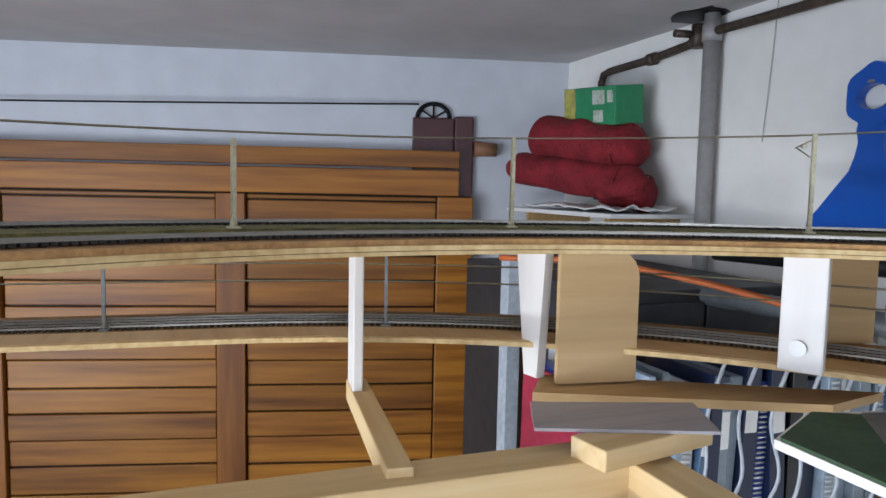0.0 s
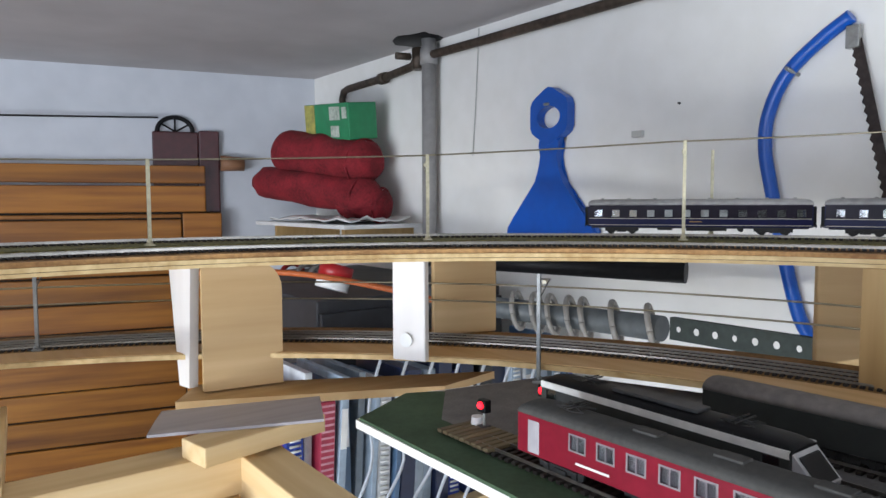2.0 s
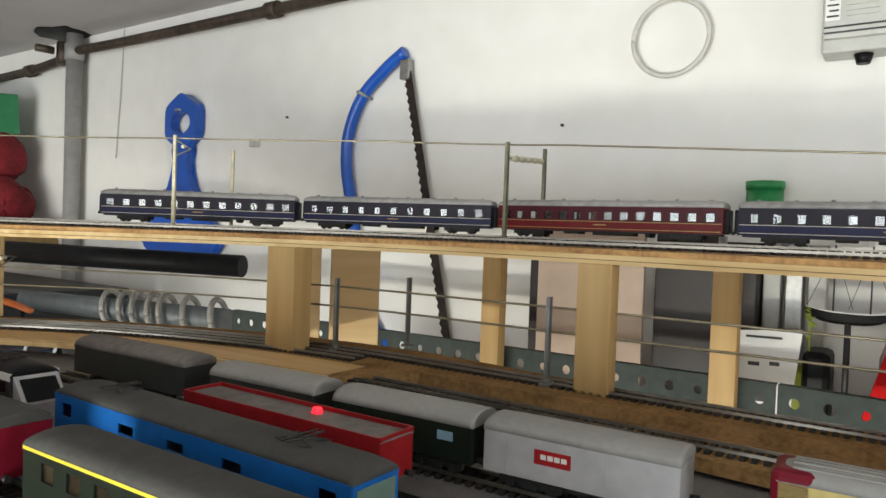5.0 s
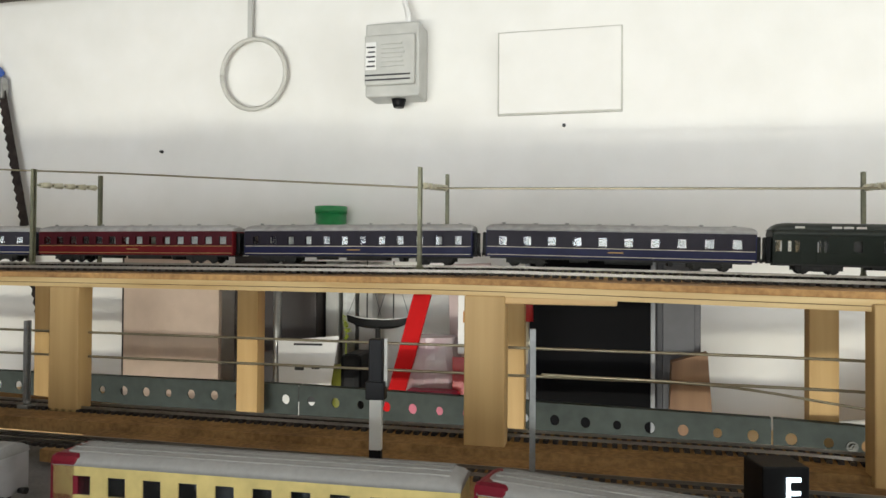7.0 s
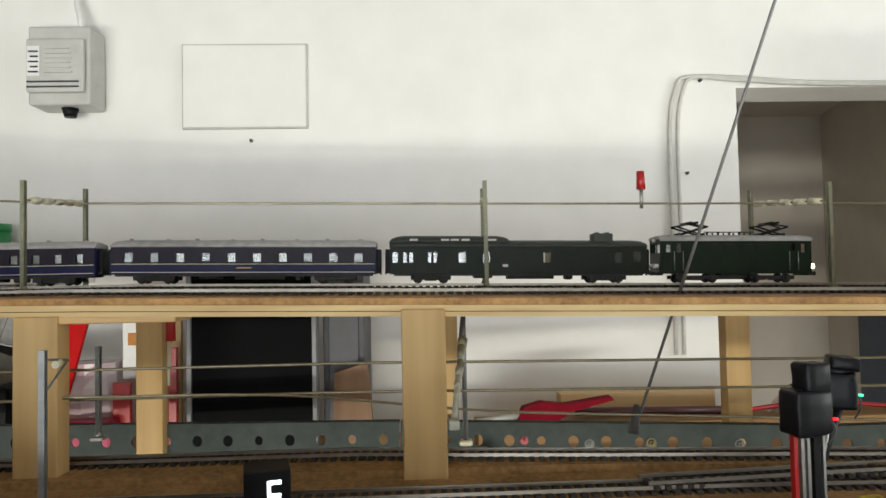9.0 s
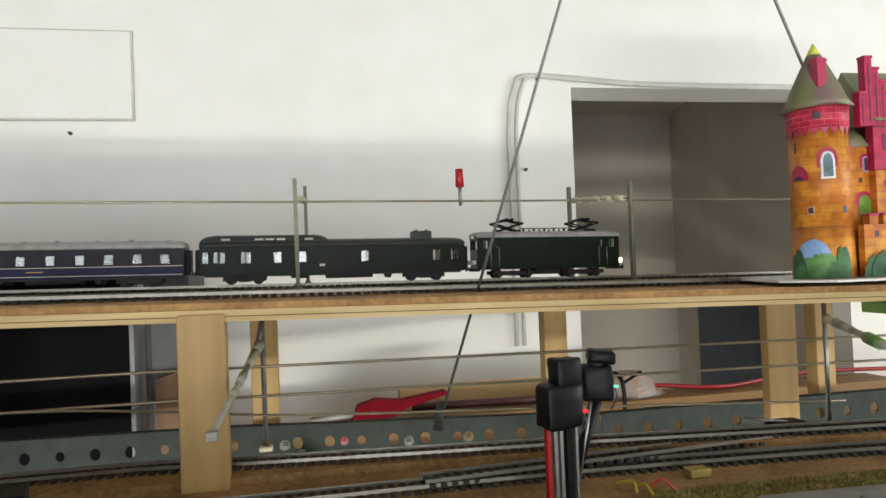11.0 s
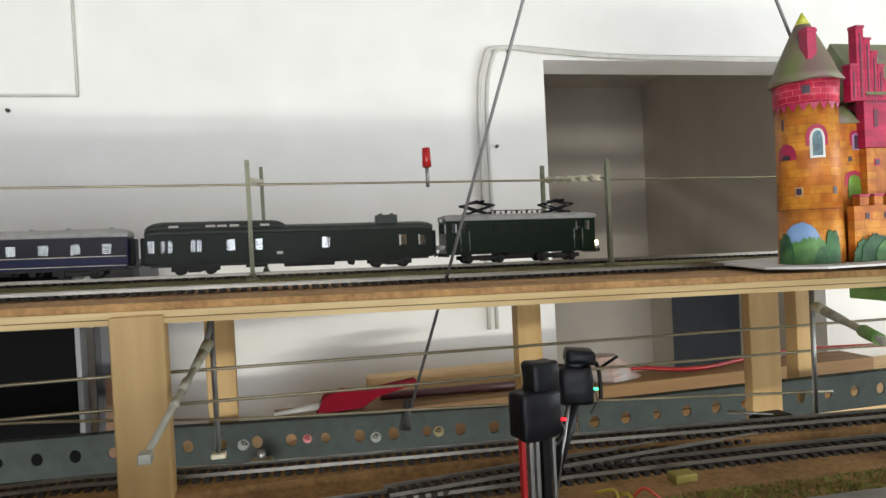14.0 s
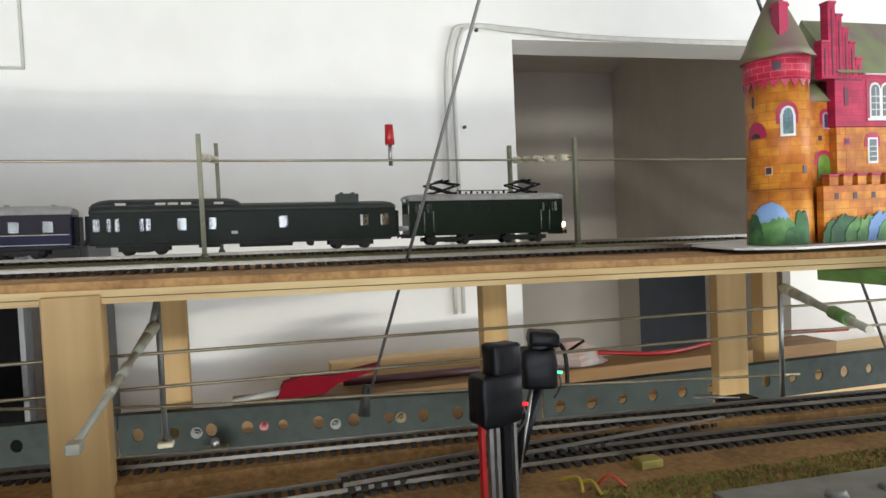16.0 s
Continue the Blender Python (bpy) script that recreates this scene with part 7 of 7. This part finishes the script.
    tube(b, [(-0.0102 * (1 - abs(u) ** 2.2) - 0.0006, u * 0.052, 0.0165 + 0.008 * u * u + (0.004 * u if u < 0 else -0.002 * u)) for u in [-0.98 + 1.96 * i / 16 for i in range(17)]], 0.0009, 5)
    part("rail_line", b, WHITEPL, t, "white rail line")
    for y in (-0.025, 0.018):
        b = B()
        cyl(b, (0, y, 0.012), (0, y, 0.105), 0.0012, n=6)
        part("mast", b, DARKGREY, t)
    for y0, y1 in ((-0.05, -0.025), (0.05, 0.018), (0.0, -0.025), (-0.005, 0.018)):
        b = B()
        cyl(b, (0, y0, 0.02), (0, y1, 0.10), 0.0004, n=4)
        part("rigging", b, DARKGREY, t)
    b = B()
    cyl(b, (0, 0, -0.152), (0, 0, 0.004), 0.004, n=10)
    cyl(b, (0, 0, -0.152), (0, 0, -0.146), 0.03, n=20)
    part("stand", b, DARKGREY, t)
    for y, m in ((-0.255, GREYPL), (-0.285, STEEL), (-0.315, GREYPL)):
        b = B()
        box(b, 1.50, y - 0.012, Z, 1.53, y + 0.012, 1.60, 0.002)
        solid("metal_strip", b, m, "grey metal strip standing on the shelf", "strip", "metal strips")
    # white paper bag with cut-out handle
    t = thing("white_card_bag", "white folded card with a dark print on the shelf", "card", at=pose(1.36, -0.27, 1.384, 0, 12, 8))
    b = B()
    prism(b, [(-0.034, -0.049), (0.030, -0.049), (0.046, 0.098), (-0.047, 0.090)], -0.001, 0.001, pose(0, 0, 0, 90, 0, -90))
    part("sheet", b, WHITEPL, t)
    for y0, z0, y1, z1 in ((-0.02, 0.048, -0.008, 0.053), (0.004, 0.046, 0.018, 0.051), (-0.016, 0.0, 0.014, 0.022), (-0.022, 0.083, 0.022, 0.086)):
        b = B()
        box(b, -0.0022, y0, z0, -0.0012, y1, z1)
        part("print_bar", b, DARKGREY, t)
    b = B()
    box(b, 1.39, -0.345, Z, 1.46, -0.312, 1.452, 0.008)
    solid("dark_pouch", b, BLACK, "black pouch next to the white card", "pouch")
    # bag of red parts
    b = B()
    st = []
    for i in range(10):
        v = i / 9
        ring = []
        for j in range(18):
            a = 2 * math.pi * j / 18
            k = (1 - 0.35 * v) * (1 + 0.2 * noise.noise((math.cos(a) * 2, math.sin(a) * 2, v * 4)))
            ring.append(b.verts.new((1.43 + 0.05 * k * math.cos(a), -0.445 + 0.062 * k * math.sin(a), Z + 0.145 * v)))
        st.append(ring)
    for p, q in zip(st, st[1:]):
        for j in range(18):
            b.faces.new((p[j], p[(j + 1) % 18], q[(j + 1) % 18], q[j]))
    b.faces.new(st[0][::-1])
    b.faces.new(st[-1])
    solid("plastic_bag", b, mat("cloudy_pink_film", (0.42, 0.25, 0.28), 0.25, 0, 0.45, 30, 0.004, (0.5, 0.45, 0.46)), "crumpled clear plastic bag of pinkish parts", "plastic bag")
    b = B()
    box(b, 1.36, -0.50, Z, 1.40, -0.42, 1.408, 0.008)
    solid("red_tray", b, mat("magenta_red", (0.45, 0.02, 0.08), 0.4), "crimson tray inside the clutter on the shelf", "tray")
    def strip(label, y0, z0, y1, z1, w, m, x=1.41):
        t = math.degrees(math.atan2(y1 - y0, z1 - z0))
        L = math.hypot(y1 - y0, z1 - z0)
        b = B()
        box(b, -0.004, -w / 2, 0, 0.004, w / 2, L, 0.001)
        solid("coloured_strip", b, m, label, "strip", "coloured strips", at=pose(x, y0, z0, -t, 0, 0))
    strip("bright red plastic strip leaning in the clutter", -0.385, Z, -0.45, 1.58, 0.026, mat("bright_red_strip", (0.58, 0.012, 0.014), 0.75, 0, 0.1, 40, spec=0.1), 1.395)
    strip("white and pink plastic strip behind the bag", -0.50, Z, -0.49, 1.59, 0.07, mat("pale_pink_film", (0.66, 0.52, 0.50), 0.4, 0, 0.1, 20), 1.50)
    strip("red and white packet standing on the shelf", -0.50, Z, -0.50, 1.455, 0.024, REDPL, 1.39)
    strip("white packet with orange print", -0.512, 1.456, -0.512, 1.545, 0.045, WHITEPL, 1.42)
    b = B()
    box(b, 1.4130, -0.527, 1.503, 1.4158, -0.498, 1.520, 0.0004)
    solid("orange_sticker", b, mat("orange_print", (0.62, 0.24, 0.015), 0.5), "orange price sticker on the white packet", "sticker")
    t = thing("screwdriver", "red handled screwdriver hanging under the deck", "screwdriver")
    b = B()
    cyl(b, (1.25, -0.610, 1.522), (1.25, -0.610, DECK), 0.0085, 0.0080, 12)
    part("handle", b, REDPL, t)
    b = B()
    cyl(b, (1.25, -0.608, 1.470), (1.25, -0.610, 1.522), 0.0038, n=10)
    part("shaft", b, mat("cream_shaft", (0.55, 0.50, 0.38), 0.45), t, "cream shaft")
    t = thing("lime_plant", "small lime green artificial plant beside the model boat", "plant")
    rnd = random.Random(8)
    b = B()
    cyl(b, (1.40, -0.320, Z), (1.40, -0.319, 1.50), 0.0014, 0.0009, 6)
    part("stem", b, mat("lime_leaf", (0.34, 0.42, 0.03), 0.6), t)
    for k in range(16):
        b = B()
        a, z, e = rnd.uniform(0, 6.28), rnd.uniform(1.462, 1.508), rnd.uniform(0.008, 0.014)
        p = Vector((1.40, -0.3195, z))
        d = Vector((math.cos(a), math.sin(a), rnd.uniform(0, 0.8))).normalized()
        sd = d.cross(Vector((0, 0, 1))).normalized() * 0.0034
        vs = [b.verts.new(q) for q in (p, p + d * e * 0.5 + sd, p + d * e, p + d * e * 0.5 - sd)]
        b.faces.new(vs)
        ex = bmesh.ops.extrude_face_region(b, geom=b.faces[:])
        bmesh.ops.translate(b, verts=[q for q in ex["geom"] if isinstance(q, bmesh.types.BMVert)], vec=(0, 0, 0.0006))
        part("leaf", b, mat("lime_leaf", (0.3, 0.4, 0.0)), t)
    strip("red tall strip on the shelf", -0.565, Z, -0.565, 1.50, 0.012, REDPL, 1.40)
    strip("brown card upright behind the packets", -0.55, Z, -0.55, 1.58, 0.035, mat("brown_card", (0.40, 0.26, 0.13), 0.8), 1.43)
    b = B()
    cyl(b, (1.42, -0.30, Z), (1.42, -0.30, 1.43), 0.022, 0.016, 14)
    solid("yellow_cup", b, mat("olive_yellow", (0.40, 0.42, 0.06), 0.5), "olive yellow cup in the clutter", "cup")
    # red tool, plank and rod further on
    t = thing("red_tool", "red handled tool lying on the wall shelf", "tool")
    b = B()
    out = [(-1.04, 1.384), (-1.05, 1.405), (-1.075, 1.412), (-1.11, 1.408), (-1.175, 1.417), (-1.178, 1.412), (-1.12, 1.398), (-1.10, 1.386)]
    a1 = [b.verts.new((1.385, y, z)) for y, z in out]
    a2 = [b.verts.new((1.405, y, z)) for y, z in out]
    b.faces.new(a1)
    b.faces.new(a2[::-1])
    for i in range(len(out)):
        j = (i + 1) % len(out)
        b.faces.new((a1[i], a1[j], a2[j], a2[i]))
    part("handle", b, mat("deep_red_handle", (0.22, 0.006, 0.018), 0.8, 0, 0.1, 40, spec=0.1), t)
    b = B()
    cyl(b, (1.395, -1.05, 1.393), (1.395, -0.985, 1.387), 0.005, 0.003, 8)
    part("shank", b, GREYPL, t)
    b = B()
    box(b, 1.47, -1.36, Z, 1.50, -1.12, 1.408, 0.001)
    solid("short_plank", b, PINE, "short pine plank lying on the wall shelf", "plank")
    b = B()
    cyl(b, (1.42, -1.13, 1.391), (1.41, -1.36, 1.389), 0.006, n=12)
    solid("dark_rod", b, mat("dark_red_rod", (0.07, 0.02, 0.02), 0.4), "dark red rod lying on the wall shelf", "rod")
    b = B()
    tube(b, smooth_path([(1.40, -1.36, 1.389), (1.42, -1.5, 1.395), (1.40, -1.62, 1.388), (1.44, -1.80, 1.392), (1.43, -2.0, 1.388)], 6), 0.0035, 8)
    solid("red_cable", b, REDPL, "red cable lying on the wall shelf", "cable")
    b = B()
    st = []
    for i in range(8):
        v = i / 7
        st.append([b.verts.new((1.42 + 0.035 * (1 - 0.5 * v) * math.cos(a) * (1 + .25 * noise.noise((a, v * 3, 1))), -1.47 + 0.055 * (1 - 0.6 * v) * math.sin(a) * (1 + .25 * noise.noise((a, v * 3, 5))), 1.3835 + 0.035 * v)) for a in [2 * math.pi * j / 14 for j in range(14)]])
    for p, q in zip(st, st[1:]):
        for j in range(14):
            b.faces.new((p[j], p[(j + 1) % 14], q[(j + 1) % 14], q[j]))
    b.faces.new(st[0][::-1])
    b.faces.new(st[-1])
    solid("parts_bag", b, mat("orange_film", (0.42, 0.20, 0.13), 0.3, 0, 0.4, 30, 0.003, (0.35, 0.32, 0.30)), "crumpled bag of orange-brown parts on the shelf", "plastic bag")
    t = thing("gooseneck_lamp", "small black bent lamp with white tip on the shelf", "lamp")
    b = B()
    tube(b, smooth_path([(1.30, -1.405, Z), (1.30, -1.405, 1.42), (1.30, -1.39, 1.44), (1.29, -1.37, 1.432)], 6), 0.003, 8)
    cyl(b, (1.30, -1.405, Z), (1.30, -1.405, Z + 0.008), 0.009, n=12)
    part("neck", b, BLACK, t)
    b = B()
    cyl(b, (1.30, -1.405, 1.425), (1.295, -1.43, 1.44), 0.002, n=6)
    part("antenna", b, BLACK, t)
    # green lidded tin and black puck beyond the upper deck
    for (x, y, r, z0, z1, m, nm, lab) in ((1.548, -0.232, 0.027, 1.605, 1.688, mat("green_tin", (0.02, 0.24, 0.07), 0.4), "green_tin", "green round tin on the high wall bracket"),):
        t = thing(nm, lab, "tin")
        b = B()
        cyl(b, (x, y, z0), (x, y, z1 - 0.012), r, n=28)
        part("can", b, m, t)
        b = B()
        cyl(b, (x, y, z1 - 0.012), (x, y, z1), r * 1.05, n=28)
        part("lid", b, m, t)
    t = thing("high_bracket", "narrow white bracket board behind the upper deck", "shelf")
    b = B()
    box(b, 1.44, -0.38, 1.592, 1.579, -0.19, 1.604, 0.001)
    part("board", b, WHITEPL, t)
    b = B()
    cyl(b, (1.47, -0.335, 1.605), (1.47, -0.335, 1.622), 0.033, n=28)
    solid("black_puck", b, BLACK, "flat black round device beside the green tin", "device")


def north_east_clutter():
    # grey pipe wound with white cable, black tube above
    t = thing("grey_tube", "thick grey tube wound with white cable rings", "tube")
    p, q = Vector((1.19, 2.15, 1.365)), Vector((1.256, 0.675, 1.402))
    b = B()
    cyl(b, p, q, 0.024, n=24)
    part("tube", b, mat("slate_grey_plastic", (0.13, 0.145, 0.15), 0.45, 0, 0.15, 50), t)
    d = (q - p).normalized()
    side = d.cross(Vector((0, 0, 1))).normalized()
    up = side.cross(d)
    for f in (0.02, 0.09, 0.15, 0.23, 0.75, 0.79, 0.82, 0.855, 0.88, 0.93, 0.985):
        b = B()
        c = p + (q - p) * f
        rr = 0.060 if f < 0.3 else 0.040
        tube(b, [c + side * rr * math.cos(a) + up * rr * math.sin(a) + d * 0.024 * math.cos(a + 0.4) for a in [2 * math.pi * i / 28 for i in range(29)]], 0.0058 if f > 0.3 else 0.008, 8)
        part("cable_ring", b, mat("dull_beige_cable", (0.36, 0.34, 0.31), 0.55, 0, 0.15, 60) if f != 0.02 else REDPL, t, "white cable ring" if f != 0.02 else "red cable ring")
    b = B()
    cyl(b, (1.02, 1.15, 1.52), (1.245, 0.62, 1.512), 0.021, n=20)
    solid("black_tube", b, BLACK, "black plastic tube lying behind the decks", "tube")
    b = B()
    tube(b, smooth_path([(0.60, 1.25, 1.50), (0.72, 1.1, 1.505), (0.82, 0.92, 1.485), (0.90, 0.80, 1.455), (0.96, 0.82, 1.43)], 6), 0.0055, 8)
    solid("orange_cable", b, mat("orange_rubber", (0.55, 0.13, 0.02), 0.5), "orange cable hanging behind the curve", "cable")
    t = thing("paint_tin", "red and white round tin behind the curve", "tin", at=pose(0.99, 1.46, 1.418, 0, 18, 0))
    b = B()
    cyl(b, (0, 0, 0), (0, 0, 0.03), 0.042, n=24)
    part("can", b, WHITEPL, t)
    b = B()
    cyl(b, (0, 0, 0.03), (0, 0, 0.062), 0.043, n=24)
    part("band", b, REDPL, t)
    # dark cupboard in the corner below the bags
    t = thing("corner_cupboard", "dark grey cupboard standing in the corner", "cupboard")
    b = B()
    box(b, 0.92, 1.40, 0.0, 1.50, 2.2, 1.40, 0.004)
    part("body", b, mat("charcoal_laminate", (0.035, 0.036, 0.04), 0.5, 0, 0.2, 30), t)
    for x in (0.925, 1.215):
        b = B()
        box(b, x, 1.385, 0.08, x + 0.28, 1.3995, 1.37, 0.002)
        dr = part("door", b, mat("charcoal_laminate", (0.03, 0.03, 0.03)), t)
        b = B()
        cyl(b, (x + 0.14, 1.383, 0.75), (x + 0.14, 1.37, 0.75), 0.008, n=10)
        part("knob", b, STEEL, dr)
    b = B()
    box(b, 0.86, 1.75, 0, 0.90, 1.80, 1.45, 0.002)
    solid("pale_lath", b, mat("pale_blue_paint", (0.50, 0.55, 0.60), 0.6), "pale painted lath standing by the cupboard", "lath")


def book_row():
    """Magazines, folders and binders standing on a low shelf, some leaning."""
    b = B()
    box(b, 0.50, 1.02, 0.985, 1.46, 1.32, 1.005, 0.001)
    sh = thing("book_shelf", "wooden shelf board full of folders under the decks", "shelf")
    part("board", b, PINE_X, sh)
    for x in (0.50, 1.44):
        b = B()
        box(b, x, 1.02, 0.0, x + 0.02, 1.32, 0.985, 0.001)
        part("side", b, PINE_Z, sh)
    cols = {"pale_blue": (0.36, 0.45, 0.55), "steel_blue": (0.09, 0.16, 0.27), "navy": (0.012, 0.02, 0.06), "white": (0.66, 0.68, 0.70), "crimson": (0.40, 0.03, 0.07), "royal_blue": (0.02, 0.05, 0.32), "black": (0.012, 0.013, 0.016), "grey_blue": (0.24, 0.29, 0.34)}
    order = ["crimson", "royal_blue", "white", "crimson", "pale_blue", "steel_blue", "grey_blue", "pale_blue", "white", "steel_blue", "navy", "grey_blue", "pale_blue", "navy", "royal_blue", "navy", "black", "navy", "pale_blue", "white", "pale_blue", "grey_blue", "white", "pale_blue", "steel_blue", "white", "pale_blue", "navy", "black"]
    rnd = random.Random(21)
    x = 0.665
    i = 0
    while x < 1.42:
        cn = order[i % len(order)]
        w = rnd.choice((0.012, 0.016, 0.022, 0.03, 0.038)) if cn not in ("navy", "black", "royal_blue") else rnd.choice((0.035, 0.045))
        h = rnd.uniform(0.26, 0.32)
        dpt = rnd.uniform(0.20, 0.22)
        lean = rnd.uniform(-1, 5) if x < 1.0 else rnd.uniform(-3, 3)
        t = thing("folder" if w > 0.03 else "magazine", {"white": "white glossy folder", "crimson": "crimson patterned spine folder"}.get(cn, cn.replace("_", " ") + " folder") + " standing on the low shelf", "folder", "folders on the shelf", at=pose(x + w / 2, 1.04 + rnd.uniform(0, 0.03), 1.0055, 0, lean, 0))
        b = B()
        box(b, -w / 2, 0, 0, w / 2, dpt, h, min(0.002, w * 0.2))
        part("cover", b, mat("cover_" + cn, cols[cn], 0.35, 0, 0.2, 40), t)
        k = rnd.random()
        if cn == "crimson":
            for j in range(22):
                b = B()
                box(b, -w * 0.45, -0.0006, 0.012 + j * 0.012, w * 0.45, 0.0004, 0.016 + j * 0.012, m=Matrix.Rotation(0.0, 4, "Y"))
                part("spine_stripe", b, mat("pink_stripe", (0.62, 0.30, 0.36), 0.5), t)
        elif k < 0.4:
            b = B()
            box(b, -w * 0.4, -0.0006, h * 0.55, w * 0.4, 0.0004, h * 0.8)
            part("spine_label", b, WHITEPL if cn != "white" else mat("cover_royal_blue", (0.02, 0.05, 0.32)), t)
        elif k < 0.65:
            for j in range(26):
                b = B()
                cyl(b, (-w * 0.3, -0.002, 0.01 + j * 0.010), (w * 0.3, -0.002, 0.01 + j * 0.010), 0.0022, n=6)
                part("spiral_wire", b, WHITEPL if j % 2 else GREYPL, t)
        x += w + rnd.uniform(0.001, 0.006)
        i += 1
    # hanging white cable loops
    for i in range(7):
        x0 = 0.72 + 0.035 * i
        b = B()
        tube(b, smooth_path([(x0, 0.78 - 0.02 * i, 1.415), (x0 - 0.02, 0.79 - 0.02 * i, 1.33), (x0 + 0.01 * ((i % 3) - 1), 0.80 - 0.02 * i, 1.24), (x0 - 0.04, 0.80 - 0.02 * i, 1.16), (x0 - 0.03, 0.79 - 0.02 * i, 1.05)], 6), 0.0026, 6)
        solid("hanging_cable", b, mat("pale_cable", (0.55, 0.60, 0.66), 0.5), "pale thin cable hanging under the lower deck", "cable", "hanging cables")


def passage_things():
    t = thing("passage_cabinet", "grey-blue and black cabinet standing in the passage", "cabinet")
    b = B()
    box(b, 1.95, -2.28, 1.0, 2.25, -2.10, 1.50, 0.004)
    part("upper", b, mat("grey_blue_laminate", (0.075, 0.09, 0.12), 0.5, 0, 0.1, 20), t)
    b = B()
    box(b, 1.95, -2.28, 0.0, 2.25, -2.10, 0.999, 0.004)
    part("lower", b, BLACK, t)


back_shelf()
north_east_clutter()
book_row()
passage_things()
